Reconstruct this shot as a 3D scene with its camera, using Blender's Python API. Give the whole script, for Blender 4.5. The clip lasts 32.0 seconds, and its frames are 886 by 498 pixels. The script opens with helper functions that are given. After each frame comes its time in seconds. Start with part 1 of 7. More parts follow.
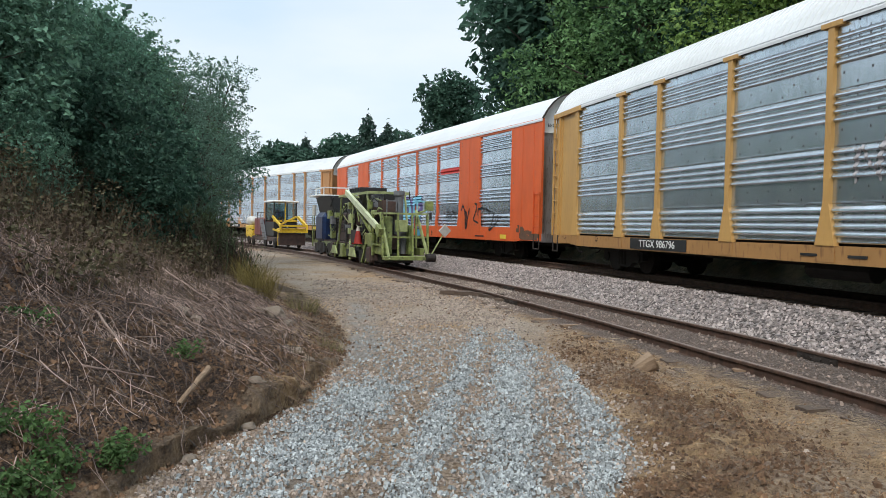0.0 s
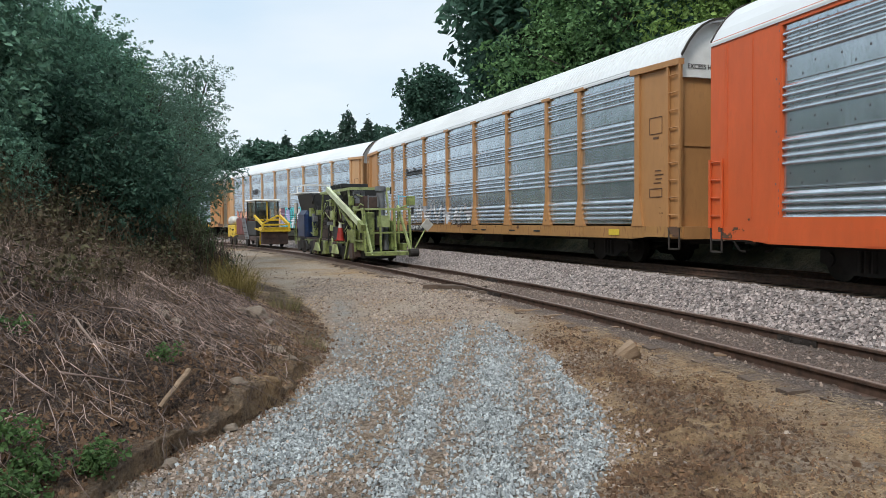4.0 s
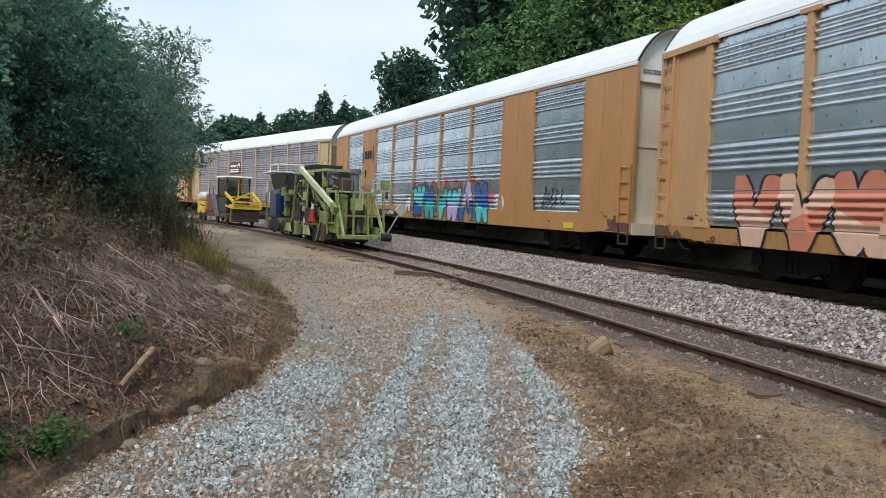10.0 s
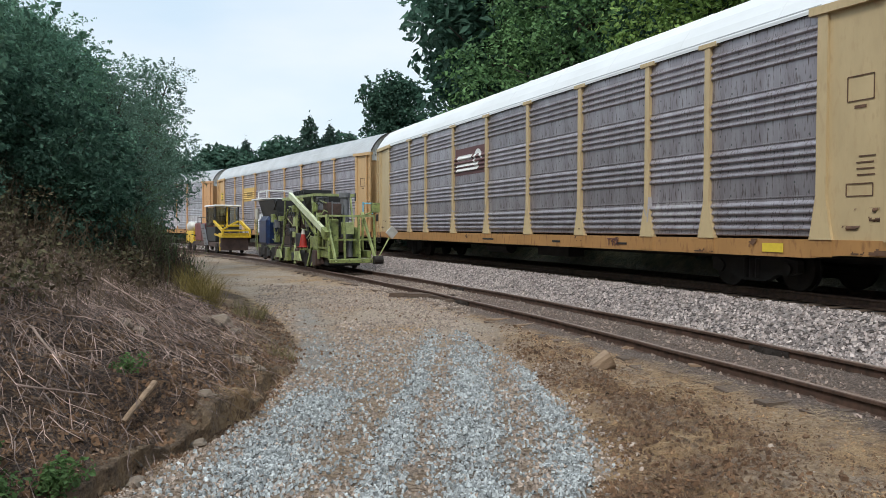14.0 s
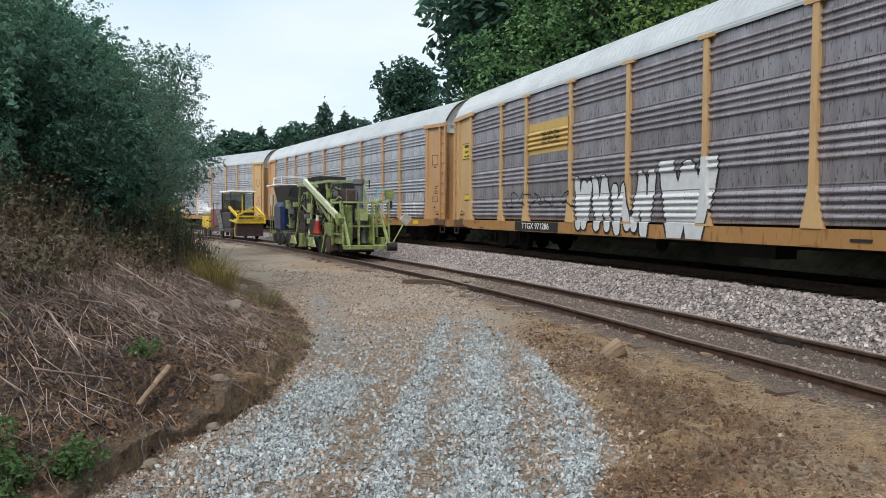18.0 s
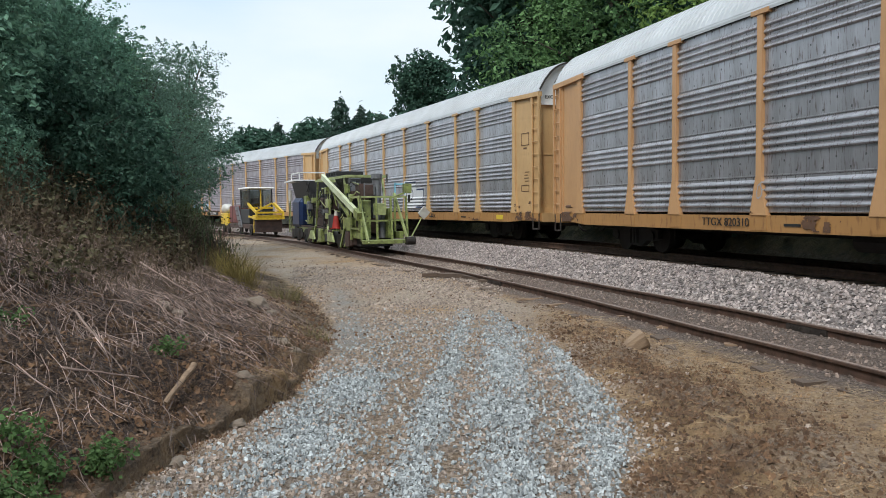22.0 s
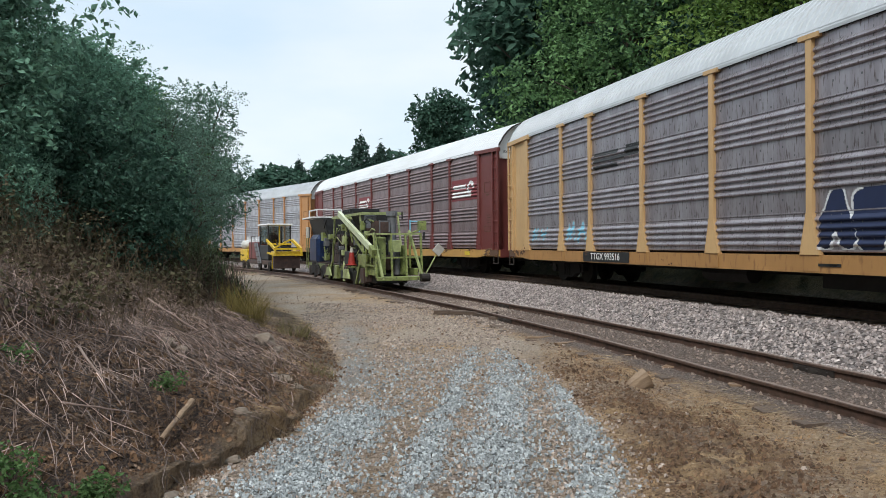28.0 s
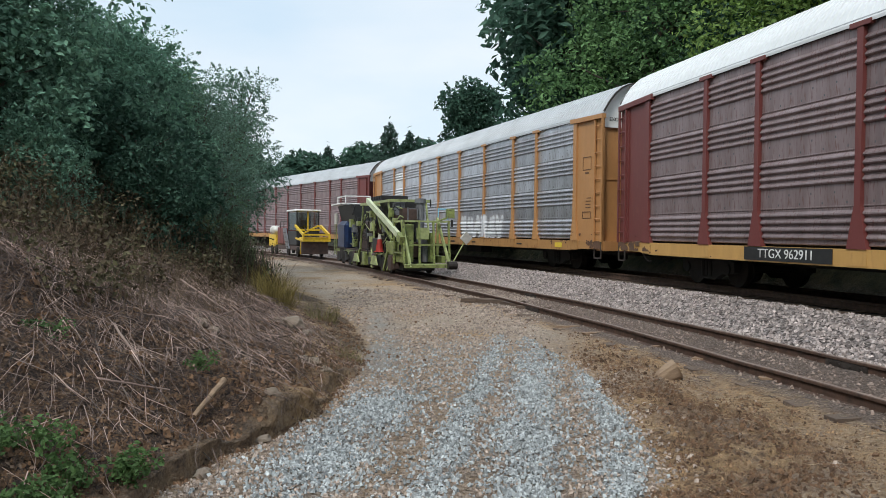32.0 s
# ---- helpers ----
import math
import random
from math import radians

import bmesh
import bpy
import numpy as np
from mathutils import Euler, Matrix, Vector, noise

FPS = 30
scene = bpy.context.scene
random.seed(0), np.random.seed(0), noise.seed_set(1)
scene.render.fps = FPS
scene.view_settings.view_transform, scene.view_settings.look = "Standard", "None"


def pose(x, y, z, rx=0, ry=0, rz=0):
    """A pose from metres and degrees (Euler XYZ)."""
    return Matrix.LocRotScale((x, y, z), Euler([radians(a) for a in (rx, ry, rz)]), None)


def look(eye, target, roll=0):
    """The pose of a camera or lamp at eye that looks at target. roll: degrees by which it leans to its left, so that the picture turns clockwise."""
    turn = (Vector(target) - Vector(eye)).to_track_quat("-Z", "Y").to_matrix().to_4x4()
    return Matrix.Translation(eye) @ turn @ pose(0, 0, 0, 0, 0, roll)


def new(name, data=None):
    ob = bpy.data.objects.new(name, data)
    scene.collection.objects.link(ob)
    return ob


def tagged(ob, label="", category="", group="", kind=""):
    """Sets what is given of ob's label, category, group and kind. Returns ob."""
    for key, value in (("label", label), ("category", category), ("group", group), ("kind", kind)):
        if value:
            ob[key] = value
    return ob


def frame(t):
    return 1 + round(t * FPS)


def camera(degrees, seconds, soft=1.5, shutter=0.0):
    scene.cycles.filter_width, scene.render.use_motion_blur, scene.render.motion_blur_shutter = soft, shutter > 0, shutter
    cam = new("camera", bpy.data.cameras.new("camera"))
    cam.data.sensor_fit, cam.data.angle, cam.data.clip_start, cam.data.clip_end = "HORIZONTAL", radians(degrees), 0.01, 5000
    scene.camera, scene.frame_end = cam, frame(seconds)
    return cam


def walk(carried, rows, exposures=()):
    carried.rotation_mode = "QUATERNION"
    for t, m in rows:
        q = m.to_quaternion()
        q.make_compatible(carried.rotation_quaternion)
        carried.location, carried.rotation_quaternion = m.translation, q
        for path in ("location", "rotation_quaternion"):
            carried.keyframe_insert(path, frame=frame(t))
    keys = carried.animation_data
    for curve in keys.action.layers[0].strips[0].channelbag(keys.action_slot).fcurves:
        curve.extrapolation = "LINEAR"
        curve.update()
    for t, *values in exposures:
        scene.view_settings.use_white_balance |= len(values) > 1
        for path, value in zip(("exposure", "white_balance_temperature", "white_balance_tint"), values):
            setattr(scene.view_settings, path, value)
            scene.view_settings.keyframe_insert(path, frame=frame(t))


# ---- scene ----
cam = camera(58.7, 32.0, soft=0.6)
import math as _m
# --- camera: carried by hand, nearly standing still ---
PATH = [
    (0, 0.042, -0.153, 1.626, 4.87, -1.70, 1.22),
    (0.5, 0.065, -0.142, 1.626, 3.44, -2.73, 1.51),
    (1, 0.070, -0.136, 1.623, 5.21, -2.49, 0.31),
    (1.5, 0.089, -0.143, 1.629, 5.69, -2.08, -0.06),
    (2, 0.089, -0.140, 1.634, 5.63, -1.82, -0.66),
    (2.5, 0.090, -0.145, 1.632, 5.37, -2.08, -0.57),
    (4.5, 0.105, -0.133, 1.630, 3.49, -2.18, -0.52),
    (5, 0.109, -0.128, 1.629, 3.43, -2.78, -0.37),
    (5.5, 0.106, -0.134, 1.626, 2.61, -4.21, 1.04),
    (6, 0.116, -0.095, 1.634, 1.70, -3.28, 0.76),
    (6.5, 0.109, -0.085, 1.631, 1.02, -3.72, 0.95),
    (7, 0.119, -0.054, 1.636, -1.47, -2.21, 0.68),
    (7.5, 0.113, -0.066, 1.637, -0.61, -2.69, 0.78),
    (8, 0.084, -0.094, 1.623, 2.97, -2.55, 0.66),
    (8.5, 0.094, -0.103, 1.627, 5.13, -3.71, 1.63),
    (9, 0.108, -0.108, 1.625, 3.80, -3.54, 2.44),
    (9.5, 0.110, -0.065, 1.630, 2.14, -3.31, 2.53),
    (10, 0.020, 0.025, 1.626, 1.58, -3.06, 2.33),
    (10.5, -0.027, 0.055, 1.628, 0.75, -3.00, 0.43),
    (11, -0.085, 0.077, 1.620, 1.28, -3.04, 1.50),
    (11.5, -0.033, 0.066, 1.629, 1.71, -3.92, 1.07),
    (12, -0.024, 0.058, 1.631, 0.20, -3.77, 0.75),
    (12.5, -0.022, 0.038, 1.641, 0.14, -2.39, 0.23),
    (13, -0.028, 0.044, 1.631, 0.56, -1.43, -0.17),
    (13.5, -0.050, 0.043, 1.640, 1.22, -1.30, 0.21),
    (14, -0.083, 0.063, 1.626, 0.84, -1.59, 0.05),
    (14.5, -0.094, 0.060, 1.632, 1.46, -2.11, 0.38),
    (16.5, -0.082, 0.044, 1.620, 0.92, -2.55, 0.61),
    (17, -0.078, 0.042, 1.621, 1.36, -3.43, 0.21),
    (17.5, -0.066, 0.041, 1.636, 1.18, -3.04, 0.54),
    (18, -0.053, 0.038, 1.635, 1.89, -2.56, 0.32),
    (18.5, -0.067, 0.037, 1.631, 1.28, -2.40, 0.40),
    (19, -0.059, 0.032, 1.640, 1.83, -1.72, 0.18),
    (19.5, -0.054, 0.051, 1.644, 0.26, -0.50, 0.78),
    (20, -0.070, 0.050, 1.636, 0.48, -2.01, -0.01),
    (20.5, -0.067, 0.048, 1.636, 0.73, -2.71, 0.33),
    (21, -0.074, 0.053, 1.636, 1.76, -3.06, -0.24),
    (21.5, -0.073, 0.042, 1.633, 2.73, -3.46, -0.51),
    (22, -0.088, 0.043, 1.648, 3.18, -3.07, -0.62),
    (22.5, -0.087, 0.037, 1.636, 2.43, -2.45, -1.10),
    (23, -0.108, 0.034, 1.626, 3.78, -2.59, -0.92),
    (23.5, -0.120, 0.039, 1.623, 5.26, -2.83, -0.11),
    (24, -0.113, 0.038, 1.631, 6.05, -3.19, 0.08),
    (24.5, -0.112, 0.044, 1.638, 4.67, -3.07, -0.11),
    (26.5, 0.098, 0.006, 1.660, 6.48, -2.83, -0.09),
    (27, 0.103, -0.011, 1.654, 7.03, -3.35, 0.24),
    (27.5, 0.114, -0.024, 1.657, 5.99, -2.59, -0.12),
    (28, 0.141, -0.032, 1.669, 4.65, -0.40, -0.43),
    (28.5, 0.120, -0.027, 1.652, 5.34, -1.23, 0.37),
    (29, 0.100, -0.029, 1.652, 5.84, -1.72, -1.03),
    (29.5, 0.120, -0.052, 1.648, 6.36, -1.54, -1.24),
    (30, 0.153, -0.056, 1.660, 6.05, -1.25, -0.48),
    (30.5, 0.106, -0.068, 1.656, 8.01, -1.36, -0.67),
    (31, 0.107, -0.050, 1.654, 7.28, -0.94, 0.01),
    (31.5, 0.125, -0.054, 1.657, 8.41, -1.39, 0.13),
    (32, 0.100, -0.043, 1.638, 6.58, -1.21, 0.59),
]
# the camera's own slow changes of brightness, in stops
EXPOSURE = [(0, 0.06), (2, 0.0), (5, 0.04), (6, 0.06), (8, -0.04), (10, 0.04), (14, 0.04), (17, 0.10), (18, 0.10), (20, -0.05), (22, 0.10), (24, 0.08), (27, 0.08), (30, 0.0), (32, 0.02)]
walk(cam, [(t, pose(x, y, z, 90 + pitch, 0, yaw) @ pose(0, 0, 0, 0, 0, roll)) for t, x, y, z, yaw, pitch, roll in PATH], exposures=EXPOSURE)

# --- light: an overcast day ---
world = bpy.data.worlds.new("overcast_sky")
scene.world = world
world.use_nodes = True
wn, wl = world.node_tree.nodes, world.node_tree.links
wn.clear()
SUN_EL, SUN_AZ = radians(48), radians(205)
sky = wn.new("ShaderNodeTexSky")
sky.sky_type, sky.sun_disc, sky.sun_elevation, sky.sun_rotation = "NISHITA", False, SUN_EL, SUN_AZ
sky_gain = wn.new("ShaderNodeVectorMath")
sky_gain.operation = "SCALE"
sky_gain.inputs["Scale"].default_value = 0.10
wl.new(sky.outputs[0], sky_gain.inputs[0])
w_co = wn.new("ShaderNodeTexCoord")
w_map = wn.new("ShaderNodeMapping")
w_map.inputs["Scale"].default_value = (1.0, 1.0, 3.0)
wl.new(w_co.outputs["Generated"], w_map.inputs[0])
w_noise = wn.new("ShaderNodeTexNoise")
w_noise.inputs["Scale"].default_value, w_noise.inputs["Detail"].default_value = 2.2, 5
wl.new(w_map.outputs[0], w_noise.inputs["Vector"])
w_ramp = wn.new("ShaderNodeValToRGB")
w_ramp.color_ramp.elements[0].position, w_ramp.color_ramp.elements[0].color = 0.34, (0.52, 0.645, 0.755, 1)
w_ramp.color_ramp.elements[1].position, w_ramp.color_ramp.elements[1].color = 0.66, (0.68, 0.74, 0.785, 1)
wl.new(w_noise.outputs["Fac"], w_ramp.inputs[0])
w_mix = wn.new("ShaderNodeMixRGB")
w_mix.inputs[0].default_value = 0.86
wl.new(sky_gain.outputs[0], w_mix.inputs[1])
wl.new(w_ramp.outputs[0], w_mix.inputs[2])
w_bg = wn.new("ShaderNodeBackground")
w_bg.inputs["Strength"].default_value = 1.34
# an overcast sky is brighter overhead
w_sep = wn.new("ShaderNodeSeparateXYZ")
wl.new(w_co.outputs["Generated"], w_sep.inputs[0])
w_range = wn.new("ShaderNodeMapRange")
w_range.inputs["From Min"].default_value, w_range.inputs["From Max"].default_value = 0.28, 0.9
w_range.inputs["To Min"].default_value, w_range.inputs["To Max"].default_value = 1.0, 1.75
wl.new(w_sep.outputs[2], w_range.inputs["Value"])
w_lift = wn.new("ShaderNodeVectorMath")
w_lift.operation = "SCALE"
wl.new(w_mix.outputs[0], w_lift.inputs[0])
wl.new(w_range.outputs[0], w_lift.inputs["Scale"])
wl.new(w_lift.outputs[0], w_bg.inputs[0])
w_out = wn.new("ShaderNodeOutputWorld")
wl.new(w_bg.outputs[0], w_out.inputs[0])

sun = new("sun", bpy.data.lights.new("sun", "SUN"))
sun.data.energy, sun.data.angle, sun.data.color = 2.1, radians(14), (1.0, 0.96, 0.9)
sun.matrix_basis = look((0, 0, 0), (-_m.sin(SUN_AZ) * _m.cos(SUN_EL), -_m.cos(SUN_AZ) * _m.cos(SUN_EL), -_m.sin(SUN_EL)))

# --- materials ---
def mat(name, col, rough=0.8, metal=0.0, dark=None, scale=4.0, amount=0.5, bump=0.0, bscale=40.0, detail=None, stretch=(1, 1, 1), vary=0.0, island=0.0, space="Object", transl=0.0):
    """Base colour varied by two noises; dark: the second colour of the broad noise, detail: the colour of fine specks."""
    m = bpy.data.materials.new(name)
    m.use_nodes = True
    n, l = m.node_tree.nodes, m.node_tree.links
    b = n["Principled BSDF"]
    b.inputs["Roughness"].default_value, b.inputs["Metallic"].default_value = rough, metal
    b.inputs["Specular IOR Level"].default_value = 0.2 if transl else 0.5
    co = n.new("ShaderNodeTexCoord")
    mp = n.new("ShaderNodeMapping")
    mp.inputs["Scale"].default_value = stretch
    l.new(co.outputs[space], mp.inputs[0])
    dark = dark or tuple(c * 0.6 for c in col)
    n1 = n.new("ShaderNodeTexNoise")
    n1.inputs["Scale"].default_value, n1.inputs["Detail"].default_value, n1.inputs["Roughness"].default_value = scale, 6, 0.65
    l.new(mp.outputs[0], n1.inputs["Vector"])
    r1 = n.new("ShaderNodeValToRGB")
    r1.color_ramp.elements[0].position, r1.color_ramp.elements[1].position = 0.5 - 0.35 * amount, 0.5 + 0.35 * amount
    r1.color_ramp.elements[0].color, r1.color_ramp.elements[1].color = (*dark, 1), (*col, 1)
    l.new(n1.outputs["Fac"], r1.inputs[0])
    out = r1.outputs[0]
    n2 = n.new("ShaderNodeTexNoise")
    n2.inputs["Scale"].default_value, n2.inputs["Detail"].default_value = bscale, 4
    l.new(mp.outputs[0], n2.inputs["Vector"])
    if detail:
        r2 = n.new("ShaderNodeValToRGB")
        r2.color_ramp.elements[0].position, r2.color_ramp.elements[1].position = 0.55, 0.7
        l.new(n2.outputs["Fac"], r2.inputs[0])
        mx = n.new("ShaderNodeMixRGB")
        l.new(r2.outputs[0], mx.inputs[0])
        l.new(out, mx.inputs[1])
        mx.inputs[2].default_value = (*detail, 1)
        out = mx.outputs[0]
    if vary or island:
        hs = n.new("ShaderNodeHueSaturation")
        mr = n.new("ShaderNodeMapRange")
        amt = vary or island
        mr.inputs["To Min"].default_value, mr.inputs["To Max"].default_value = 1 - amt, 1 + amt
        if vary:
            src = n.new("ShaderNodeObjectInfo").outputs["Random"]
        else:
            src = n.new("ShaderNodeNewGeometry").outputs["Random Per Island"]
        l.new(src, mr.inputs["Value"])
        l.new(mr.outputs[0], hs.inputs["Value"])
        l.new(out, hs.inputs["Color"])
        out = hs.outputs[0]
    l.new(out, b.inputs["Base Color"])
    if bump:
        bp = n.new("ShaderNodeBump")
        bp.inputs["Strength"].default_value, bp.inputs["Distance"].default_value = bump, 0.02
        l.new(n2.outputs["Fac"], bp.inputs["Height"])
        l.new(bp.outputs[0], b.inputs["Normal"])
    if transl:
        tr = n.new("ShaderNodeBsdfTranslucent")
        l.new(out, tr.inputs[0])
        ms = n.new("ShaderNodeMixShader")
        ms.inputs[0].default_value = transl
        l.new(b.outputs[0], ms.inputs[1])
        l.new(tr.outputs[0], ms.inputs[2])
        l.new(ms.outputs[0], n["Material Output"].inputs[0])
    return m


def paint(name, col, rough=0.55, rust=(0.16, 0.07, 0.03), worn=0.35):
    """Weathered paint: vertical streaks of dirt and rust."""
    return mat(name, col, rough, 0.0, dark=tuple(c * 0.74 + r * 0.08 for c, r in zip(col, rust)), scale=1.6, amount=0.7, bump=0.06, bscale=10, detail=tuple(c * (1 - 0.8 * worn) + r * 0.8 * worn for c, r in zip(col, rust)), stretch=(1, 1, 0.35))


M = {}
M["yellow"] = paint("yellow_paint", (0.58, 0.335, 0.105))
M["tan"] = paint("tan_paint", (0.48, 0.24, 0.09))
M["gold"] = paint("weathered_yellow_paint", (0.60, 0.385, 0.18))
M["peach"] = paint("faded_tan_paint", (0.56, 0.32, 0.15))
M["cream"] = paint("cream_paint", (0.66, 0.60, 0.48), worn=0.2)
M["sill"] = paint("rusty_sill_paint", (0.43, 0.225, 0.078), worn=0.85)
M["rustpatch"] = mat("rust_and_grime", (0.17, 0.085, 0.045), 0.85, 0, dark=(0.055, 0.034, 0.024), scale=5, amount=0.8)
M["rivet"] = mat("rivet_heads", (0.17, 0.17, 0.175), 0.6, 0.4, scale=6)
M["pale"] = paint("pale_yellow_paint", (0.56, 0.43, 0.24))
M["orange"] = paint("orange_paint", (0.72, 0.125, 0.03), worn=0.25)
M["maroon"] = paint("maroon_paint", (0.16, 0.038, 0.035), worn=0.3)
M["silver"] = mat("galvanised_panel", (0.74, 0.81, 0.87), 0.27, 0.88, dark=(0.50, 0.555, 0.60), scale=1.6, amount=0.7, bump=0.02, bscale=22, detail=(0.50, 0.54, 0.57), stretch=(1, 1, 0.35), vary=0.10)
M["grey"] = mat("weathered_panel", (0.64, 0.64, 0.675), 0.36, 0.68, dark=(0.27, 0.255, 0.265), scale=2.0, amount=0.8, bump=0.06, bscale=24, detail=(0.22, 0.185, 0.175), stretch=(1, 1, 0.16), vary=0.12)
M["brown"] = mat("grimy_panel", (0.50, 0.47, 0.505), 0.40, 0.6, dark=(0.19, 0.156, 0.162), scale=2.0, amount=0.8, bump=0.06, bscale=24, detail=(0.13, 0.10, 0.095), stretch=(1, 1, 0.16), vary=0.12)
M["redbrown"] = mat("red_grimy_panel", (0.35, 0.275, 0.275), 0.5, 0.4, dark=(0.14, 0.095, 0.095), scale=2.0, amount=0.8, bump=0.06, bscale=24, detail=(0.17, 0.09, 0.08), stretch=(1, 1, 0.16), vary=0.12)
M["roof"] = mat("white_roof_paint", (0.68, 0.70, 0.71), 0.5, 0.0, dark=(0.56, 0.57, 0.565), scale=0.7, amount=0.7, bump=0.03, bscale=9, stretch=(1, 0.5, 1))
M["roofgrey"] = mat("grey_roof_sheet", (0.50, 0.525, 0.54), 0.5, 0.2, dark=(0.35, 0.36, 0.365), scale=0.8, amount=0.8, bump=0.03, bscale=9)
M["underbody"] = mat("grimy_underframe", (0.024, 0.021, 0.019), 0.85, 0.0, dark=(0.012, 0.010, 0.009), scale=3)
M["wheelsteel"] = mat("grimy_wheel_steel", (0.032, 0.026, 0.022), 0.75, 0.2, dark=(0.015, 0.012, 0.010), scale=5)
M["steel"] = mat("dark_steel", (0.10, 0.085, 0.075), 0.6, 0.6, dark=(0.05, 0.04, 0.035), scale=5)
M["rail"] = mat("rusty_rail", (0.13, 0.075, 0.052), 0.7, 0.2, dark=(0.05, 0.030, 0.022), scale=7, bump=0.2, bscale=60)
M["tie"] = mat("old_tie_wood", (0.19, 0.135, 0.098), 0.95, 0, dark=(0.06, 0.042, 0.032), scale=4, amount=0.8, bump=0.6, bscale=30, stretch=(0.6, 6, 6), vary=0.25)
M["black"] = mat("black_paint", (0.022, 0.022, 0.022), 0.6, 0, scale=6)
M["white"] = mat("white_paint", (0.80, 0.80, 0.78), 0.55, 0, dark=(0.66, 0.66, 0.64), scale=3)

# --- helpers of shape ---
def box(bm, x0, x1, y0, y1, z0, z1):
    v = [bm.verts.new(c) for c in ((x0, y0, z0), (x1, y0, z0), (x1, y1, z0), (x0, y1, z0), (x0, y0, z1), (x1, y0, z1), (x1, y1, z1), (x0, y1, z1))]
    for f in ((3, 2, 1, 0), (4, 5, 6, 7), (0, 1, 5, 4), (1, 2, 6, 5), (2, 3, 7, 6), (3, 0, 4, 7)):
        bm.faces.new([v[i] for i in f])


def bar(bm, a, b, r, n=6, r2=None):
    """A round bar from a to b."""
    a, b = Vector(a), Vector(b)
    q = (b - a).to_track_quat("Z", "Y")
    ends = []
    for p, rr in ((a, r), (b, r if r2 is None else r2)):
        ends.append([bm.verts.new(p + q @ Vector((rr * _m.cos(6.2832 * i / n), rr * _m.sin(6.2832 * i / n), 0))) for i in range(n)])
    for i in range(n):
        bm.faces.new((ends[0][i], ends[0][(i + 1) % n], ends[1][(i + 1) % n], ends[1][i]))
    bm.faces.new(ends[0][::-1])
    bm.faces.new(ends[1])


def beam(bm, a, b, w, h=None):
    """A square-section beam from a to b."""
    a, b = Vector(a), Vector(b)
    q = (b - a).to_track_quat("Z", "Y")
    h = h or w
    ends = []
    for p in (a, b):
        ends.append([bm.verts.new(p + q @ Vector((sx * w / 2, sy * h / 2, 0))) for sx, sy in ((-1, -1), (1, -1), (1, 1), (-1, 1))])
    for i in range(4):
        bm.faces.new((ends[0][i], ends[0][(i + 1) % 4], ends[1][(i + 1) % 4], ends[1][i]))
    bm.faces.new(ends[0][::-1])
    bm.faces.new(ends[1])


def prism(bm, poly, axis, lo, hi):
    """A polygon of two coordinates pushed along the third axis."""
    def at(p, q):
        return {"x": (q, p[0], p[1]), "y": (p[0], q, p[1]), "z": (p[0], p[1], q)}[axis]
    a = [bm.verts.new(at(p, lo)) for p in poly]
    b = [bm.verts.new(at(p, hi)) for p in poly]
    n = len(poly)
    for i in range(n):
        bm.faces.new((a[i], a[(i + 1) % n], b[(i + 1) % n], b[i]))
    bm.faces.new(a[::-1])
    bm.faces.new(b)


def mesh(name, bm, smooth=False, bevel=0.0):
    if bevel:
        bmesh.ops.bevel(bm, geom=bm.edges[:], offset=bevel, segments=1, affect="EDGES")
    bmesh.ops.recalc_face_normals(bm, faces=bm.faces[:])
    me = bpy.data.meshes.new(name)
    bm.to_mesh(me)
    bm.free()
    if smooth:
        me.polygons.foreach_set("use_smooth", [True] * len(me.polygons))
    me.materials.append(None)
    return me


def raw(name, verts, faces, smooth=False):
    me = bpy.data.meshes.new(name)
    me.from_pydata(np.asarray(verts).tolist(), [], np.asarray(faces).tolist() if not isinstance(faces, list) else faces)
    if smooth:
        me.polygons.foreach_set("use_smooth", [True] * len(me.polygons))
    me.materials.append(None)
    return me


def put(name, me, material, parent=None, label="", m=None):
    """Links a mesh as one object, with its own material, under a thing."""
    ob = new(name, me)
    ob.material_slots[0].link = "OBJECT"
    ob.material_slots[0].material = material
    if parent:
        ob.parent = parent
    if m is not None:
        ob.matrix_basis = m
    if label:
        ob["label"] = label
    return ob


def part(name, bm, material, parent=None, label="", bevel=0.0, smooth=False, m=None):
    return put(name, mesh(name, bm, smooth, bevel), material, parent, label, m)


def thing(name, label, category, group="", kind="", m=None):
    ob = new(name)
    if m is not None:
        ob.matrix_basis = m
    return tagged(ob, label, category, group, kind)


def lettering(text, size, depth=0.004):
    cu = bpy.data.curves.new("lettering", "FONT")
    cu.body, cu.size, cu.align_x, cu.align_y, cu.extrude = text, size, "CENTER", "CENTER", depth
    ob = bpy.data.objects.new("lettering", cu)
    scene.collection.objects.link(ob)
    me = bpy.data.meshes.new_from_object(ob.evaluated_get(bpy.context.evaluated_depsgraph_get()))
    bpy.data.objects.remove(ob)
    me.materials.clear()
    me.materials.append(None)
    return me


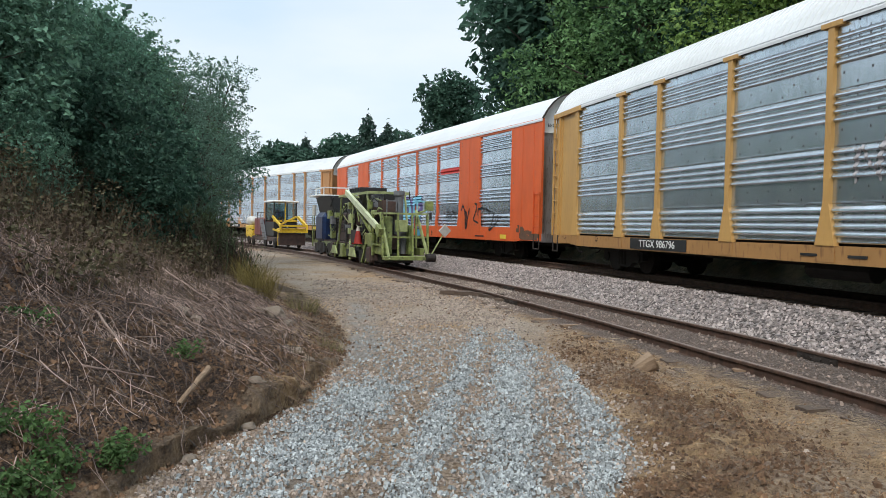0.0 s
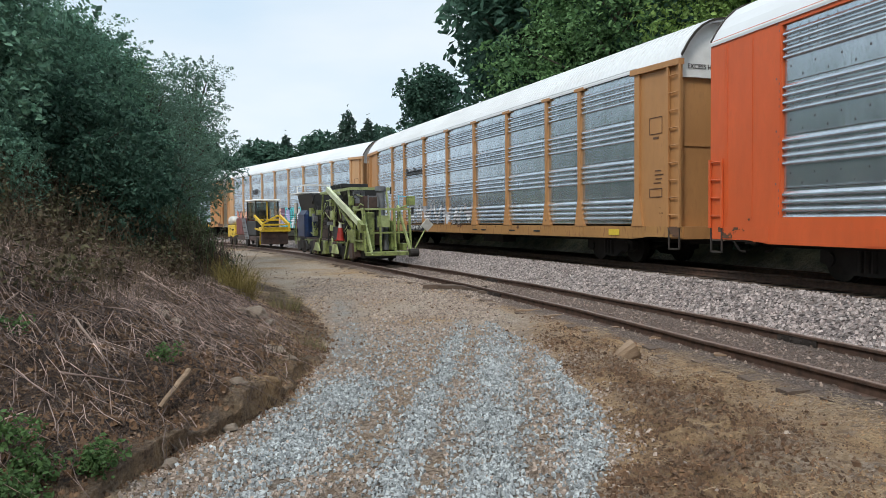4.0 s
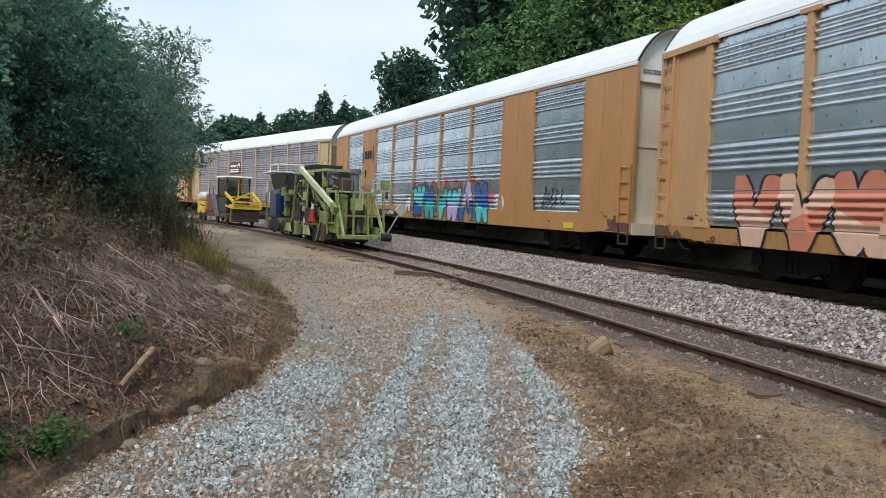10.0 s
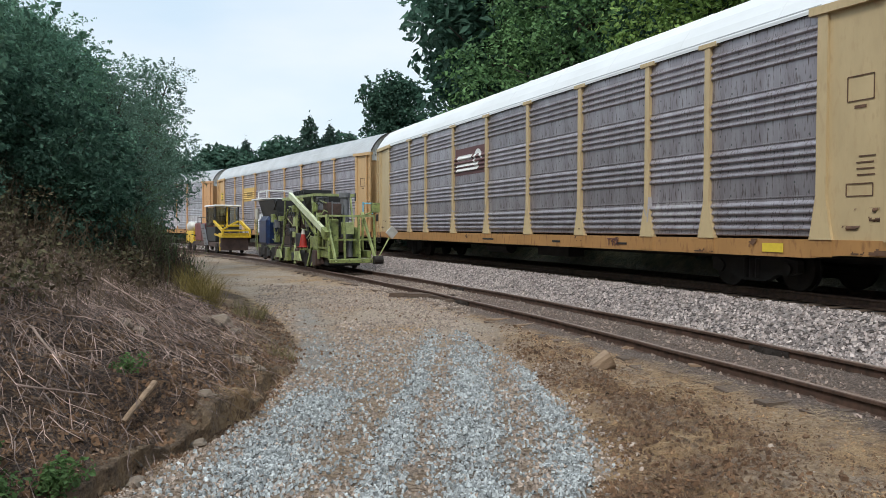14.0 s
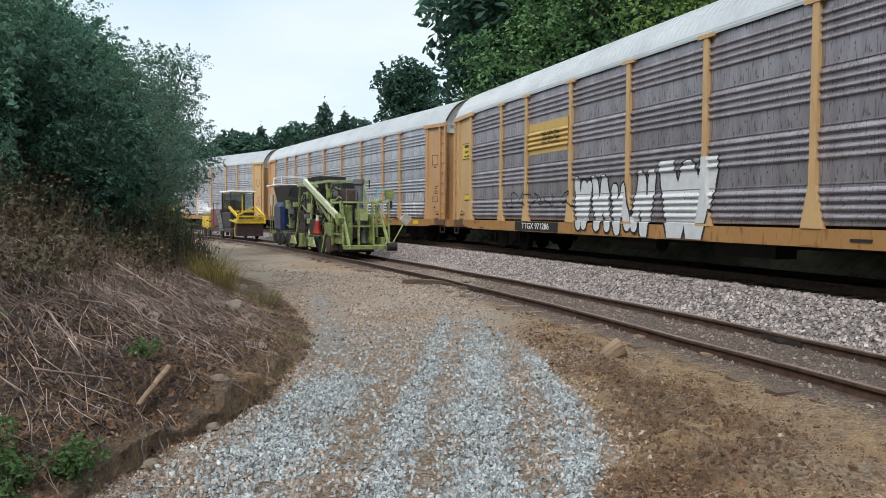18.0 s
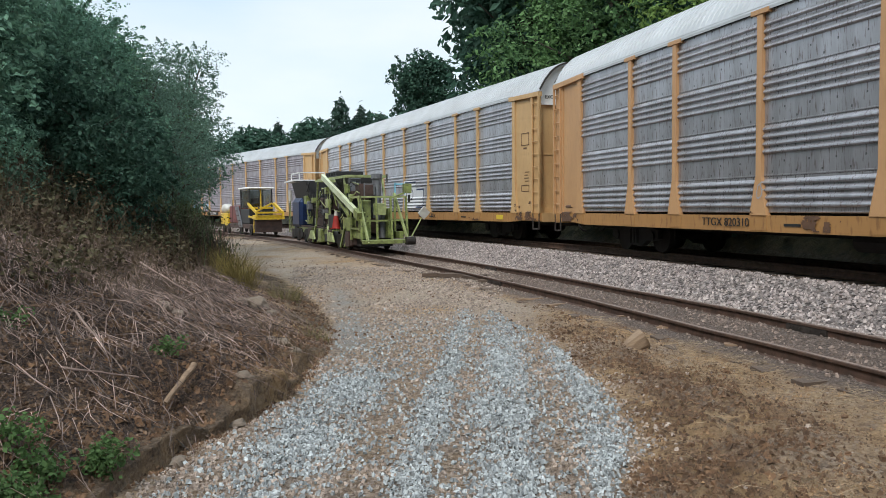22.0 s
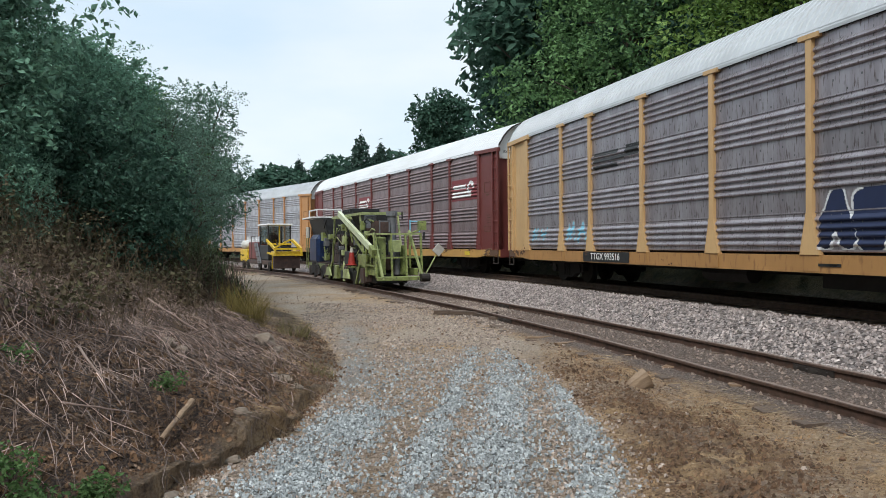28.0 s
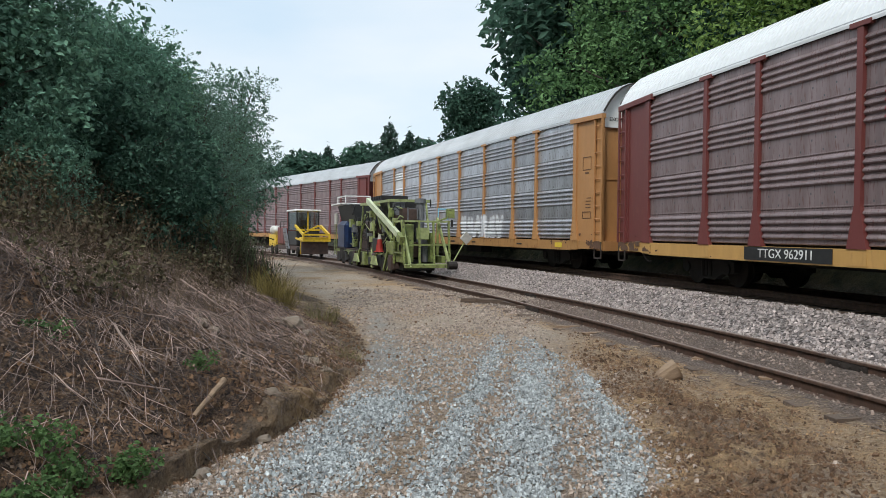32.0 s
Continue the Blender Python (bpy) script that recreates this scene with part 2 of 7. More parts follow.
# --- the two tracks, as curves of slowly changing bend ---
def make_curve(x0, y0, th0, k0, k1, end):
    g = np.arange(-420, 520, 0.25)
    k = np.clip(k0 + k1 * np.clip(g, -15, None), -0.02, 0.0078)
    k = np.where((g > end) | (g < -25), 0, k)
    th = np.concatenate([[0], np.cumsum((k[1:] + k[:-1]) * 0.125)])
    th += th0 - np.interp(0, g, th)
    dx, dy = -np.sin(th), np.cos(th)
    X = np.concatenate([[0], np.cumsum((dx[1:] + dx[:-1]) * 0.125)])
    Y = np.concatenate([[0], np.cumsum((dy[1:] + dy[:-1]) * 0.125)])
    X += x0 - np.interp(0, g, X)
    Y += y0 - np.interp(0, g, Y)
    return g, X, Y, th


MAIN = make_curve(12.260, 0, 0.3047, 0.001757, 9.399e-5, 105)


def make_beside(curve):
    """The siding: parallel to the main line, leaving it gently towards the road."""
    g, X, Y, th = curve
    gap = 4.93 + 0.0042 * np.clip(12 - np.clip(g, -40, None), 0, None) ** 2
    u = np.clip((g - 17) / 18, 0, 1)
    gap = gap + 0.38 * u * u * (3 - 2 * u)
    x, y = X - np.cos(th) * gap, Y - np.sin(th) * gap
    return g, x, y, np.unwrap(np.arctan2(-np.gradient(x), np.gradient(y)))


SIDE = make_beside(MAIN)
Z_MAIN, Z_SIDE = 0.417, 0.016


def on(curve, s, off=0.0):
    """The place and heading at s along a curve, off metres to its right."""
    g, X, Y, th = curve
    h = float(np.interp(s, g, th))
    return float(np.interp(s, g, X)) + _m.cos(h) * off, float(np.interp(s, g, Y)) + _m.sin(h) * off, h


def beside(curve, px, py, lo=-60, hi=330):
    """For many points: how far along the curve, and how far to its right."""
    g, X, Y, th = curve
    k = (g >= lo) & (g <= hi)
    g, X, Y, th = g[k][::4], X[k][::4], Y[k][::4], th[k][::4]
    s, off = np.empty(len(px)), np.empty(len(px))
    for a in range(0, len(px), 4000):
        dx, dy = px[a:a + 4000, None] - X, py[a:a + 4000, None] - Y
        i = np.argmin(dx * dx + dy * dy, 1)
        r = np.arange(len(i))
        ex, ey = dx[r, i], dy[r, i]
        off[a:a + 4000] = ex * np.cos(th[i]) + ey * np.sin(th[i])
        s[a:a + 4000] = g[i] - ex * np.sin(th[i]) + ey * np.cos(th[i])
    return s, off


# --- the ground ---
def wave(x, y, f, seed=0.0):
    return (np.sin(x * f + seed) * np.cos(y * f * 1.13 + seed * 2.1) + 0.5 * np.sin(x * f * 2.3 + y * f * 1.7 + seed * 3.3) + 0.35 * np.cos(x * f * 4.1 - y * f * 3.7 + seed)) / 1.85


def lattice(x, y, f, seed=0):
    """Smooth value noise, -1 to 1."""
    x, y = np.asarray(x, float) * f, np.asarray(y, float) * f
    xi, yi = np.floor(x), np.floor(y)
    u, v = x - xi, y - yi
    u, v = u * u * (3 - 2 * u), v * v * (3 - 2 * v)

    def rnd(a, b):
        q = np.sin(a * 127.1 + b * 311.7 + seed * 74.7) * 43758.5453
        return (q - np.floor(q)) * 2 - 1
    return (rnd(xi, yi) * (1 - u) + rnd(xi + 1, yi) * u) * (1 - v) + (rnd(xi, yi + 1) * (1 - u) + rnd(xi + 1, yi + 1) * u) * v


def rough(x, y, f, seed=0, octaves=4, fall=0.55):
    """Several octaves of noise, about -1 to 1."""
    out, a, tot = 0.0, 1.0, 0.0
    for k in range(octaves):
        out = out + a * lattice(x, y, f * 2.03 ** k, seed + 7 * k)
        tot += a
        a *= fall
    return out / tot * 1.5


ROAD_Y, ROAD_X = [3, 5.3, 6.1, 8.0, 9.2, 10.8, 12.8, 14], [0.4, 0.85, 1.2, 1.15, 0.95, 0.82, 0.35, 0.1]
EDGE_Y = [-30, 0, 4.9, 6.9, 8.3, 11.5, 15.0, 20, 30, 40, 60, 90]
EDGE_X = [-3.1, -2.9, -2.58, -2.18, -2.10, -2.35, -3.4, -5.4, -10.1, -14.6, -24.5, -40]


def bank_d(x, y):
    """Metres to the left of the road's edge."""
    return np.interp(y, EDGE_Y, EDGE_X) + 0.09 * wave(x, y, 2.1, 0.7) + 0.045 * wave(x, y, 7.3, 1.9) - x


def ground_z(x, y):
    x, y = np.asarray(x, float), np.asarray(y, float)
    z = -0.20 + 0.025 * wave(x, y, 1.3) + 0.012 * wave(x, y, 5.2, 1.0)
    rut = np.exp(-((x - 0.15 - 0.02 * y) / 0.2) ** 2) + np.exp(-((x + 1.35) / 0.22) ** 2)
    z -= 0.03 * rut * (y < 16)
    # churned earth beside the road: a low heaped band, rough all over
    edge = np.interp(y, ROAD_Y, ROAD_X)
    zone = np.clip((x - edge + 0.05) / 0.35, 0, 1) * np.interp(y, [2, 3.5, 13, 17], [0, 1, 1, 0.3])
    band = np.exp(-((x - edge - 0.75) / 0.65) ** 2)
    rise = rough(x, y, 1.9, 3) * 0.035 + rough(x, y, 5.0, 5, 4, 0.75) * (0.030 + 0.040 * band) + 0.03 * band
    z += zone * rise
    z += 0.012 * rough(x, y, 4.0, 9) * np.clip((edge - x) / 0.3, 0, 1) * (y < 20)
    near = (np.abs(x) < 260) & (y > -90) & (y < 320)
    sm, om = np.full(x.shape, 1e3), np.full(x.shape, 1e3)
    ss, os_ = np.full(x.shape, 1e3), np.full(x.shape, 1e3)
    sm[near], om[near] = beside(MAIN, x[near], y[near])
    ss[near], os_[near] = beside(SIDE, x[near], y[near])
    d = bank_d(x, y)
    step = np.clip(d / 0.05, 0, 1) * 0.24 * np.interp(y, [4, 5.2, 6.6, 7.8, 9.2, 10.5], [0.25, 0.45, 1, 1, 0.4, 0.1]) * np.clip(0.75 + 1.0 * rough(x, y, 1.1, 71), 0.2, 1.3)
    rise = np.clip(d, 0, 60)
    up = 0.30 * np.clip(rise, 0, 1.2) + 0.46 * np.clip(rise - 1.2, 0, 4.5) + 0.12 * np.clip(rise - 5.7, 0, 12)
    up *= np.interp(y, [8, 16, 30, 60], [1, 0.8, 0.6, 0.5])
    z = z + np.where(d > 0, step + up + (0.05 * wave(x, y, 3.1, 2.0) + 0.05 * rough(x, y, 2.6, 12) * (y < 20)) * np.clip(d * 2, 0, 1), 0)
    # the ballast of the main line, and the forest floor beyond
    a = np.abs(om)
    top = Z_MAIN - 0.20
    bed = np.where(a < 1.75, top, top - (a - 1.75) * 0.31) + 0.02 * wave(x, y, 6.3, 4.0)
    z = np.where(om < 0, np.maximum(z, np.where(a < 4.6, bed, -9)), z)
    # a ridge is added beyond the line to keep the gap under the cars dark
    z = np.where(om >= 0, np.maximum(np.where(a < 3.2, bed, -0.25), -0.25 + 0.05 * wave(x, y, 0.4)) + 1.25 * np.exp(-((a - 5.0) / 1.1) ** 2), z)
    # the siding's bed lies level
    w = np.clip((1.75 - np.abs(os_)) / 0.7, 0, 1) * (ss < 112)
    z = z * (1 - w) + w * (np.interp(os_, [-1.7, -1.3, -0.95, -0.7, 0.7, 1.2], [-0.19, -0.15, -0.132, -0.128, -0.122, -0.10]) + 0.014 * rough(x, y, 4.0, 21, 3))
    return z


def axis(parts):
    out = []
    for lo, hi, step in parts:
        out += list(np.arange(lo, hi - 1e-6, step))
    return np.array(out + [parts[-1][1]])


gx = axis([(-1500, -300, 300), (-300, -60, 40), (-60, -20, 2.5), (-20, -8, 0.5), (-8, -4.4, 0.12), (-4.4, -3.0, 0.07), (-3.0, 4.6, 0.046), (4.6, 7, 0.12), (7, 22, 0.5), (22, 60, 2.5), (60, 300, 40), (300, 1500, 300)])
gy = axis([(-1500, -300, 300), (-300, -60, 40), (-60, -6, 3), (-6, 4, 0.6), (4, 10.5, 0.050), (10.5, 13, 0.08), (13, 16, 0.14), (16, 30, 0.3), (30, 80, 1.0), (80, 140, 6), (140, 320, 30), (320, 1520, 300)])
GX, GY = np.meshgrid(gx, gy)
px, py = GX.ravel(), GY.ravel()
pz = ground_z(px, py)
nx, ny = len(gx), len(gy)
idx = np.arange(nx * ny).reshape(ny, nx)
quads = np.stack([idx[:-1, :-1], idx[:-1, 1:], idx[1:, 1:], idx[1:, :-1]], -1).reshape(-1, 4)
lip = np.exp(-((bank_d(px, py) - 0.07) / 0.04) ** 2) * np.clip(1.3 - np.abs(py - 6.8) / 3.0, 0, 1)  # turf hanging over the cut
ground_me = raw("ground", np.stack([px + 0.11 * lip, py, pz], 1), quads, smooth=True)
gs, go = beside(MAIN, np.clip(px, -250, 250), np.clip(py, -80, 310))
gss, gos = beside(SIDE, np.clip(px, -250, 250), np.clip(py, -80, 310))
gd = bank_d(px, py)


def zone_gravel(x, y, d):
    """Where fresh crushed stone lies on the road: broad between the ruts, thinning out ahead."""
    right = np.interp(y, ROAD_Y, ROAD_X) + 0.1 * wave(x, y, 1.9, 5.0)
    inside = np.clip((right - x) / 0.12, 0, 1) * np.clip((-d - 0.05 - 0.06 * np.clip(7 - y, 0, 2)) / 0.16, 0, 1)
    wob = x + 0.07 * wave(x, y, 1.1, 0.3) - 0.018 * (y - 6)
    band = 1.1 * np.exp(-((wob + 1.55) / 0.34) ** 2) * np.interp(y, [3, 4.8, 6.2, 8.6, 9.4], [0.15, 0.4, 1, 1, 0.15]) + 0.95 * np.exp(-((wob + 0.60) / 0.15) ** 2) + 1.1 * np.exp(-((wob - 0.06) / 0.27) ** 2) + 1.0 * np.exp(-((wob - 0.80) / 0.17) ** 2)
    blot = np.clip(0.78 + 0.5 * wave(x, y, 2.6, 2.2), 0.3, 1)
    near = 0.10
    return inside * np.clip(np.maximum(band * blot, near), 0, 1) * np.interp(y, [9, 12.0, 14.5], [1, 0.6, 0.08])


def zone_silt(x, y):
    """Pale washed silt lying along the road's left side."""
    a = np.exp(-((x + 2.45 + 0.21 * (y - 13)) / 0.34) ** 2) * np.interp(y, [9.5, 11, 17, 19], [0, 1, 1, 0])
    return np.clip(a * (0.9 + 1.2 * rough(x, y, 1.4, 35)), 0, 1)


def add_attr(me, name, values):
    me.attributes.new(name, "FLOAT", "POINT").data.foreach_set("value", np.asarray(values, np.float32))


add_attr(ground_me, "gravel", zone_gravel(px, py, gd))
bare = np.interp(py, [7.5, 9, 11, 14, 17, 24, 40], [0, 0.15, 0.6, 1.2, 1.9, 2.6, 3.0]) * (1 + 0.35 * rough(px, py, 1.1, 31))
add_attr(ground_me, "bank", np.clip((gd - bare - 0.10 - 0.10 * rough(px, py, 1.8, 39)) / (0.12 + 0.5 * bare), 0, 1))
add_attr(ground_me, "ballast", np.clip((4.3 - np.abs(go)) / 0.5, 0, 1) * (np.abs(px) < 240))
# the bed is darker within about 1.4 m of the main line's centre
add_attr(ground_me, "line_dark", np.clip((1.42 - np.abs(go) + 0.15 * rough(px, py, 1.7, 33)) / 0.2, 0, 1) * (np.abs(px) < 240))
add_attr(ground_me, "silt", 0.9 * zone_silt(px, py))
dim = np.clip(bare - np.abs(gd - bare * 0.5), 0, 0.35) / 0.35 * (gd > 0)  # bare, dark-mottled strip between the road and the brush
# the bank's cut face is darkened to stand for the shade on it
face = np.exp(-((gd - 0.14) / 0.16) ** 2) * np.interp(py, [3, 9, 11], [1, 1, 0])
add_attr(ground_me, "mottle_and_cut_shade", np.clip(dim * (0.55 + 1.0 * rough(px, py, 1.6, 37)) + face * (0.65 + 0.8 * rough(px, py, 2.3, 47)), 0, 0.9))
add_attr(ground_me, "bed", np.clip((1.35 - np.abs(gos)) / 0.3, 0, 1) * (gss < 112))
add_attr(ground_me, "far", np.clip((go - 3.0) / 1.0, 0, 1) + (np.abs(px) > 200))


churn_edge = np.interp(py, ROAD_Y, ROAD_X)
churn = 1.15 * np.exp(-((px - churn_edge - 0.60) / 0.72) ** 2) * np.interp(py, [3, 4.5, 9, 13], [1, 1, 0.85, 0.2]) * (px > churn_edge - 0.1)
add_attr(ground_me, "churn", np.clip(churn * (0.75 + 1.3 * rough(px, py, 1.5, 41)), 0, 0.95) * (py > 2) * (py < 15))
dust = np.interp(py, [11, 15, 60, 70], [0, 0.85, 0.85, 0]) * np.clip(-gd / 0.5, 0, 1) * np.clip((-gos - 1.2) / 0.5, 0, 1) * (gos < 0)
add_attr(ground_me, "dust", np.clip(dust * (0.8 + 0.9 * rough(px, py, 0.7, 43)), 0, 0.9))
add_attr(ground_me, "road", np.clip((churn_edge - px) / 0.3, 0, 1) * np.clip(-gd / 0.2, 0, 1) * np.interp(py, [2, 3, 10, 15], [0, 0.7, 0.45, 0]))


def ground_material():
    m = bpy.data.materials.new("ground_earth")
    m.use_nodes = True
    n, l = m.node_tree.nodes, m.node_tree.links
    b = n["Principled BSDF"]
    b.inputs["Roughness"].default_value = 0.95
    co = n.new("ShaderNodeTexCoord")

    def noise_node(scale, detail=6, rough=0.6):
        t = n.new("ShaderNodeTexNoise")
        t.inputs["Scale"].default_value, t.inputs["Detail"].default_value, t.inputs["Roughness"].default_value = scale, detail, rough
        l.new(co.outputs["Object"], t.inputs["Vector"])
        return t.outputs["Fac"]

    def ramp(src, *stops):
        r = n.new("ShaderNodeValToRGB")
        while len(r.color_ramp.elements) < len(stops):
            r.color_ramp.elements.new(0.5)
        for e, (p, c) in zip(r.color_ramp.elements, stops):
            e.position, e.color = p, (*c, 1)
        l.new(src, r.inputs[0])
        return r.outputs[0]

    def stones(scale, a, b_, c):
        v = n.new("ShaderNodeTexVoronoi")
        v.inputs["Scale"].default_value = scale
        l.new(co.outputs["Object"], v.inputs["Vector"])
        sep = n.new("ShaderNodeSeparateColor")
        l.new(v.outputs["Color"], sep.inputs[0])
        return ramp(sep.outputs[0], (0.0, a), (0.45, b_), (1.0, c)), v.outputs["Distance"]

    def mix(fac, a, b_):
        x = n.new("ShaderNodeMixRGB")
        l.new(fac, x.inputs[0])
        l.new(a, x.inputs[1])
        l.new(b_, x.inputs[2])
        return x.outputs[0]

    def attr(name):
        a = n.new("ShaderNodeAttribute")
        a.attribute_name = name
        return a.outputs["Fac"]

    broad, mid, clod, fine = noise_node(0.55), noise_node(3.2), noise_node(9, 6, 0.75), noise_node(30, 8, 0.75)
    dirt_a = ramp(mid, (0.32, (0.23, 0.115, 0.050)), (0.48, (0.55, 0.345, 0.168)), (0.70, (0.72, 0.50, 0.275)))
    dirt_b = ramp(fine, (0.36, (0.085, 0.044, 0.022)), (0.50, (0.45, 0.285, 0.143)), (0.64, (0.74, 0.54, 0.335)))
    half = n.new("ShaderNodeValue")
    half.outputs[0].default_value = 0.5
    dirt = mix(half.outputs[0], dirt_a, dirt_b)
    dark_earth = ramp(fine, (0.38, (0.016, 0.008, 0.004)), (0.50, (0.125, 0.064, 0.031)), (0.64, (0.34, 0.192, 0.100)))
    dirt = mix(ramp(clod, (0.53, (0, 0, 0)), (0.60, (0.8, 0.8, 0.8))), dirt, dark_earth)
    worn = noise_node(2.2, 8, 0.75)
    dirt = mix(ramp(worn, (0.54, (0, 0, 0)), (0.62, (0.75, 0.75, 0.75))), dirt, dark_earth)
    lumps = noise_node(15, 4, 0.7)
    patchy = n.new("ShaderNodeMath")
    patchy.operation = "MULTIPLY"
    l.new(attr("churn"), patchy.inputs[0])
    l.new(ramp(lumps, (0.40, (0.25, 0.25, 0.25)), (0.54, (1, 1, 1))), patchy.inputs[1])
    dirt = mix(patchy.outputs[0], dirt, dark_earth)
    dirt = mix(ramp(lumps, (0.56, (0, 0, 0)), (0.62, (0.6, 0.6, 0.6))), dirt, dark_earth)
    peb, peb_d = stones(34, (0.13, 0.088, 0.062), (0.36, 0.265, 0.195), (0.58, 0.485, 0.40))
    dirt = mix(ramp(broad, (0.44, (0, 0, 0)), (0.62, (0.55, 0.55, 0.55))), dirt, peb)
    dirt = mix(attr("road"), dirt, peb)
    dirt = mix(attr("dust"), dirt, ramp(fine, (0.36, (0.27, 0.20, 0.145)), (0.50, (0.50, 0.405, 0.315)), (0.64, (0.68, 0.58, 0.48))))
    dirt = mix(attr("mottle_and_cut_shade"), dirt, ramp(fine, (0.36, (0.022, 0.014, 0.009)), (0.52, (0.10, 0.066, 0.040)), (0.66, (0.26, 0.18, 0.11))))
    dirt = mix(attr("silt"), dirt, ramp(fine, (0.38, (0.22, 0.195, 0.17)), (0.62, (0.50, 0.47, 0.43))))
    # ground under the loose gravel is darkened to stand for shade between stones
    grav, grav_d = stones(27, (0.045, 0.043, 0.04), (0.14, 0.135, 0.13), (0.34, 0.345, 0.34))
    litter = ramp(fine, (0.36, (0.010, 0.006, 0.004)), (0.5, (0.065, 0.038, 0.025)), (0.64, (0.20, 0.128, 0.085)))
    litter = mix(ramp(clod, (0.5, (0, 0, 0)), (0.60, (0.85, 0.85, 0.85))), litter, ramp(fine, (0.34, (0.045, 0.023, 0.012)), (0.52, (0.20, 0.112, 0.055)), (0.68, (0.38, 0.245, 0.135))))
    bal, bal_d = stones(19, (0.06, 0.048, 0.043), (0.24, 0.20, 0.185), (0.52, 0.46, 0.43))
    line_dark = ramp(fine, (0.36, (0.010, 0.009, 0.008)), (0.52, (0.035, 0.030, 0.027)), (0.66, (0.085, 0.075, 0.068)))
    bed = ramp(fine, (0.36, (0.045, 0.032, 0.025)), (0.52, (0.20, 0.145, 0.114)), (0.66, (0.42, 0.33, 0.275)))
    forest = ramp(mid, (0.35, (0.025, 0.03, 0.015)), (0.65, (0.07, 0.065, 0.03)))
    col = mix(attr("gravel"), dirt, grav)
    col = mix(attr("bank"), col, litter)
    col = mix(attr("ballast"), col, bal)
    col = mix(attr("bed"), col, bed)
    col = mix(attr("line_dark"), col, line_dark)
    col = mix(attr("far"), col, forest)
    l.new(col, b.inputs["Base Color"])
    h = n.new("ShaderNodeMath")
    h.operation = "MULTIPLY_ADD"
    l.new(clod, h.inputs[0])
    h.inputs[1].default_value = 1.6
    l.new(fine, h.inputs[2])
    bp = n.new("ShaderNodeBump")
    bp.inputs["Strength"].default_value, bp.inputs["Distance"].default_value = 1.0, 0.09
    l.new(h.outputs[0], bp.inputs["Height"])
    l.new(bp.outputs[0], b.inputs["Normal"])
    return m


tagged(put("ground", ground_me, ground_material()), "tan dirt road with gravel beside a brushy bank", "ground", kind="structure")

# --- rails and ties ---
RAIL = [(-0.07, -0.172), (0.07, -0.172), (0.07, -0.158), (0.012, -0.135), (0.010, -0.045), (0.037, -0.036), (0.037, -0.006), (0.028, 0.0), (-0.028, 0.0), (-0.037, -0.006), (-0.037, -0.036), (-0.010, -0.045), (-0.012, -0.135), (-0.07, -0.158)]


def rail_mesh(curve, s0, s1, off, z, ds=1.0, sag=0.0):
    ss = np.arange(s0, s1 + 0.01, ds)
    v, f, n = [], [], len(RAIL)
    for i, s in enumerate(ss):
        x, y, h = on(curve, s, off)
        dz = sag * _m.sin(s * 0.9 + off) + sag * 0.6 * _m.sin(s * 2.3)
        for a, c in RAIL:
            v.append((x + _m.cos(h) * a, y + _m.sin(h) * a, z + c + dz))
        if i:
            for j in range(n):
                f.append(((i - 1) * n + j, (i - 1) * n + (j + 1) % n, i * n + (j + 1) % n, i * n + j))
    f.append(tuple(range(n)))
    f.append(tuple(range((len(ss) - 1) * n, len(ss) * n))[::-1])
    return raw("rail", v, f)


def tread_mesh(curve, s0, s1, off, z, sag):
    """The paler strip along a rail's top."""
    v, f = [], []
    for i, s in enumerate(np.arange(s0, s1 + 0.01, 1.0)):
        x, y, h = on(curve, s, off)
        dz = sag * _m.sin(s * 0.9 + off) + sag * 0.6 * _m.sin(s * 2.3)
        for a, c in ((-0.030, -0.004), (-0.024, 0.003), (0.024, 0.003), (0.030, -0.004)):
            v.append((x + _m.cos(h) * a, y + _m.sin(h) * a, z + c + dz))
        if i:
            f += [((i - 1) * 4 + j, (i - 1) * 4 + (j + 1) % 4, i * 4 + (j + 1) % 4, i * 4 + j) for j in range(4)]
    return raw("rail_tread", v, f)


M["tread"] = mat("pale_rail_top", (0.30, 0.225, 0.18), 0.5, 0.4, dark=(0.16, 0.105, 0.08), scale=3, amount=0.7)
siding = thing("siding_track", "rusty siding track on worn wooden ties", "railway track", kind="structure")
mainline = thing("main_track", "main line track raised on grey ballast", "railway track", kind="structure")
for off in (-0.7525, 0.7525):
    put("rail", rail_mesh(SIDE, -12, 112, off, Z_SIDE, 1.0, 0.006), M["rail"], siding)
    put("rail", rail_mesh(MAIN, -120, 330, off, Z_MAIN, 2.0), M["rail"], mainline)
    put("rail_tread", tread_mesh(SIDE, -12, 112, off, Z_SIDE, 0.006), M["tread"], siding, "paler top of the rail")


def tie_mesh(rng, w=0.22, h=0.17, L=2.6):
    bm = bmesh.new()
    box(bm, -L / 2, L / 2, -w / 2, w / 2, -h, 0)
    bmesh.ops.subdivide_edges(bm, edges=[e for e in bm.edges if abs(e.verts[0].co.x - e.verts[1].co.x) > 1], cuts=5)
    for v in bm.verts:
        v.co += Vector((rng.uniform(-0.03, 0.03) if abs(v.co.x) > L / 2 - 0.01 else 0, rng.uniform(-0.012, 0.012), rng.uniform(-0.016, 0.004)))
    return mesh("tie", bm)


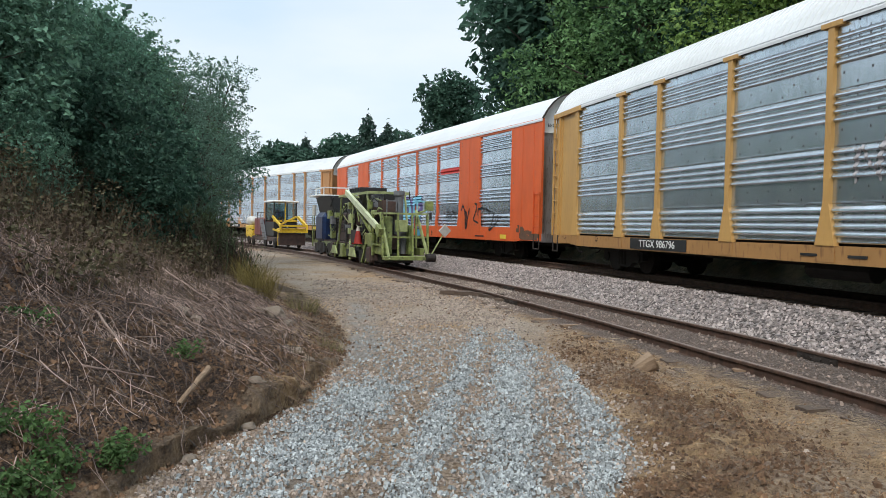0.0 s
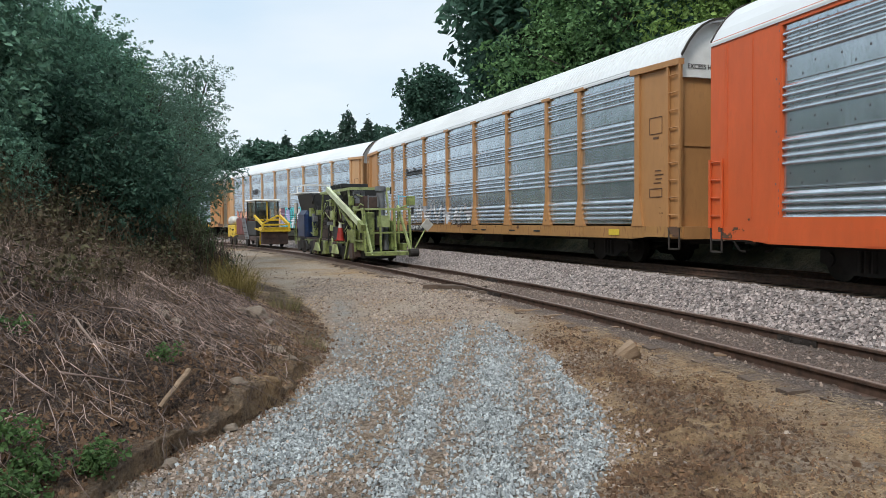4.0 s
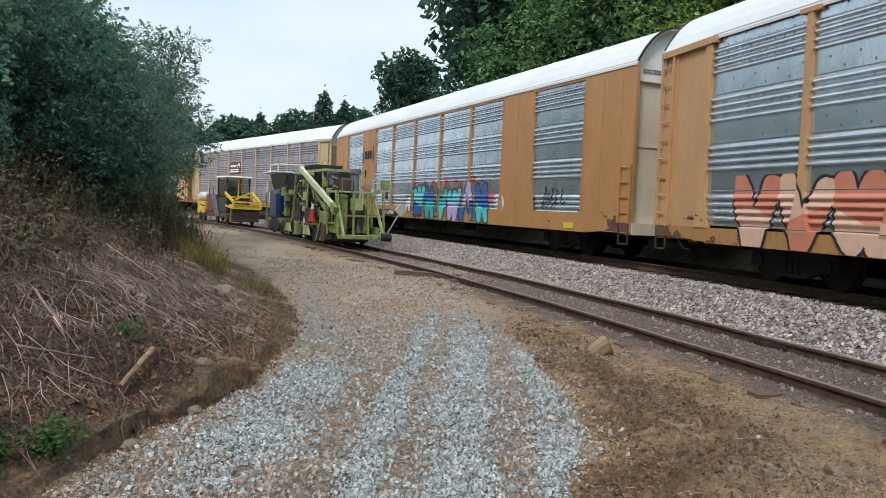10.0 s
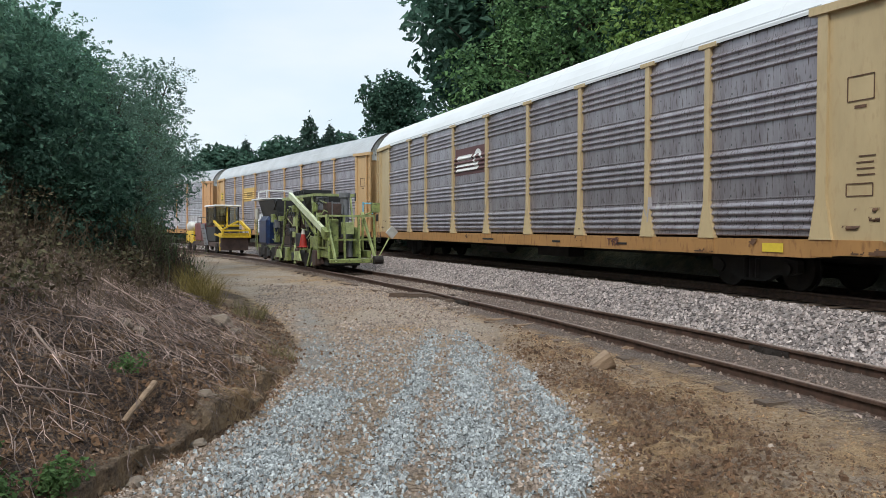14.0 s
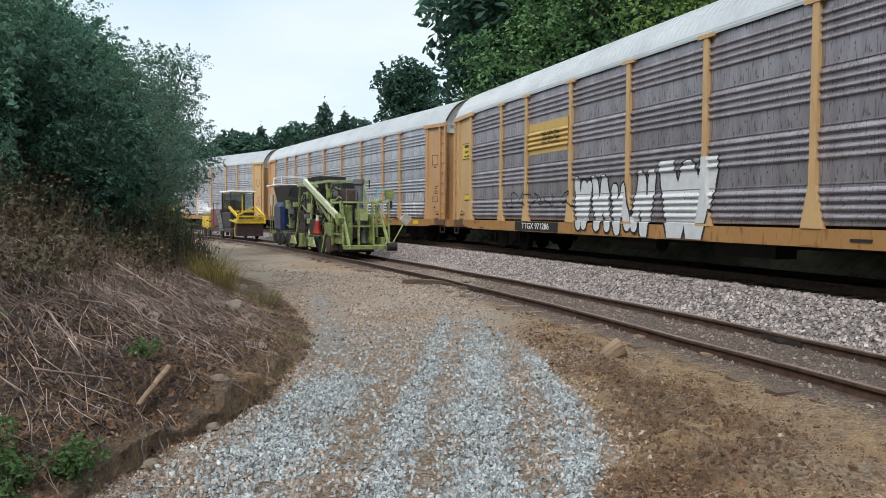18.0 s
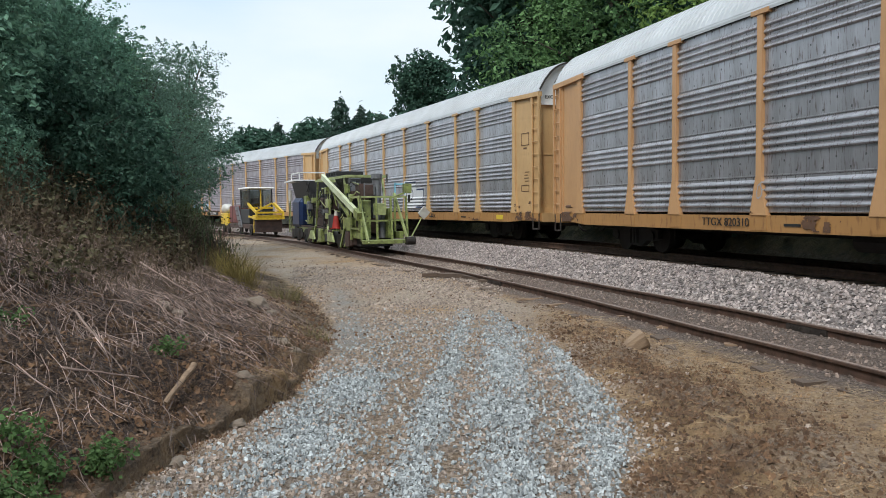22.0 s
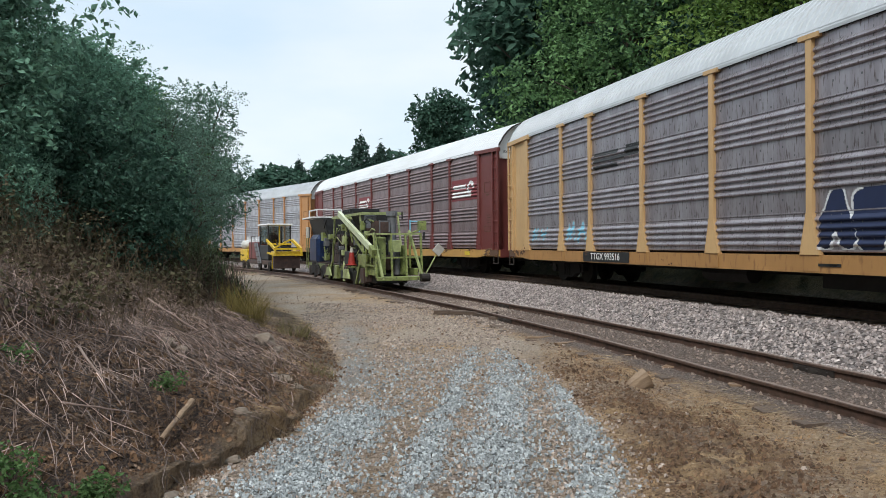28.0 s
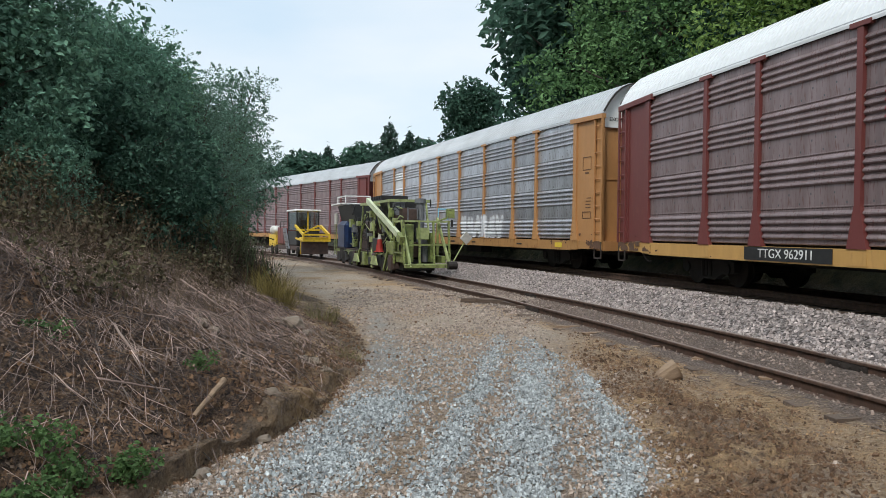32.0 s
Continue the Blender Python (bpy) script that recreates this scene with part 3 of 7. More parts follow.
rng = random.Random(5)
tie_shapes = [tie_mesh(rng) for _ in range(6)]
s = -8.0
while s < 110:
    x, y, h = on(SIDE, s, rng.uniform(-0.14, 0.10))
    if rng.random() > 0.06:
        put("tie", rng.choice(tie_shapes), M["tie"], siding, m=pose(x, y, Z_SIDE - 0.170 + rng.uniform(-0.02, 0.026), rng.uniform(-3, 3), rng.uniform(-0.8, 0.8), _m.degrees(h) + rng.uniform(-4, 4)))
    s += rng.uniform(0.50, 0.62)
s = -12.0
while s < 120:
    x, y, h = on(MAIN, s, rng.uniform(-0.05, 0.05))
    put("tie", rng.choice(tie_shapes), M["tie"], mainline, m=pose(x, y, Z_MAIN - 0.176, 0, 0, _m.degrees(h) + rng.uniform(-1.5, 1.5)))
    s += 0.53
# joint bars on the siding's far rail, and spikes' plates near it
for s_j, off in ((12.95, 0.7525), (9.1, -0.7525), (24.8, 0.7525), (21.0, -0.7525)):
    x, y, h = on(SIDE, s_j, off)
    bm = bmesh.new()
    for sd in (-1, 1):
        box(bm, sd * 0.026 - 0.014, sd * 0.026 + 0.014, -0.38, 0.38, -0.13, -0.05)
        for k in range(4):
            bar(bm, (sd * 0.03, -0.28 + k * 0.19, -0.09), (sd * 0.062, -0.28 + k * 0.19, -0.09), 0.017)
    part("joint_bar", bm, M["steel"], siding, m=pose(x, y, Z_SIDE, 0, 0, _m.degrees(h)))

# --- the train: closed car carriers, each one keyed along the main line ---
HL, SIDE_X, EAVE, SILL0, SILL1 = 13.96, 1.60, 4.94, 0.68, 1.00
POSTS = (-12.22, -9.34, -7.33, -4.41, -1.47, 1.47, 4.41, 7.33, 9.34, 12.22)
SHEET_Z = (0.0, 0.69, 1.685, 2.68, EAVE - 0.04 - SILL1 - 0.06)  # seams between the four sheets of a bay


def profile():
    """Height and bulge up the whole side: four groups of four ridges with plain bands between."""
    pts = [(0.0, 0.0)]
    for lo in (0.10, 1.12, 2.115, 3.11):
        z = lo
        for _ in range(4):
            pts += [(z, 0.0), (z + 0.014, 0.034), (z + 0.034, 0.050), (z + 0.058, 0.046), (z + 0.084, 0.024), (z + 0.112, 0.0)]
            z += 0.143
    return pts + [(SHEET_Z[-1], 0.0)]


PROF = profile()


def sheet(width, row, inset=0.012):
    """One corrugated sheet, y across its width, bulging to -x, with thickness."""
    lo, hi = SHEET_Z[row], SHEET_Z[row + 1] - 0.006
    pts = [(0.0, 0.0), (0.012, 0.010), (0.03, 0.010), (0.034, 0.0)] + [(z - lo, d) for z, d in PROF if lo + 0.04 < z < hi - 0.005] + [(hi - lo, 0.0)]
    v, f = [], []
    w = width / 2 - inset
    for z, d in pts:
        v += [(-d, -w, z), (-d, w, z)]
    n = len(pts)
    for i in range(n - 1):
        f.append((2 * i, 2 * i + 1, 2 * i + 3, 2 * i + 2))
    k = len(v)
    v += [(0.03, -w, 0), (0.03, w, 0), (0.03, -w, pts[-1][0]), (0.03, w, pts[-1][0])]
    f += [(k, k + 2, k + 3, k + 1), (0, k, k + 1, 1), (2 * n - 2, 2 * n - 1, k + 3, k + 2)]
    f.append(tuple([k] + [2 * i for i in range(n)] + [k + 2])[::-1])
    f.append(tuple([k + 1] + [2 * i + 1 for i in range(n)] + [k + 3]))
    return raw("side_panel", v, f)


SHEETS = {}


def sheet_of(width, row):
    key = (round(width, 2), row)
    if key not in SHEETS:
        SHEETS[key] = sheet(width, row)
    return SHEETS[key]


def post_mesh(wide=0.0):
    bm = bmesh.new()
    a = 0.075 + wide
    prism(bm, [(-a, 1.75), (a, 1.75), (a, EAVE - 0.02), (-a, EAVE - 0.02)], "x", -SIDE_X - 0.035, -SIDE_X + 0.07)
    prism(bm, [(-0.24, SILL1), (0.24, SILL1), (0.20, 1.18), (a, 1.75), (-a, 1.75), (-0.20, 1.18)], "x", -SIDE_X - 0.04, -SIDE_X + 0.07)
    box(bm, -SIDE_X - 0.05, -SIDE_X + 0.05, -0.25, 0.25, EAVE - 0.10, EAVE - 0.012)
    return mesh("post", bm)


def roof_z(x):
    return EAVE + 0.98 * (1 - (abs(x) / (SIDE_X + 0.02)) ** 3.2)


def roof_mesh(ribbed):
    xs = [-(SIDE_X + 0.02) + 2 * (SIDE_X + 0.02) * (0.5 - 0.5 * _m.cos(_m.pi * i / 14)) for i in range(15)]
    ys = []
    if ribbed:
        y = -HL
        while y < HL - 0.1:
            ys += [(y, 0.0), (y + 0.085, 0.0), (y + 0.10, 0.045), (y + 0.17, 0.045), (y + 0.185, 0.0)]
            y += 0.1994
        ys.append((HL, 0.0))
    else:
        for i in range(11):
            y = -HL + 2 * HL * i / 10
            ys += [(y - 0.03, 0.0), (y - 0.02, 0.012), (y + 0.02, 0.012), (y + 0.03, 0.0)] if 0 < i < 10 else [(y, 0.0)]
    v, f = [], []
    n = len(xs)
    for i, (y, d) in enumerate(ys):
        for x in xs:
            v.append((x, y, roof_z(x) + d * min(1, (SIDE_X + 0.02 - abs(x)) * 9)))
        if i:
            for j in range(n - 1):
                f.append(((i - 1) * n + j, (i - 1) * n + j + 1, i * n + j + 1, i * n + j))
    k = len(v)
    for y in (-HL, HL):
        v += [(x, y, EAVE - 0.06 if abs(x) > SIDE_X else roof_z(x) - 0.06) for x in xs]
    m1 = len(ys) - 1
    for j in range(n - 1):
        f.append((j, k + j, k + j + 1, j + 1))
        f.append((m1 * n + j, m1 * n + j + 1, k + n + j + 1, k + n + j))
        f.append((k + j, k + n + j, k + n + j + 1, k + j + 1))
    for j in (0, n - 1):
        f.append((j, m1 * n + j, k + n + j, k + j))
    return raw("roof", v, f)


ROOF = {True: roof_mesh(True), False: roof_mesh(False)}
POST_ME = post_mesh()
END_POST_ME = post_mesh(0.03)


def cache(fn):
    kept = {}

    def give(*a):
        if a not in kept:
            kept[a] = fn(*a)
        return kept[a]
    return give


@cache
def sill_mesh():
    bm = bmesh.new()
    prism(bm, [(-HL, 0.74), (-12.6, 0.74), (-12.0, SILL0), (12.0, SILL0), (12.6, 0.74), (HL, 0.74), (HL, SILL1), (-HL, SILL1)], "x", -SIDE_X - 0.012, -SIDE_X + 0.10)
    for y in POSTS:
        box(bm, -SIDE_X - 0.022, -SIDE_X - 0.008, y - 0.24, y + 0.24, SILL0 + 0.03, SILL1 + 0.004)
    return mesh("side_sill", bm)


@cache
def deck_mesh():
    bm = bmesh.new()
    box(bm, -SIDE_X + 0.10, SIDE_X - 0.10, -HL + 0.2, HL - 0.2, 0.86, 0.98)
    box(bm, -0.35, 0.35, -HL + 0.1, HL - 0.1, 0.55, 0.86)
    for i in range(15):
        y = -11.9 + i * 1.7
        box(bm, -SIDE_X + 0.12, SIDE_X - 0.12, y - 0.06, y + 0.06, 0.66, 0.86)
    box(bm, -1.1, -0.6, -3.0, -1.2, 0.38, 0.72)
    bar(bm, (-0.9, 1.0, 0.55), (-0.9, 2.6, 0.55), 0.2, 10)
    return mesh("underframe", bm)


@cache
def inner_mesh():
    """Dark sheet added behind the panels, so that no light falls through the joints."""
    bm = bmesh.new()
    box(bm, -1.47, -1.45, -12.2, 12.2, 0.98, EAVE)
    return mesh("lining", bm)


@cache
def floor_mesh():
    bm = bmesh.new()
    box(bm, -1.44, 1.44, -13.6, 13.6, 0, 0.06)
    return mesh("deck", bm)


@cache
def eave_mesh():
    bm = bmesh.new()
    box(bm, -SIDE_X - 0.005, -SIDE_X + 0.08, -12.15, 12.15, EAVE - 0.03, EAVE + 0.055)
    return mesh("eave_rail", bm)


@cache
def corner_mesh():
    """The plain sheet between the last post and the end, with its hood."""
    bm = bmesh.new()
    box(bm, -SIDE_X + 0.02, -SIDE_X + 0.06, 12.28, 13.92, SILL1, EAVE - 0.1)
    box(bm, -SIDE_X - 0.01, -SIDE_X + 0.07, 13.36, 13.46, SILL1, EAVE - 0.1)
    prism(bm, [(11.95, EAVE - 0.12), (HL, EAVE - 0.17), (HL, EAVE - 0.03), (11.95, EAVE + 0.02)], "x", -SIDE_X - 0.07, -SIDE_X + 0.08)
    return mesh("corner_panel", bm)


@cache
def ladder_mesh():
    bm = bmesh.new()
    for y in (13.50, 13.93):
        box(bm, -SIDE_X - 0.06, -SIDE_X - 0.01, y - 0.035, y + 0.035, SILL1 - 0.02, EAVE - 0.12)
    for i in range(9):
        z = 1.28 + i * 0.41
        bar(bm, (-SIDE_X - 0.035, 13.50, z), (-SIDE_X - 0.035, 13.93, z), 0.016)
    return mesh("ladder", bm)


@cache
def short_ladder_mesh():
    bm = bmesh.new()
    for y in (13.50, 13.93):
        box(bm, -SIDE_X - 0.06, -SIDE_X - 0.02, y - 0.03, y + 0.03, SILL1 - 0.02, 2.45)
    for i in range(4):
        bar(bm, (-SIDE_X - 0.04, 13.50, 1.25 + i * 0.38), (-SIDE_X - 0.04, 13.93, 1.25 + i * 0.38), 0.016)
    return mesh("ladder", bm)


@cache
def stirrup_mesh():
    bm = bmesh.new()
    for y in (13.52, 13.91):
        box(bm, -SIDE_X - 0.03, -SIDE_X, y - 0.02, y + 0.02, 0.45, 0.98)
    box(bm, -SIDE_X - 0.03, -SIDE_X, 13.50, 13.93, 0.45, 0.49)
    return mesh("stirrup", bm)


@cache
def strap_mesh(upright):
    bm = bmesh.new()
    if upright:
        box(bm, -0.035, 0.035, 13.69, 13.74, 0.98, EAVE - 0.45)
    else:
        box(bm, -1.48, 1.48, 13.695, 13.725, 0, 0.07)
    return mesh("door_strap", bm)


@cache
def end_mesh():
    """End doors: two curved leaves with straps, set a little behind the corner."""
    bm = bmesh.new()
    poly = [(-1.50, 0.98), (1.50, 0.98), (1.50, EAVE - 0.42), (-1.50, EAVE - 0.42)]
    prism(bm, poly, "y", 13.62, 13.70)
    box(bm, -1.55, 1.55, 13.5, 14.0, 0.70, 1.0)
    return mesh("end_door", bm)


@cache
def end_cap_mesh():
    bm = bmesh.new()
    xs = [-1.58 + 3.16 * i / 12 for i in range(13)]
    poly = [(x, roof_z(x) - 0.02) for x in xs] + [(1.58, EAVE - 0.42), (-1.58, EAVE - 0.42)]
    prism(bm, poly, "y", 13.68, 13.78)
    return mesh("end_cap", bm)


@cache
def rim_mesh():
    """The dark rubber lip round the roof's end."""
    bm = bmesh.new()
    rings = []
    for i in range(17):
        x = -1.6 + 3.2 * i / 16
        z = roof_z(x)
        rings.append([bm.verts.new((x * k, y, z + d)) for k, y, d in ((0.99, 13.94, -0.02), (1.01, 13.94, 0.025), (1.01, 13.98, 0.025), (0.99, 13.98, -0.02))])
    for a, b in zip(rings[:-1], rings[1:]):
        for k in range(4):
            bm.faces.new((a[k], a[(k + 1) % 4], b[(k + 1) % 4], b[k]))
    bm.faces.new(rings[0][::-1])
    bm.faces.new(rings[-1])
    return mesh("roof_lip", bm)


@cache
def wheelset_mesh():
    bm = bmesh.new()
    for sx in (-1, 1):
        bar(bm, (sx * 0.69, 0, 0.42), (sx * 0.82, 0, 0.42), 0.42, 20)
        bar(bm, (sx * 0.66, 0, 0.42), (sx * 0.70, 0, 0.42), 0.45, 20)
    bar(bm, (-1.05, 0, 0.42), (1.05, 0, 0.42), 0.085, 8)
    return mesh("wheelset", bm)


@cache
def side_frame_mesh():
    bm = bmesh.new()
    prism(bm, [(-1.15, 0.36), (-0.95, 0.30), (-0.65, 0.30), (-0.35, 0.16), (0.35, 0.16), (0.65, 0.30), (0.95, 0.30), (1.15, 0.36), (1.15, 0.58), (0.5, 0.70), (-0.5, 0.70), (-1.15, 0.58)], "x", -0.08, 0.08)
    for y in (-0.89, 0.89):
        bar(bm, (-0.12, y, 0.42), (0.10, y, 0.42), 0.13, 10)
    for y in (-0.16, 0, 0.16):
        bar(bm, (-0.06, y, 0.22), (-0.06, y, 0.60), 0.07, 8)
    return mesh("side_frame", bm)


@cache
def coupler_mesh():
    bm = bmesh.new()
    box(bm, -0.09, 0.09, 13.8, 14.45, 0.62, 0.82)
    box(bm, -0.14, 0.14, 14.4, 14.62, 0.58, 0.86)
    pts = [(0.35, 14.2, 0.8), (0.33, 14.32, 0.55), (0.30, 14.45, 0.42), (0.28, 14.62, 0.40)]
    for a, b in zip(pts[:-1], pts[1:]):
        bar(bm, a, b, 0.03)
    return mesh("coupler", bm)


def surface_x(kind, y, z):
    """How far the near side stands out at a place, for paint laid on it."""
    d = np.interp(z - SILL1 - 0.05, [p[0] for p in PROF], [p[1] for p in PROF])
    if kind == "post":
        x = SIDE_X - 0.045 + d
        for p in POSTS:
            half = np.interp(z, [SILL1, 1.18, 1.75, EAVE], [0.24, 0.20, 0.08, 0.08]) + 0.01
            x = np.where(np.abs(y - p) < half, SIDE_X + 0.044, x)
        return np.where(z < SILL1 + 0.045, SIDE_X + 0.028, x)
    x = SIDE_X - 0.055 + d
    solid = (np.abs(y) > 11.65) | ((np.abs(y) > 6.8) & (np.abs(y) < 8.9)) | (z < 1.22)
    for p in (-4.25, -1.43, 1.43, 4.25):
        solid |= np.abs(y - p) < 0.08
    return np.where(solid, SIDE_X + 0.014, x)


def decal(name, car, kind, y, z, mask, material, label, cell, lift=0.006, many=False):
    """Paint on the side: one small face for each cell of the mask, lying on the sheet's own relief."""
    iy, iz = np.where(mask)
    if not len(iy):
        return
    cy, cz = cell
    v = []
    for dy, dz in ((-1, -1), (1, -1), (1, 1), (-1, 1)):
        yy, zz = y[iy, iz] + dy * cy / 2, z[iy, iz] + dz * cz / 2
        v.append(np.stack([-(surface_x(kind, yy, zz) + lift), yy, zz], 1))
    v = np.stack(v, 1).reshape(-1, 3)
    f = np.arange(len(v)).reshape(-1, 4)[:, ::-1]
    ob = put(name, raw(name, v, f), material, car, label)
    if many:
        tagged(ob, label, kind="stuff")


def stroke_field(y, z, pts, tall):
    d = np.full(y.shape, 9.0)
    for (a, b), (c, e) in zip(pts[:-1], pts[1:]):
        vx, vz = c - a, e - b
        t = np.clip(((y - a) * vx + (z - b) * vz) / (vx * vx + vz * vz + 1e-9), 0, 1)
        d = np.minimum(d, np.hypot(y - a - t * vx, z - b - t * vz))
    return d


def zigzag(rg):
    """Upright swings of a spray can, from one side to the other."""
    n = rg.choice((3, 4, 4, 5))
    pts = []
    for i in range(n):
        up = i % 2 == rg.choice((0, 0, 1)) if i == 0 else not up
        pts.append((0.02 + 0.96 * i / (n - 1) + rg.uniform(-0.05, 0.05), rg.uniform(0.84, 1.0) if up else rg.uniform(0.0, 0.16)))
    return [pts, [(0.12, rg.uniform(0.35, 0.6)), (0.85, rg.uniform(0.35, 0.6))]] if rg.random() < 0.5 else [pts]


GLYPH = {
    "Z": [[(0.02, 0.95), (0.95, 1.0), (0.08, 0.06), (1.0, 0.0)]],
    "A": [[(0.0, 0.0), (0.45, 1.0), (0.95, 0.0)], [(0.25, 0.34), (0.75, 0.34)]],
    "R": [[(0.08, 0.0), (0.08, 1.0), (0.85, 0.95), (0.9, 0.6), (0.15, 0.5)], [(0.4, 0.5), (1.0, 0.0)]],
    "E": [[(0.95, 1.0), (0.1, 0.95), (0.08, 0.05), (0.95, 0.0)], [(0.1, 0.5), (0.85, 0.52)]],
}


def graffiti(car, kind, y0, y1, z0, z1, letters, fills, outline, seed, thick=0.26, halo=None, blob=False, label="spray-painted graffiti letters", word=""):
    """Invented shapes in the colours of the real graffiti; y0 is the far end, y1 the near end."""
    rg = random.Random(seed)
    ny_, nz_ = max(8, int((y0 - y1) / 0.019)), max(8, int((z1 - z0) / 0.017))
    yy = np.linspace(y0, y1, ny_)[:, None] * np.ones((1, nz_))
    zz = np.linspace(z0, z1, nz_)[None, :] * np.ones((ny_, 1))
    cell = ((y0 - y1) / (ny_ - 1), (z1 - z0) / (nz_ - 1))
    w = (y0 - y1) / letters
    H = z1 - z0
    who = np.full(yy.shape, -1)
    best = np.full(yy.shape, 9.0)
    for i in range(letters):
        g = GLYPH[word[i]] if word else zigzag(rg)
        lo, top = rg.uniform(0.03, 0.12) * H, rg.uniform(0.80, 0.96) * H
        d = np.full(yy.shape, 9.0)
        for swing in g:
            pts = [(y0 - w * (i + 0.14 + 0.72 * p), z0 + lo + (top - lo) * q) for p, q in swing]
            d = np.minimum(d, stroke_field(yy, zz, pts, H))
        nearer = d < best
        best = np.where(nearer, d, best)
        who = np.where(nearer, i, who)
    t = thick * H * 0.5
    if blob:
        t *= 1.35
    jag = 0.02 * np.sin(yy * 9 + zz * 7)
    body = best < t + jag
    line = (best < t + 0.05 + jag) & ~body
    upper = zz > z0 + H * (0.46 + 0.10 * np.sin(yy * 3.1 + seed))
    for i in range(letters):
        mine = body & (who == i)
        if len(fills) == 1:
            decal("graffiti_letter", car, kind, yy, zz, mine, fills[0], label, cell)
        else:
            decal("graffiti_letter", car, kind, yy, zz, mine & upper, fills[i % len(fills)], label, cell)
            decal("graffiti_shade", car, kind, yy, zz, mine & ~upper, fills[(i + 1) % len(fills)], label, cell)
        decal("graffiti_outline", car, kind, yy, zz, line & (who == i), outline, label, cell, 0.008)
    if halo:
        ring = (best < t + 0.18 + 0.10 * np.sin(yy * 5.0) * np.cos(zz * 6.0)) & (best >= t + 0.05 + jag)
        decal("graffiti_halo", car, kind, yy, zz, ring, halo, label, cell)


def scribble(car, kind, y0, y1, z0, z1, n, material, seed, w=0.022, label="scrawled spray tag"):
    rg = random.Random(seed)
    fine_ = 0.014 if w < 0.03 else 0.02
    ny_, nz_ = max(8, int((y0 - y1) / fine_)), max(8, int((z1 - z0) / fine_))
    yy = np.linspace(y0, y1, ny_)[:, None] * np.ones((1, nz_))
    zz = np.linspace(z0, z1, nz_)[None, :] * np.ones((ny_, 1))
    cell = ((y0 - y1) / (ny_ - 1), (z1 - z0) / (nz_ - 1))
    d = np.full(yy.shape, 9.0)
    step, H = (y0 - y1) / n, z1 - z0
    for i in range(n):
        # a looping run of the hand, no letter
        f1, f2 = rg.choice((1, 1.5, 2)), rg.choice((1, 2, 2.5))
        a1, a2 = rg.uniform(0, 6.28), rg.uniform(0, 6.28)
        pts = [(y0 - step * (i + 0.15 + 0.7 * t_ + 0.22 * _m.sin(6.28 * f1 * t_ + a1)), z0 + H * (0.5 + 0.40 * _m.sin(6.28 * f2 * t_ + a2) * (0.7 + 0.3 * _m.sin(9 * t_ + i)))) for t_ in [k / 14 for k in range(15)]]
        d = np.minimum(d, stroke_field(yy, zz, pts, H))
    decal("spray_tag", car, kind, yy, zz, d < w, material, label, cell)


def bubble(car, kind, y, z, r, material, label, lift=0.010):
    """A round dab of paint on the side."""
    yy = np.linspace(y + r, y - r, 24)[:, None] * np.ones((1, 24))
    zz = np.linspace(z - r, z + r, 24)[None, :] * np.ones((24, 1))
    decal("graffiti_bubble", car, kind, yy, zz, np.hypot(yy - y, zz - z) < r, material, label, (2 * r / 23,) * 2, lift)


def patch(car, kind, y0, y1, z0, z1, material, label, name="plaque", lift=0.010):
    ny_, nz_ = max(2, int((y0 - y1) / 0.06)), max(3, int((z1 - z0) / 0.014))
    cy, cz = (y0 - y1) / ny_, (z1 - z0) / nz_
    yy = (y0 - cy * (np.arange(ny_) + 0.5))[:, None] * np.ones((1, nz_))
    zz = (z0 + cz * (np.arange(nz_) + 0.5))[None, :] * np.ones((ny_, 1))
    decal(name, car, kind, yy, zz, np.ones(yy.shape, bool), material, label, (cy, cz), lift)


def sign(car, text, y, z, size, material, label, x=None, squeeze=1.0):
    """Letters on the near side; they read from the far end to the near end."""
    m = pose(-(SIDE_X + 0.034) if x is None else x, y, z, 90, 0, -90) @ Matrix.Diagonal((squeeze, 1, 1, 1))
    put("lettering", lettering(text, size), material, car, label, m)


def trucks(car):
    for sy in (-1, 1):
        tr = part("truck", bolster_box(), M["underbody"], car, "grimy black four-wheel truck", m=pose(0, sy * 10.06, 0))
        for dy in (-0.89, 0.89):
            put("wheelset", wheelset_mesh(), M["wheelsteel"], tr, m=pose(0, dy, 0))
        for sx in (-1, 1):
            put("side_frame", side_frame_mesh(), M["underbody"], tr, m=pose(sx * 1.0, 0, 0, 0, 0, 0 if sx < 0 else 180))


def bolster_box():
    bm = bmesh.new()
    box(bm, -1.0, 1.0, -0.16, 0.16, 0.40, 0.66)
    return bm


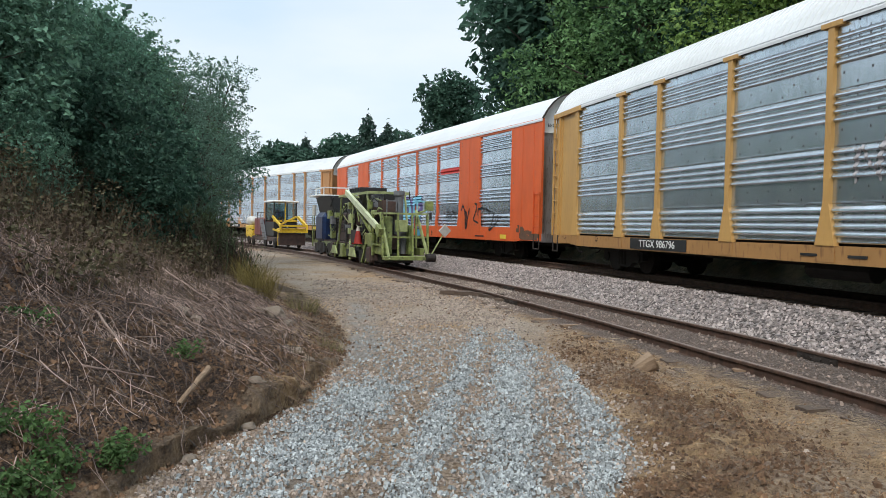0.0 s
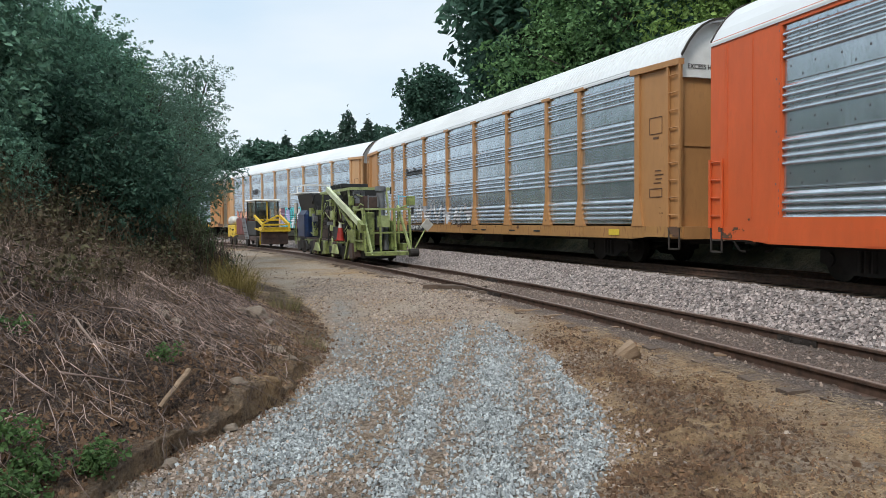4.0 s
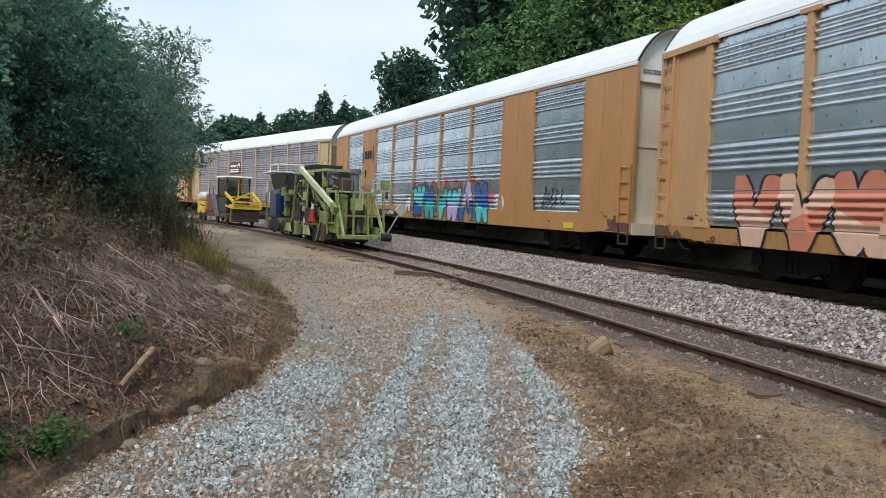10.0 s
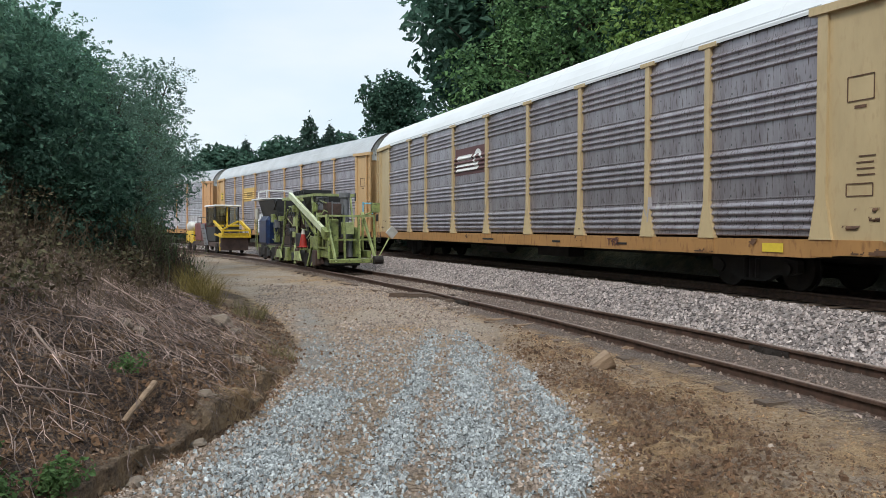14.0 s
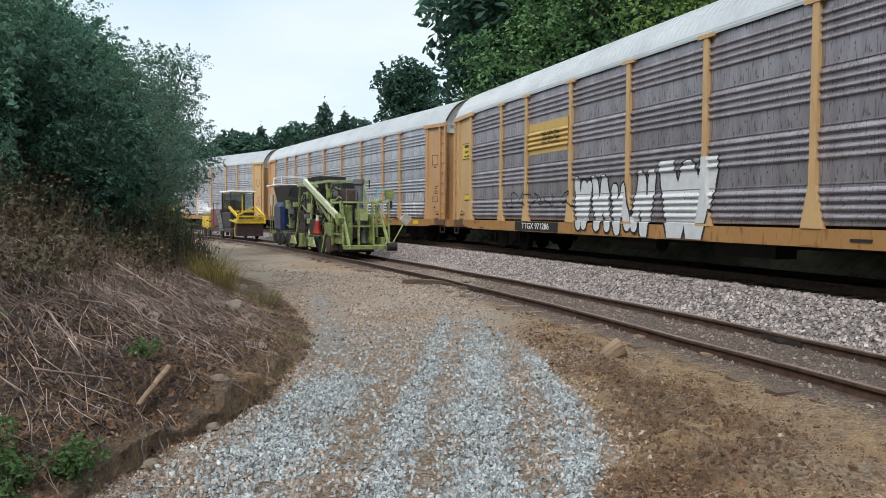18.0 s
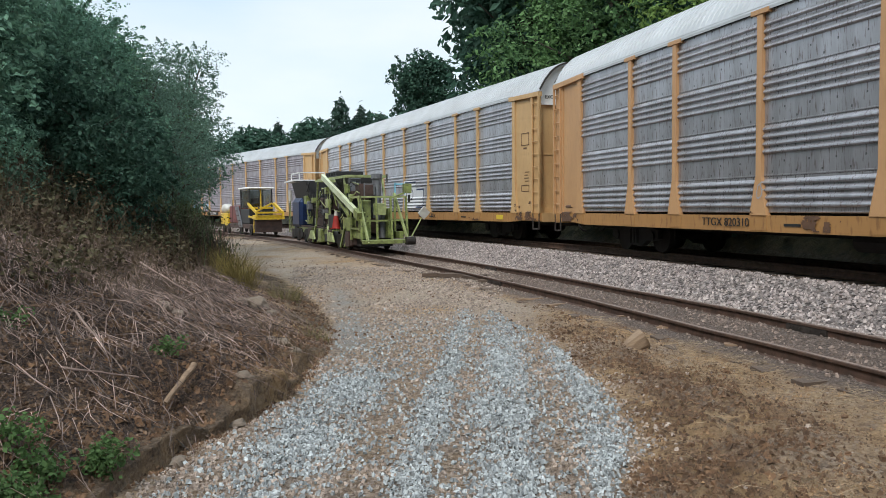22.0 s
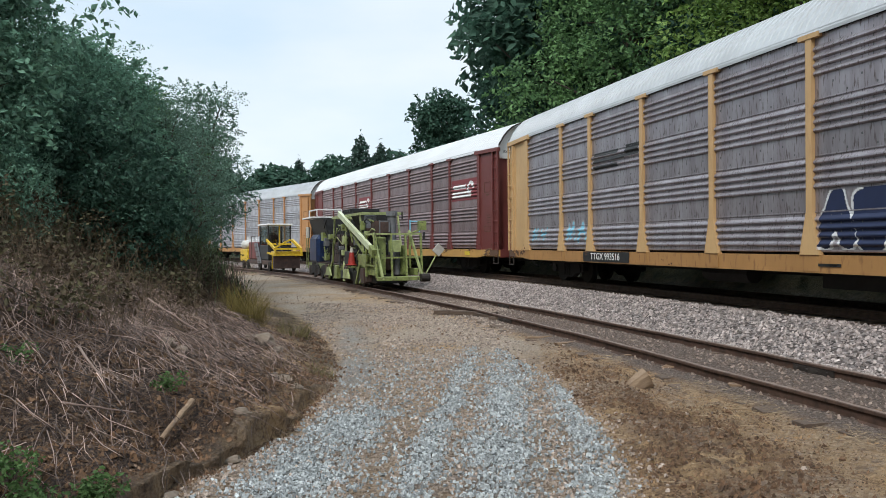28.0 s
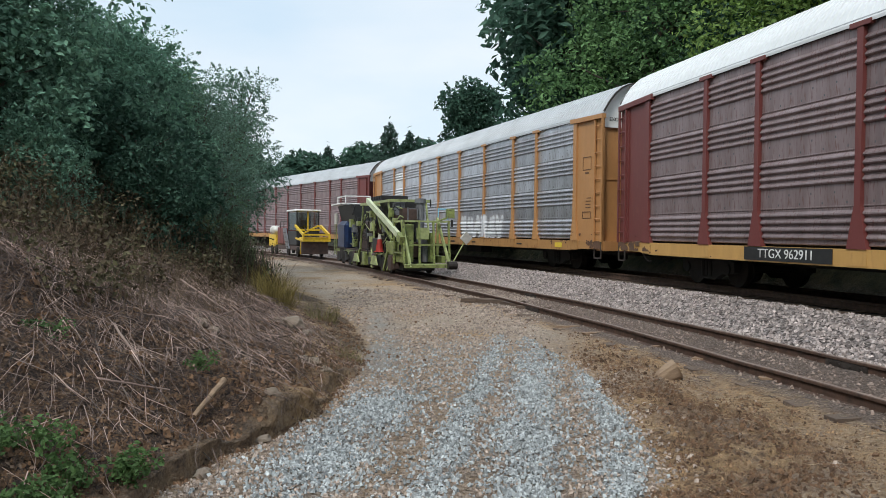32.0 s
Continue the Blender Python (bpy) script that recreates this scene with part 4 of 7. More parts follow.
def common(car, paint_m, roof_m, ribbed, sill_m, door_m, tall=True):
    put("roof", ROOF[ribbed], roof_m, car)
    put("underframe", deck_mesh(), M["underbody"], car)
    for z in (2.35, 3.7):
        put("deck", floor_mesh(), M["underbody"], car, m=pose(0, 0, z))
    turned = pose(0, 0, 0, 0, 0, 180)
    for m in (pose(0, 0, 0), turned):
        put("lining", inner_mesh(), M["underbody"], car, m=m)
        put("side_sill", sill_mesh(), sill_m, car, m=m)
        door = put("end_door", end_mesh(), door_m, car, m=m)
        for x in (-1.45, 0.0, 1.45):
            put("door_strap", strap_mesh(True), door_m, door, m=pose(x, 0, 0))
        for z in (2.9,):
            put("door_strap", strap_mesh(False), door_m, door, m=pose(0, 0, z))
        put("end_cap", end_cap_mesh(), M["white"], car, m=m)
        put("roof_lip", rim_mesh(), M["steel"], car, m=m)
        put("coupler", coupler_mesh(), M["steel"], car, m=m)
    flip = Matrix.Diagonal((1, -1, 1, 1))
    for m in (Matrix.Identity(4), flip, turned, turned @ flip):
        put("ladder", ladder_mesh() if tall else short_ladder_mesh(), paint_m, car, m=m)
        put("stirrup", stirrup_mesh(), M["steel"], car, m=m)
    # a height warning on the near end's white cap
    put("lettering", lettering("EXCESS HEIGHT CAR", 0.16), M["black"], car, "black warning letters", pose(-0.55, -13.79, EAVE - 0.17, 90, 0, 0))
    trucks(car)


def post_car(label, paint_m, panel_m, roof_m, ribbed, sill_m=None, door_m=None):
    car = thing("car_carrier", label, "rail car", "cars of the moving train")
    common(car, paint_m, roof_m, ribbed, sill_m or M["sill"], door_m or paint_m)
    turned = pose(0, 0, 0, 0, 0, 180)
    flip = Matrix.Diagonal((1, -1, 1, 1))
    for m in (Matrix.Identity(4), flip, turned, turned @ flip):
        put("corner_panel", corner_mesh(), paint_m, car, m=m)
    for m in (pose(0, 0, 0), turned):
        put("eave_rail", eave_mesh(), M["roofgrey"], car, m=m)
        for i, y in enumerate(POSTS):
            put("post", END_POST_ME if i in (0, 9) else POST_ME, paint_m, car, m=m @ pose(0, y, 0))
        for a, b in zip(POSTS[:-1], POSTS[1:]):
            for k in range(4):
                put("side_panel", sheet_of(b - a, k), panel_m, car, m=m @ pose(-SIDE_X + 0.045, (a + b) / 2, SILL1 + 0.05 + SHEET_Z[k]))
    return car


BAYS = [(-11.65, -8.88), (-6.78, -4.32), (-4.18, -1.50), (-1.36, 1.36), (1.50, 4.18), (4.32, 6.78), (8.88, 11.65)]


@cache
def frame_side_mesh():
    """The flush steel side of a framed car, with an opening for each bay."""
    bm = bmesh.new()
    cuts = [-13.44] + [c for b in BAYS for c in b] + [13.44]
    for a, b in zip(cuts[0::2], cuts[1::2]):
        box(bm, -SIDE_X, -SIDE_X + 0.08, a, b, 1.20, EAVE - 0.13)
        if b - a > 1:
            for y in (a + 0.06, (a + b) / 2, b - 0.06):
                box(bm, -SIDE_X - 0.012, -SIDE_X, y - 0.025, y + 0.025, 1.2, EAVE - 0.13)
    box(bm, -SIDE_X, -SIDE_X + 0.08, -HL, HL, EAVE - 0.13, EAVE + 0.05)
    box(bm, -SIDE_X, -SIDE_X + 0.08, -13.44, 13.44, 1.0, 1.2)
    for y in (-6.86, -4.25, -1.43, 1.43, 4.25, 6.86, -8.95, 8.95):
        prism(bm, [(y - 0.19, 1.0), (y + 0.19, 1.0), (y + 0.07, 1.75), (y - 0.07, 1.75)], "x", -SIDE_X - 0.02, -SIDE_X)
    for sy in (-1, 1):
        box(bm, -SIDE_X - 0.005, -SIDE_X + 0.08, sy * 13.70 - 0.26, sy * 13.70 + 0.26, 1.0, EAVE - 0.13)
    return mesh("side_frame_sheet", bm)


def frame_car(label, paint_m, panel_m, roof_m, door_m=None):
    car = thing("car_carrier", label, "rail car", "cars of the moving train")
    common(car, paint_m, roof_m, False, paint_m, door_m or paint_m, False)
    for m in (pose(0, 0, 0), pose(0, 0, 0, 0, 0, 180)):
        put("side_frame_sheet", frame_side_mesh(), paint_m, car, m=m)
        for a, b in BAYS:
            for k in range(4):
                put("side_panel", sheet_of(b - a, k), panel_m, car, m=m @ pose(-SIDE_X + 0.055, (a + b) / 2, SILL1 + 0.05 + SHEET_Z[k]))
    return car


def plate(car, text, y, z=0.85, w=2.7):
    """The black patch on the sill with the car's mark in white."""
    bm = bmesh.new()
    box(bm, -SIDE_X - 0.028, -SIDE_X - 0.02, y - w / 2, y + w / 2, z - 0.14, z + 0.14)
    part("mark_patch", bm, M["black"], car)
    sign(car, text, y, z, 0.26, M["white"], "white reporting mark", squeeze=w / 2.7 * 1.12)


def sill_bits(car, seed, framed=False):
    rg = random.Random(seed)
    for _ in range(4):
        bm = bmesh.new()
        y = rg.uniform(-10, 4)
        box(bm, -SIDE_X - 0.027, -SIDE_X - 0.02, y - 0.22, y + 0.22, 0.80, 0.85)
        part("stencil_mark", bm, M["black"], car, "small black stencilled line")
    def stencil_line(y_, z_, w_, h_=0.022):
        bm = bmesh.new()
        box(bm, -SIDE_X + 0.008, -SIDE_X + 0.016, y_ - w_ / 2, y_ + w_ / 2, z_ - h_ / 2, z_ + h_ / 2)
        part("data_line", bm, M["rustpatch"], car, "line of small dark writing")
    if not framed:
        for k in range(4):
            stencil_line(-13.05 + rg.uniform(-0.04, 0.04), 2.36 - k * 0.10, rg.uniform(0.22, 0.36))
        # an outlined plate above, a small label under it, and a lower outlined plate
        for yc_, zc_, w_, h_ in ((-12.95, 3.46, 0.50, 0.40), (-12.95, 1.82, 0.50, 0.20)):
            for dz in (-1, 1):
                stencil_line(yc_, zc_ + dz * h_ / 2, w_, 0.018)
            for dy in (-1, 1):
                stencil_line(yc_ + dy * w_ / 2, zc_, 0.018, h_)
        stencil_line(-12.95, 3.16, 0.22, 0.05)
    bm = bmesh.new()
    box(bm, -SIDE_X - 0.03, -SIDE_X - 0.02, -11.4, -10.9, 0.76, 0.92)
    part("notice", bm, C["lemon"], car, "small yellow notice")


def weather(car, kind, seed):
    """Rust and grime blotches along the sill and the feet of the posts, and rows of rivets on the sheets."""
    cell = 0.026
    yy = np.arange(13.9, -13.9, -cell)[:, None] * np.ones((1, 34))
    zz = (0.70 + cell * np.arange(34))[None, :] * np.ones((len(yy), 1))
    n1 = rough(yy, zz * 1.6, 1.3, seed, 5, 0.7)
    half = np.full(yy.shape, 9.0)
    for q in POSTS:
        half = np.minimum(half, np.abs(yy - q))
    foot = (half < 0.21) & (zz < 1.30) & (zz > 1.03)
    ends = np.clip((np.abs(yy) - 11.6) / 2.0, 0, 1) * np.clip((1.55 - zz) / 0.5, 0, 1)
    ok = (n1 + 0.7 * ends > 0.66) & ((zz < 0.995) | foot | (np.abs(yy) > 12.5)) & (zz > np.where(np.abs(yy) > 12, 0.76, 0.70))
    ok &= ~((np.abs(yy) > 13.38) & (zz > 1.0))
    decal("rust_stains", car, kind, yy, zz, ok, M["rustpatch"], "dark rust and grime blotches", (cell, cell), 0.004, True)
    # bolts: two rows in each plain band, and upright rows across the ridges
    ry = np.arange(-11.9, 11.95, 0.32)
    rz = np.array([c_ + d_ for c_ in (0.80, 1.80, 2.79) for d_ in (-0.02, 0.17)] + [3.80])
    yy = ry[:, None] + np.zeros((1, len(rz)))
    zz = SILL1 + 0.05 + rz[None, :] + np.zeros((len(ry), 1))
    row, colm = np.arange(len(rz))[None, :], np.arange(len(ry))[:, None]
    half = np.full(yy.shape, 9.0)
    for q in POSTS:
        half = np.minimum(half, np.abs(yy - q))
    ok = ((colm + row) % 2 == 0) & (half > 0.2)
    decal("bolts", car, kind, yy, zz, ok, M["rivet"], "rows of small dark bolts", (0.034, 0.040), 0.004, True)
    ry = np.arange(-11.8, 11.9, 0.235)
    rz = np.array([lo_ + 0.143 * i_ + 0.126 for lo_ in (0.10, 1.12, 2.115, 3.11) for i_ in range(4)])
    yy = ry[:, None] + np.zeros((1, len(rz)))
    zz = SILL1 + 0.05 + rz[None, :] + np.zeros((len(ry), 1))
    half = np.full(yy.shape, 9.0)
    for q in POSTS:
        half = np.minimum(half, np.abs(yy - q))
    ok = (rough(yy, zz * 0.25, 0.9, seed) > 0.05) & (half > 0.16)
    decal("ridge_wear", car, kind, yy, zz, ok, M["rivet"], "upright rows of small dark marks", (0.016, 0.045), 0.004, True)


C = {}
for nm, c in dict(blue=(0.07, 0.30, 0.45), sky=(0.22, 0.55, 0.72), violet=(0.16, 0.12, 0.32), lilac=(0.46, 0.42, 0.66), teal=(0.03, 0.42, 0.42), aqua=(0.10, 0.56, 0.60), deep=(0.02, 0.12, 0.42), peach=(0.72, 0.46, 0.34), salmon=(0.62, 0.22, 0.14), rose=(0.62, 0.10, 0.17), navy=(0.012, 0.022, 0.07), chalk=(0.60, 0.60, 0.60), lemon=(0.75, 0.55, 0.05), flame=(0.70, 0.26, 0.02), crimson=(0.55, 0.03, 0.02), plum=(0.16, 0.07, 0.13), umber=(0.22, 0.135, 0.085), ghost=(0.42, 0.40, 0.41), claret=(0.24, 0.045, 0.05), ink=(0.016, 0.015, 0.016), greywhite=(0.66, 0.67, 0.68), brownplate=(0.13, 0.055, 0.055), goldplate=(0.60, 0.40, 0.12)).items():
    C[nm] = mat("spray_" + nm, c, 0.6, 0, dark=tuple(v * 0.8 for v in c), scale=5, amount=0.6)


def rail_logo(car, kind, y, z, material, brackets=True):
    """A firm's mark drawn as plain bars between brackets."""
    if brackets:
        for sg in (-1, 1):
            patch(car, kind, y + sg * 0.82 + 0.04, y + sg * 0.82 - 0.04, z - 0.38, z + 0.38, material, "black bracket of a painted emblem", "emblem_bar")
            for dz in (-0.36, 0.36):
                patch(car, kind, y + sg * 0.75 + 0.07, y + sg * 0.75 - 0.07, z + dz - 0.03, z + dz + 0.03, material, "black bracket of a painted emblem", "emblem_bar")
    for k in (-1, 0, 1):
        patch(car, kind, y + k * 0.40 + 0.16, y + k * 0.40 - 0.16, z - 0.20, z + 0.20, material, "dark block of a painted emblem", "emblem_block")


def wedge_logo(car, kind, y0, y1, z0, z1, plate_m):
    """A dark plaque with two white bars and a white arch."""
    patch(car, kind, y0, y1, z0, z1, plate_m, "dark red-brown plaque")
    w, h = y0 - y1, z1 - z0
    patch(car, kind, y0 - 0.05 * w, y1 + 0.22 * w, z0 + 0.14 * h, z0 + 0.26 * h, M["white"], "white stripe of an emblem", "emblem_bar", 0.014)
    patch(car, kind, y0 - 0.05 * w, y1 + 0.22 * w, z0 + 0.32 * h, z0 + 0.42 * h, M["white"], "white stripe of an emblem", "emblem_bar", 0.014)
    patch(car, kind, y0 - 0.08 * w, y1 + 0.42 * w, z0 + 0.55 * h, z0 + 0.74 * h, M["white"], "white blocks of an emblem", "emblem_block", 0.014)
    yc, zc, r = y1 + 0.24 * w, z0 + 0.52 * h, 0.36 * h
    ny_ = 40
    yy = np.linspace(yc + r * 1.1, yc - r * 1.1, ny_)[:, None] * np.ones((1, ny_))
    zz = np.linspace(zc - r * 1.1, zc + r * 1.1, ny_)[None, :] * np.ones((ny_, 1))
    q = np.hypot(yy - yc, zz - zc)
    decal("emblem_arch", car, kind, yy, zz, (q < r) & (q > r * 0.55) & ~((yy < yc - 0.2 * r) & (zz < zc)), M["white"], "white arch of an emblem", (2.2 * r / (ny_ - 1),) * 2, 0.014)


cars = []
c = post_car("yellow car carrier with bright galvanised sides and white roof", M["yellow"], M["silver"], M["roof"], True)
plate(c, "TTGX 986796", 7.26), sill_bits(c, 1)
scribble(c, "post", 0.9, -2.5, 2.0, 2.9, 5, C["ghost"], 3, 0.03)
cars.append(c)
c = frame_car("orange framed car carrier with spray-painted galvanised bays", M["orange"], M["silver"], M["roof"], M["grey"])
plate(c, "TTGX 693831", 5.1, w=2.2), sill_bits(c, 2, True)
graffiti(c, "frame", 3.68, -2.3, 0.70, 2.62, 4, [C["sky"], C["blue"], C["sky"]], C["ink"], 12, 0.19, C["violet"], word="ZARE")
scribble(c, "frame", -7.0, -10.6, 0.9, 2.3, 3, C["ink"], 8, 0.04, "black outlined spray letters")
scribble(c, "frame", -5.4, -6.5, 1.5, 1.9, 3, C["ink"], 9, 0.03)
patch(c, "frame", -4.6, -6.7, 3.50, 3.75, C["crimson"], "red slanted emblem bar", "emblem_bar")
patch(c, "frame", -5.0, -6.7, 3.66, 3.76, C["crimson"], "red slanted emblem bar", "emblem_bar")
cars.append(c)
c = post_car("tan car carrier with galvanised sides and faint graffiti", M["tan"], M["silver"], M["roof"], True)
plate(c, "TTGX 982179", 5.55), sill_bits(c, 3)
for k in range(9):
    patch(c, "post", 7.0 - k * 0.27, 6.8 - k * 0.27, 3.30, 3.52 + (0.14 if k in (0, 4) else 0), M["black"], "black block of a painted emblem", "emblem_block")
graffiti(c, "post", 6.9, -1.4, 1.02, 1.86, 7, [C["ghost"], C["greywhite"]], C["ghost"], 21, 0.14, label="faded spray-painted letters")
cars.append(c)
c = post_car("tan car carrier covered low down with bright graffiti", M["peach"], M["silver"], M["roof"], False)
rail_logo(c, "post", 6.05, 3.53, C["ink"])
graffiti(c, "post", 11.2, 6.0, 0.70, 2.05, 4, [C["salmon"], C["peach"]], C["ink"], 31, 0.30, blob=True)
graffiti(c, "post", 4.7, 0.2, 0.70, 2.12, 4, [C["peach"], C["peach"], C["greywhite"]], C["ink"], 33, 0.27, C["peach"])
graffiti(c, "post", 0.2, -4.8, 0.70, 2.15, 5, [C["plum"], C["lilac"], C["teal"], C["greywhite"]], C["ink"], 35, 0.24, C["aqua"])
sill_bits(c, 4)
cars.append(c)
c = frame_car("tan framed car carrier with a big blue graffiti piece", M["tan"], M["silver"], M["roof"], M["cream"])
plate(c, "CTTX 692491", 4.5), sill_bits(c, 5, True)
rail_logo(c, "frame", 7.85, 3.65, C["ink"])
graffiti(c, "frame", 1.35, -6.0, 0.70, 2.12, 6, [C["aqua"], C["deep"], C["teal"], C["aqua"], C["lilac"], C["deep"]], C["ink"], 41, 0.25, C["umber"])
for yb_, zb_, rb_ in ((0.9, 1.98, 0.17), (0.1, 2.10, 0.15), (-0.9, 2.16, 0.14), (-2.2, 2.20, 0.18), (-3.1, 2.14, 0.16), (-4.6, 2.20, 0.18), (-5.5, 1.95, 0.22), (-6.1, 1.6, 0.2), (1.5, 1.55, 0.14)):
    bubble(c, "frame", yb_, zb_, rb_, C["rose"], "pink spray-painted bubble", 0.003)
graffiti(c, "frame", 2.3, 1.2, 0.92, 1.67, 3, [C["greywhite"]], C["ink"], 43, 0.2)
scribble(c, "frame", -6.45, -7.2, 1.08, 1.75, 3, C["greywhite"], 44, 0.03)
for z_, n_, sd in ((1.72, 4, 45), (1.28, 5, 47), (0.80, 5, 48)):
    scribble(c, "frame", 8.75, 7.3, z_, z_ + 0.55, n_, C["ink"], sd, 0.014)
scribble(c, "frame", -9.5, -10.85, 1.15, 2.05, 4, C["ink"], 46, 0.018)
cars.append(c)
c = post_car("pale yellow car carrier with grimy brown sides, white roof", M["pale"], M["brown"], M["roof"], False, sill_m=M["sill"])
wedge_logo(c, "post", 4.25, 1.62, 3.05, 4.0, C["brownplate"])
sill_bits(c, 6), scribble(c, "post", -7.0, -9.0, 1.2, 2.0, 4, C["ghost"], 51, 0.02), scribble(c, "post", 9.0, 0.5, 1.3, 2.1, 9, C["ghost"], 52, 0.015)
sign(c, "TTX", -6.0, 0.84, 0.26, C["brownplate"], "red-brown letters")
cars.append(c)
c = post_car("yellow car carrier with grimy sides and black-and-white graffiti", M["gold"], M["brown"], M["roofgrey"], True, sill_m=M["sill"])
plate(c, "TTGX 971286", 6.6, w=3.0), sill_bits(c, 7)
patch(c, "post", 7.2, 4.48, 3.03, 3.97, C["goldplate"], "yellow plaque behind an emblem")
rail_logo(c, "post", 5.7, 3.5, C["ink"], False)
for y_, z_, w_, h_ in ((12.69, 3.57, 0.76, 0.60), (12.59, 1.84, 0.58, 0.23)):
    bm = bmesh.new()
    box(bm, -SIDE_X + 0.004, -SIDE_X + 0.016, y_ - w_ / 2, y_ + w_ / 2, z_ - h_ / 2, z_ + h_ / 2)
    part("notice", bm, C["lemon"], c, "yellow notice plate")
    for dz in (-1, 1):
        bm = bmesh.new()
        box(bm, -SIDE_X - 0.002, -SIDE_X + 0.004, y_ - w_ / 2, y_ + w_ / 2, z_ + dz * (h_ / 2 - 0.015) - 0.012, z_ + dz * (h_ / 2 - 0.015) + 0.012)
        part("notice_border", bm, M["black"], c)
sign(c, "Quality", 12.69, 3.55, 0.14, M["black"], "black words on the notice", x=-SIDE_X + 0.002)
sign(c, "Auto Rack", 12.69, 3.38, 0.125, M["black"], "black words on the notice", x=-SIDE_X + 0.002)
bm = bmesh.new()
box(bm, -SIDE_X - 0.002, -SIDE_X + 0.004, 12.47, 12.90, 3.70, 3.80)
part("notice_bar", bm, M["black"], c)
graffiti(c, "post", 4.2, 0.3, 0.72, 2.25, 4, [C["greywhite"]], C["ink"], 61, 0.19)
graffiti(c, "post", 0.2, -1.9, 0.72, 2.42, 1, [C["greywhite"]], C["ink"], 63, 0.26, blob=True, label="white spray-painted shape with black outline")
scribble(c, "post", 9.0, 4.2, 1.3, 2.0, 5, C["ink"], 64, 0.02)
cars.append(c)
c = post_car("tan car carrier with weathered grey sides and white tags", M["peach"], M["grey"], M["roofgrey"], True)
for a, b, sd in ((-2.28, -3.9, 71), (-5.07, -8.2, 72), (-10.0, -11.8, 73)):
    graffiti(c, "post", a, b, 1.06, 2.25, 2, [C["ghost"]], C["greywhite"], sd, 0.20, label="smeared white spray tag")
sill_bits(c, 8)
scribble(c, "post", 6.6, 3.2, 1.15, 1.7, 5, C["ghost"], 74, 0.015)
sign(c, "TTGX 820310", 5.45, 0.85, 0.24, M["black"], "black reporting mark", squeeze=1.1)
cars.append(c)
c = post_car("tan car carrier with grey sides, orange and white graffiti", M["gold"], M["grey"], M["roofgrey"], True, sill_m=M["sill"])
graffiti(c, "post", 7.2, 2.7, 1.16, 2.35, 5, [C["flame"], C["lemon"], C["crimson"]], C["ink"], 81, 0.26)
for grow_, col_, lift_ in ((0.09, C["greywhite"], 0.008), (0.035, C["navy"], 0.011), (-0.035, C["greywhite"], 0.014)):
    patch(c, "post", -1.62 + grow_, -2.92 - (0 if grow_ > 0 else 0.0), 1.10 - grow_ * 0.5, 2.36 + grow_, col_, "white spray-painted block figure with dark outline", "graffiti_fill", lift_)
    patch(c, "post", -2.90, -3.78 - grow_, 1.22 - grow_, 2.02 + grow_, col_, "white spray-painted block figure with dark outline", "graffiti_fill", lift_)
scribble(c, "post", -1.75, -2.9, 1.2, 1.62, 4, C["navy"], 84, 0.022)
bubble(c, "post", -2.25, 1.80, 0.27, C["navy"], "dark round spray-painted window", 0.017)
bubble(c, "post", -2.25, 1.80, 0.22, C["greywhite"], "white inside of a round spray-painted window", 0.020)
scribble(c, "post", -4.84, -9.1, 1.42, 1.87, 8, C["greywhite"], 83, 0.022)
sign(c, "TTX", -5.0, 0.84, 0.26, C["ink"], "black letters"), sill_bits(c, 9)
cars.append(c)
c = post_car("yellow car carrier with brown weathered sides and navy graffiti", M["gold"], M["brown"], M["roofgrey"], True)
plate(c, "TTGX 993516", 6.4), sill_bits(c, 10)
graffiti(c, "post", -1.69, -3.95, 1.10, 2.12, 3, [C["navy"]], C["greywhite"], 91, 0.26, blob=True)
graffiti(c, "post", 11.8, 10.4, 1.25, 1.81, 2, [C["sky"]], C["ghost"], 92, 0.12)
graffiti(c, "post", 9.05, 7.5, 1.24, 2.0, 2, [C["sky"]], C["ghost"], 93, 0.12)
for k in range(3):
    patch(c, "post", 7.1, 5.7 - 0.4 * (k == 1), 3.65 - k * 0.18, 3.75 - k * 0.18, M["black"], "black bar of a painted emblem", "emblem_bar")
patch(c, "post", 5.3, 4.6, 3.5, 3.8, M["black"], "black shape of a painted emblem", "emblem_block")
cars.append(c)
c = post_car("maroon car carrier with grimy brown sides and yellow sill", M["maroon"], M["redbrown"], M["roof"], True, sill_m=M["yellow"])
plate(c, "TTGX 962911", 6.35), sill_bits(c, 11)
wedge_logo(c, "post", -9.5, -12.05, 3.05, 3.94, C["claret"])
wedge_logo(c, "post", 3.85, 1.6, 3.2, 3.95, C["claret"])
cars.append(c)
c = post_car("tan car carrier with weathered grey sides, white graffiti band", M["tan"], M["grey"], M["roofgrey"], True)
graffiti(c, "post", -1.7, -6.4, 1.03, 1.99, 6, [C["greywhite"]], C["ghost"], 111, 0.3)
patch(c, "post", 9.05, 7.4, 3.17, 4.6, C["greywhite"], "pale worn plaque")
sill_bits(c, 12)
cars.append(c)
c = post_car("maroon car carrier with grimy brown sides", M["maroon"], M["redbrown"], M["roofgrey"], True, sill_m=M["sill"])
sill_bits(c, 13)
cars.append(c)
c = post_car("tan car carrier with pale galvanised sides", M["tan"], M["silver"], M["roofgrey"], True)
sill_bits(c, 14)
cars.append(c)

for k, c in enumerate(cars):
    weather(c, "frame" if k in (1, 4) else "post", k * 1.9 + 0.3)


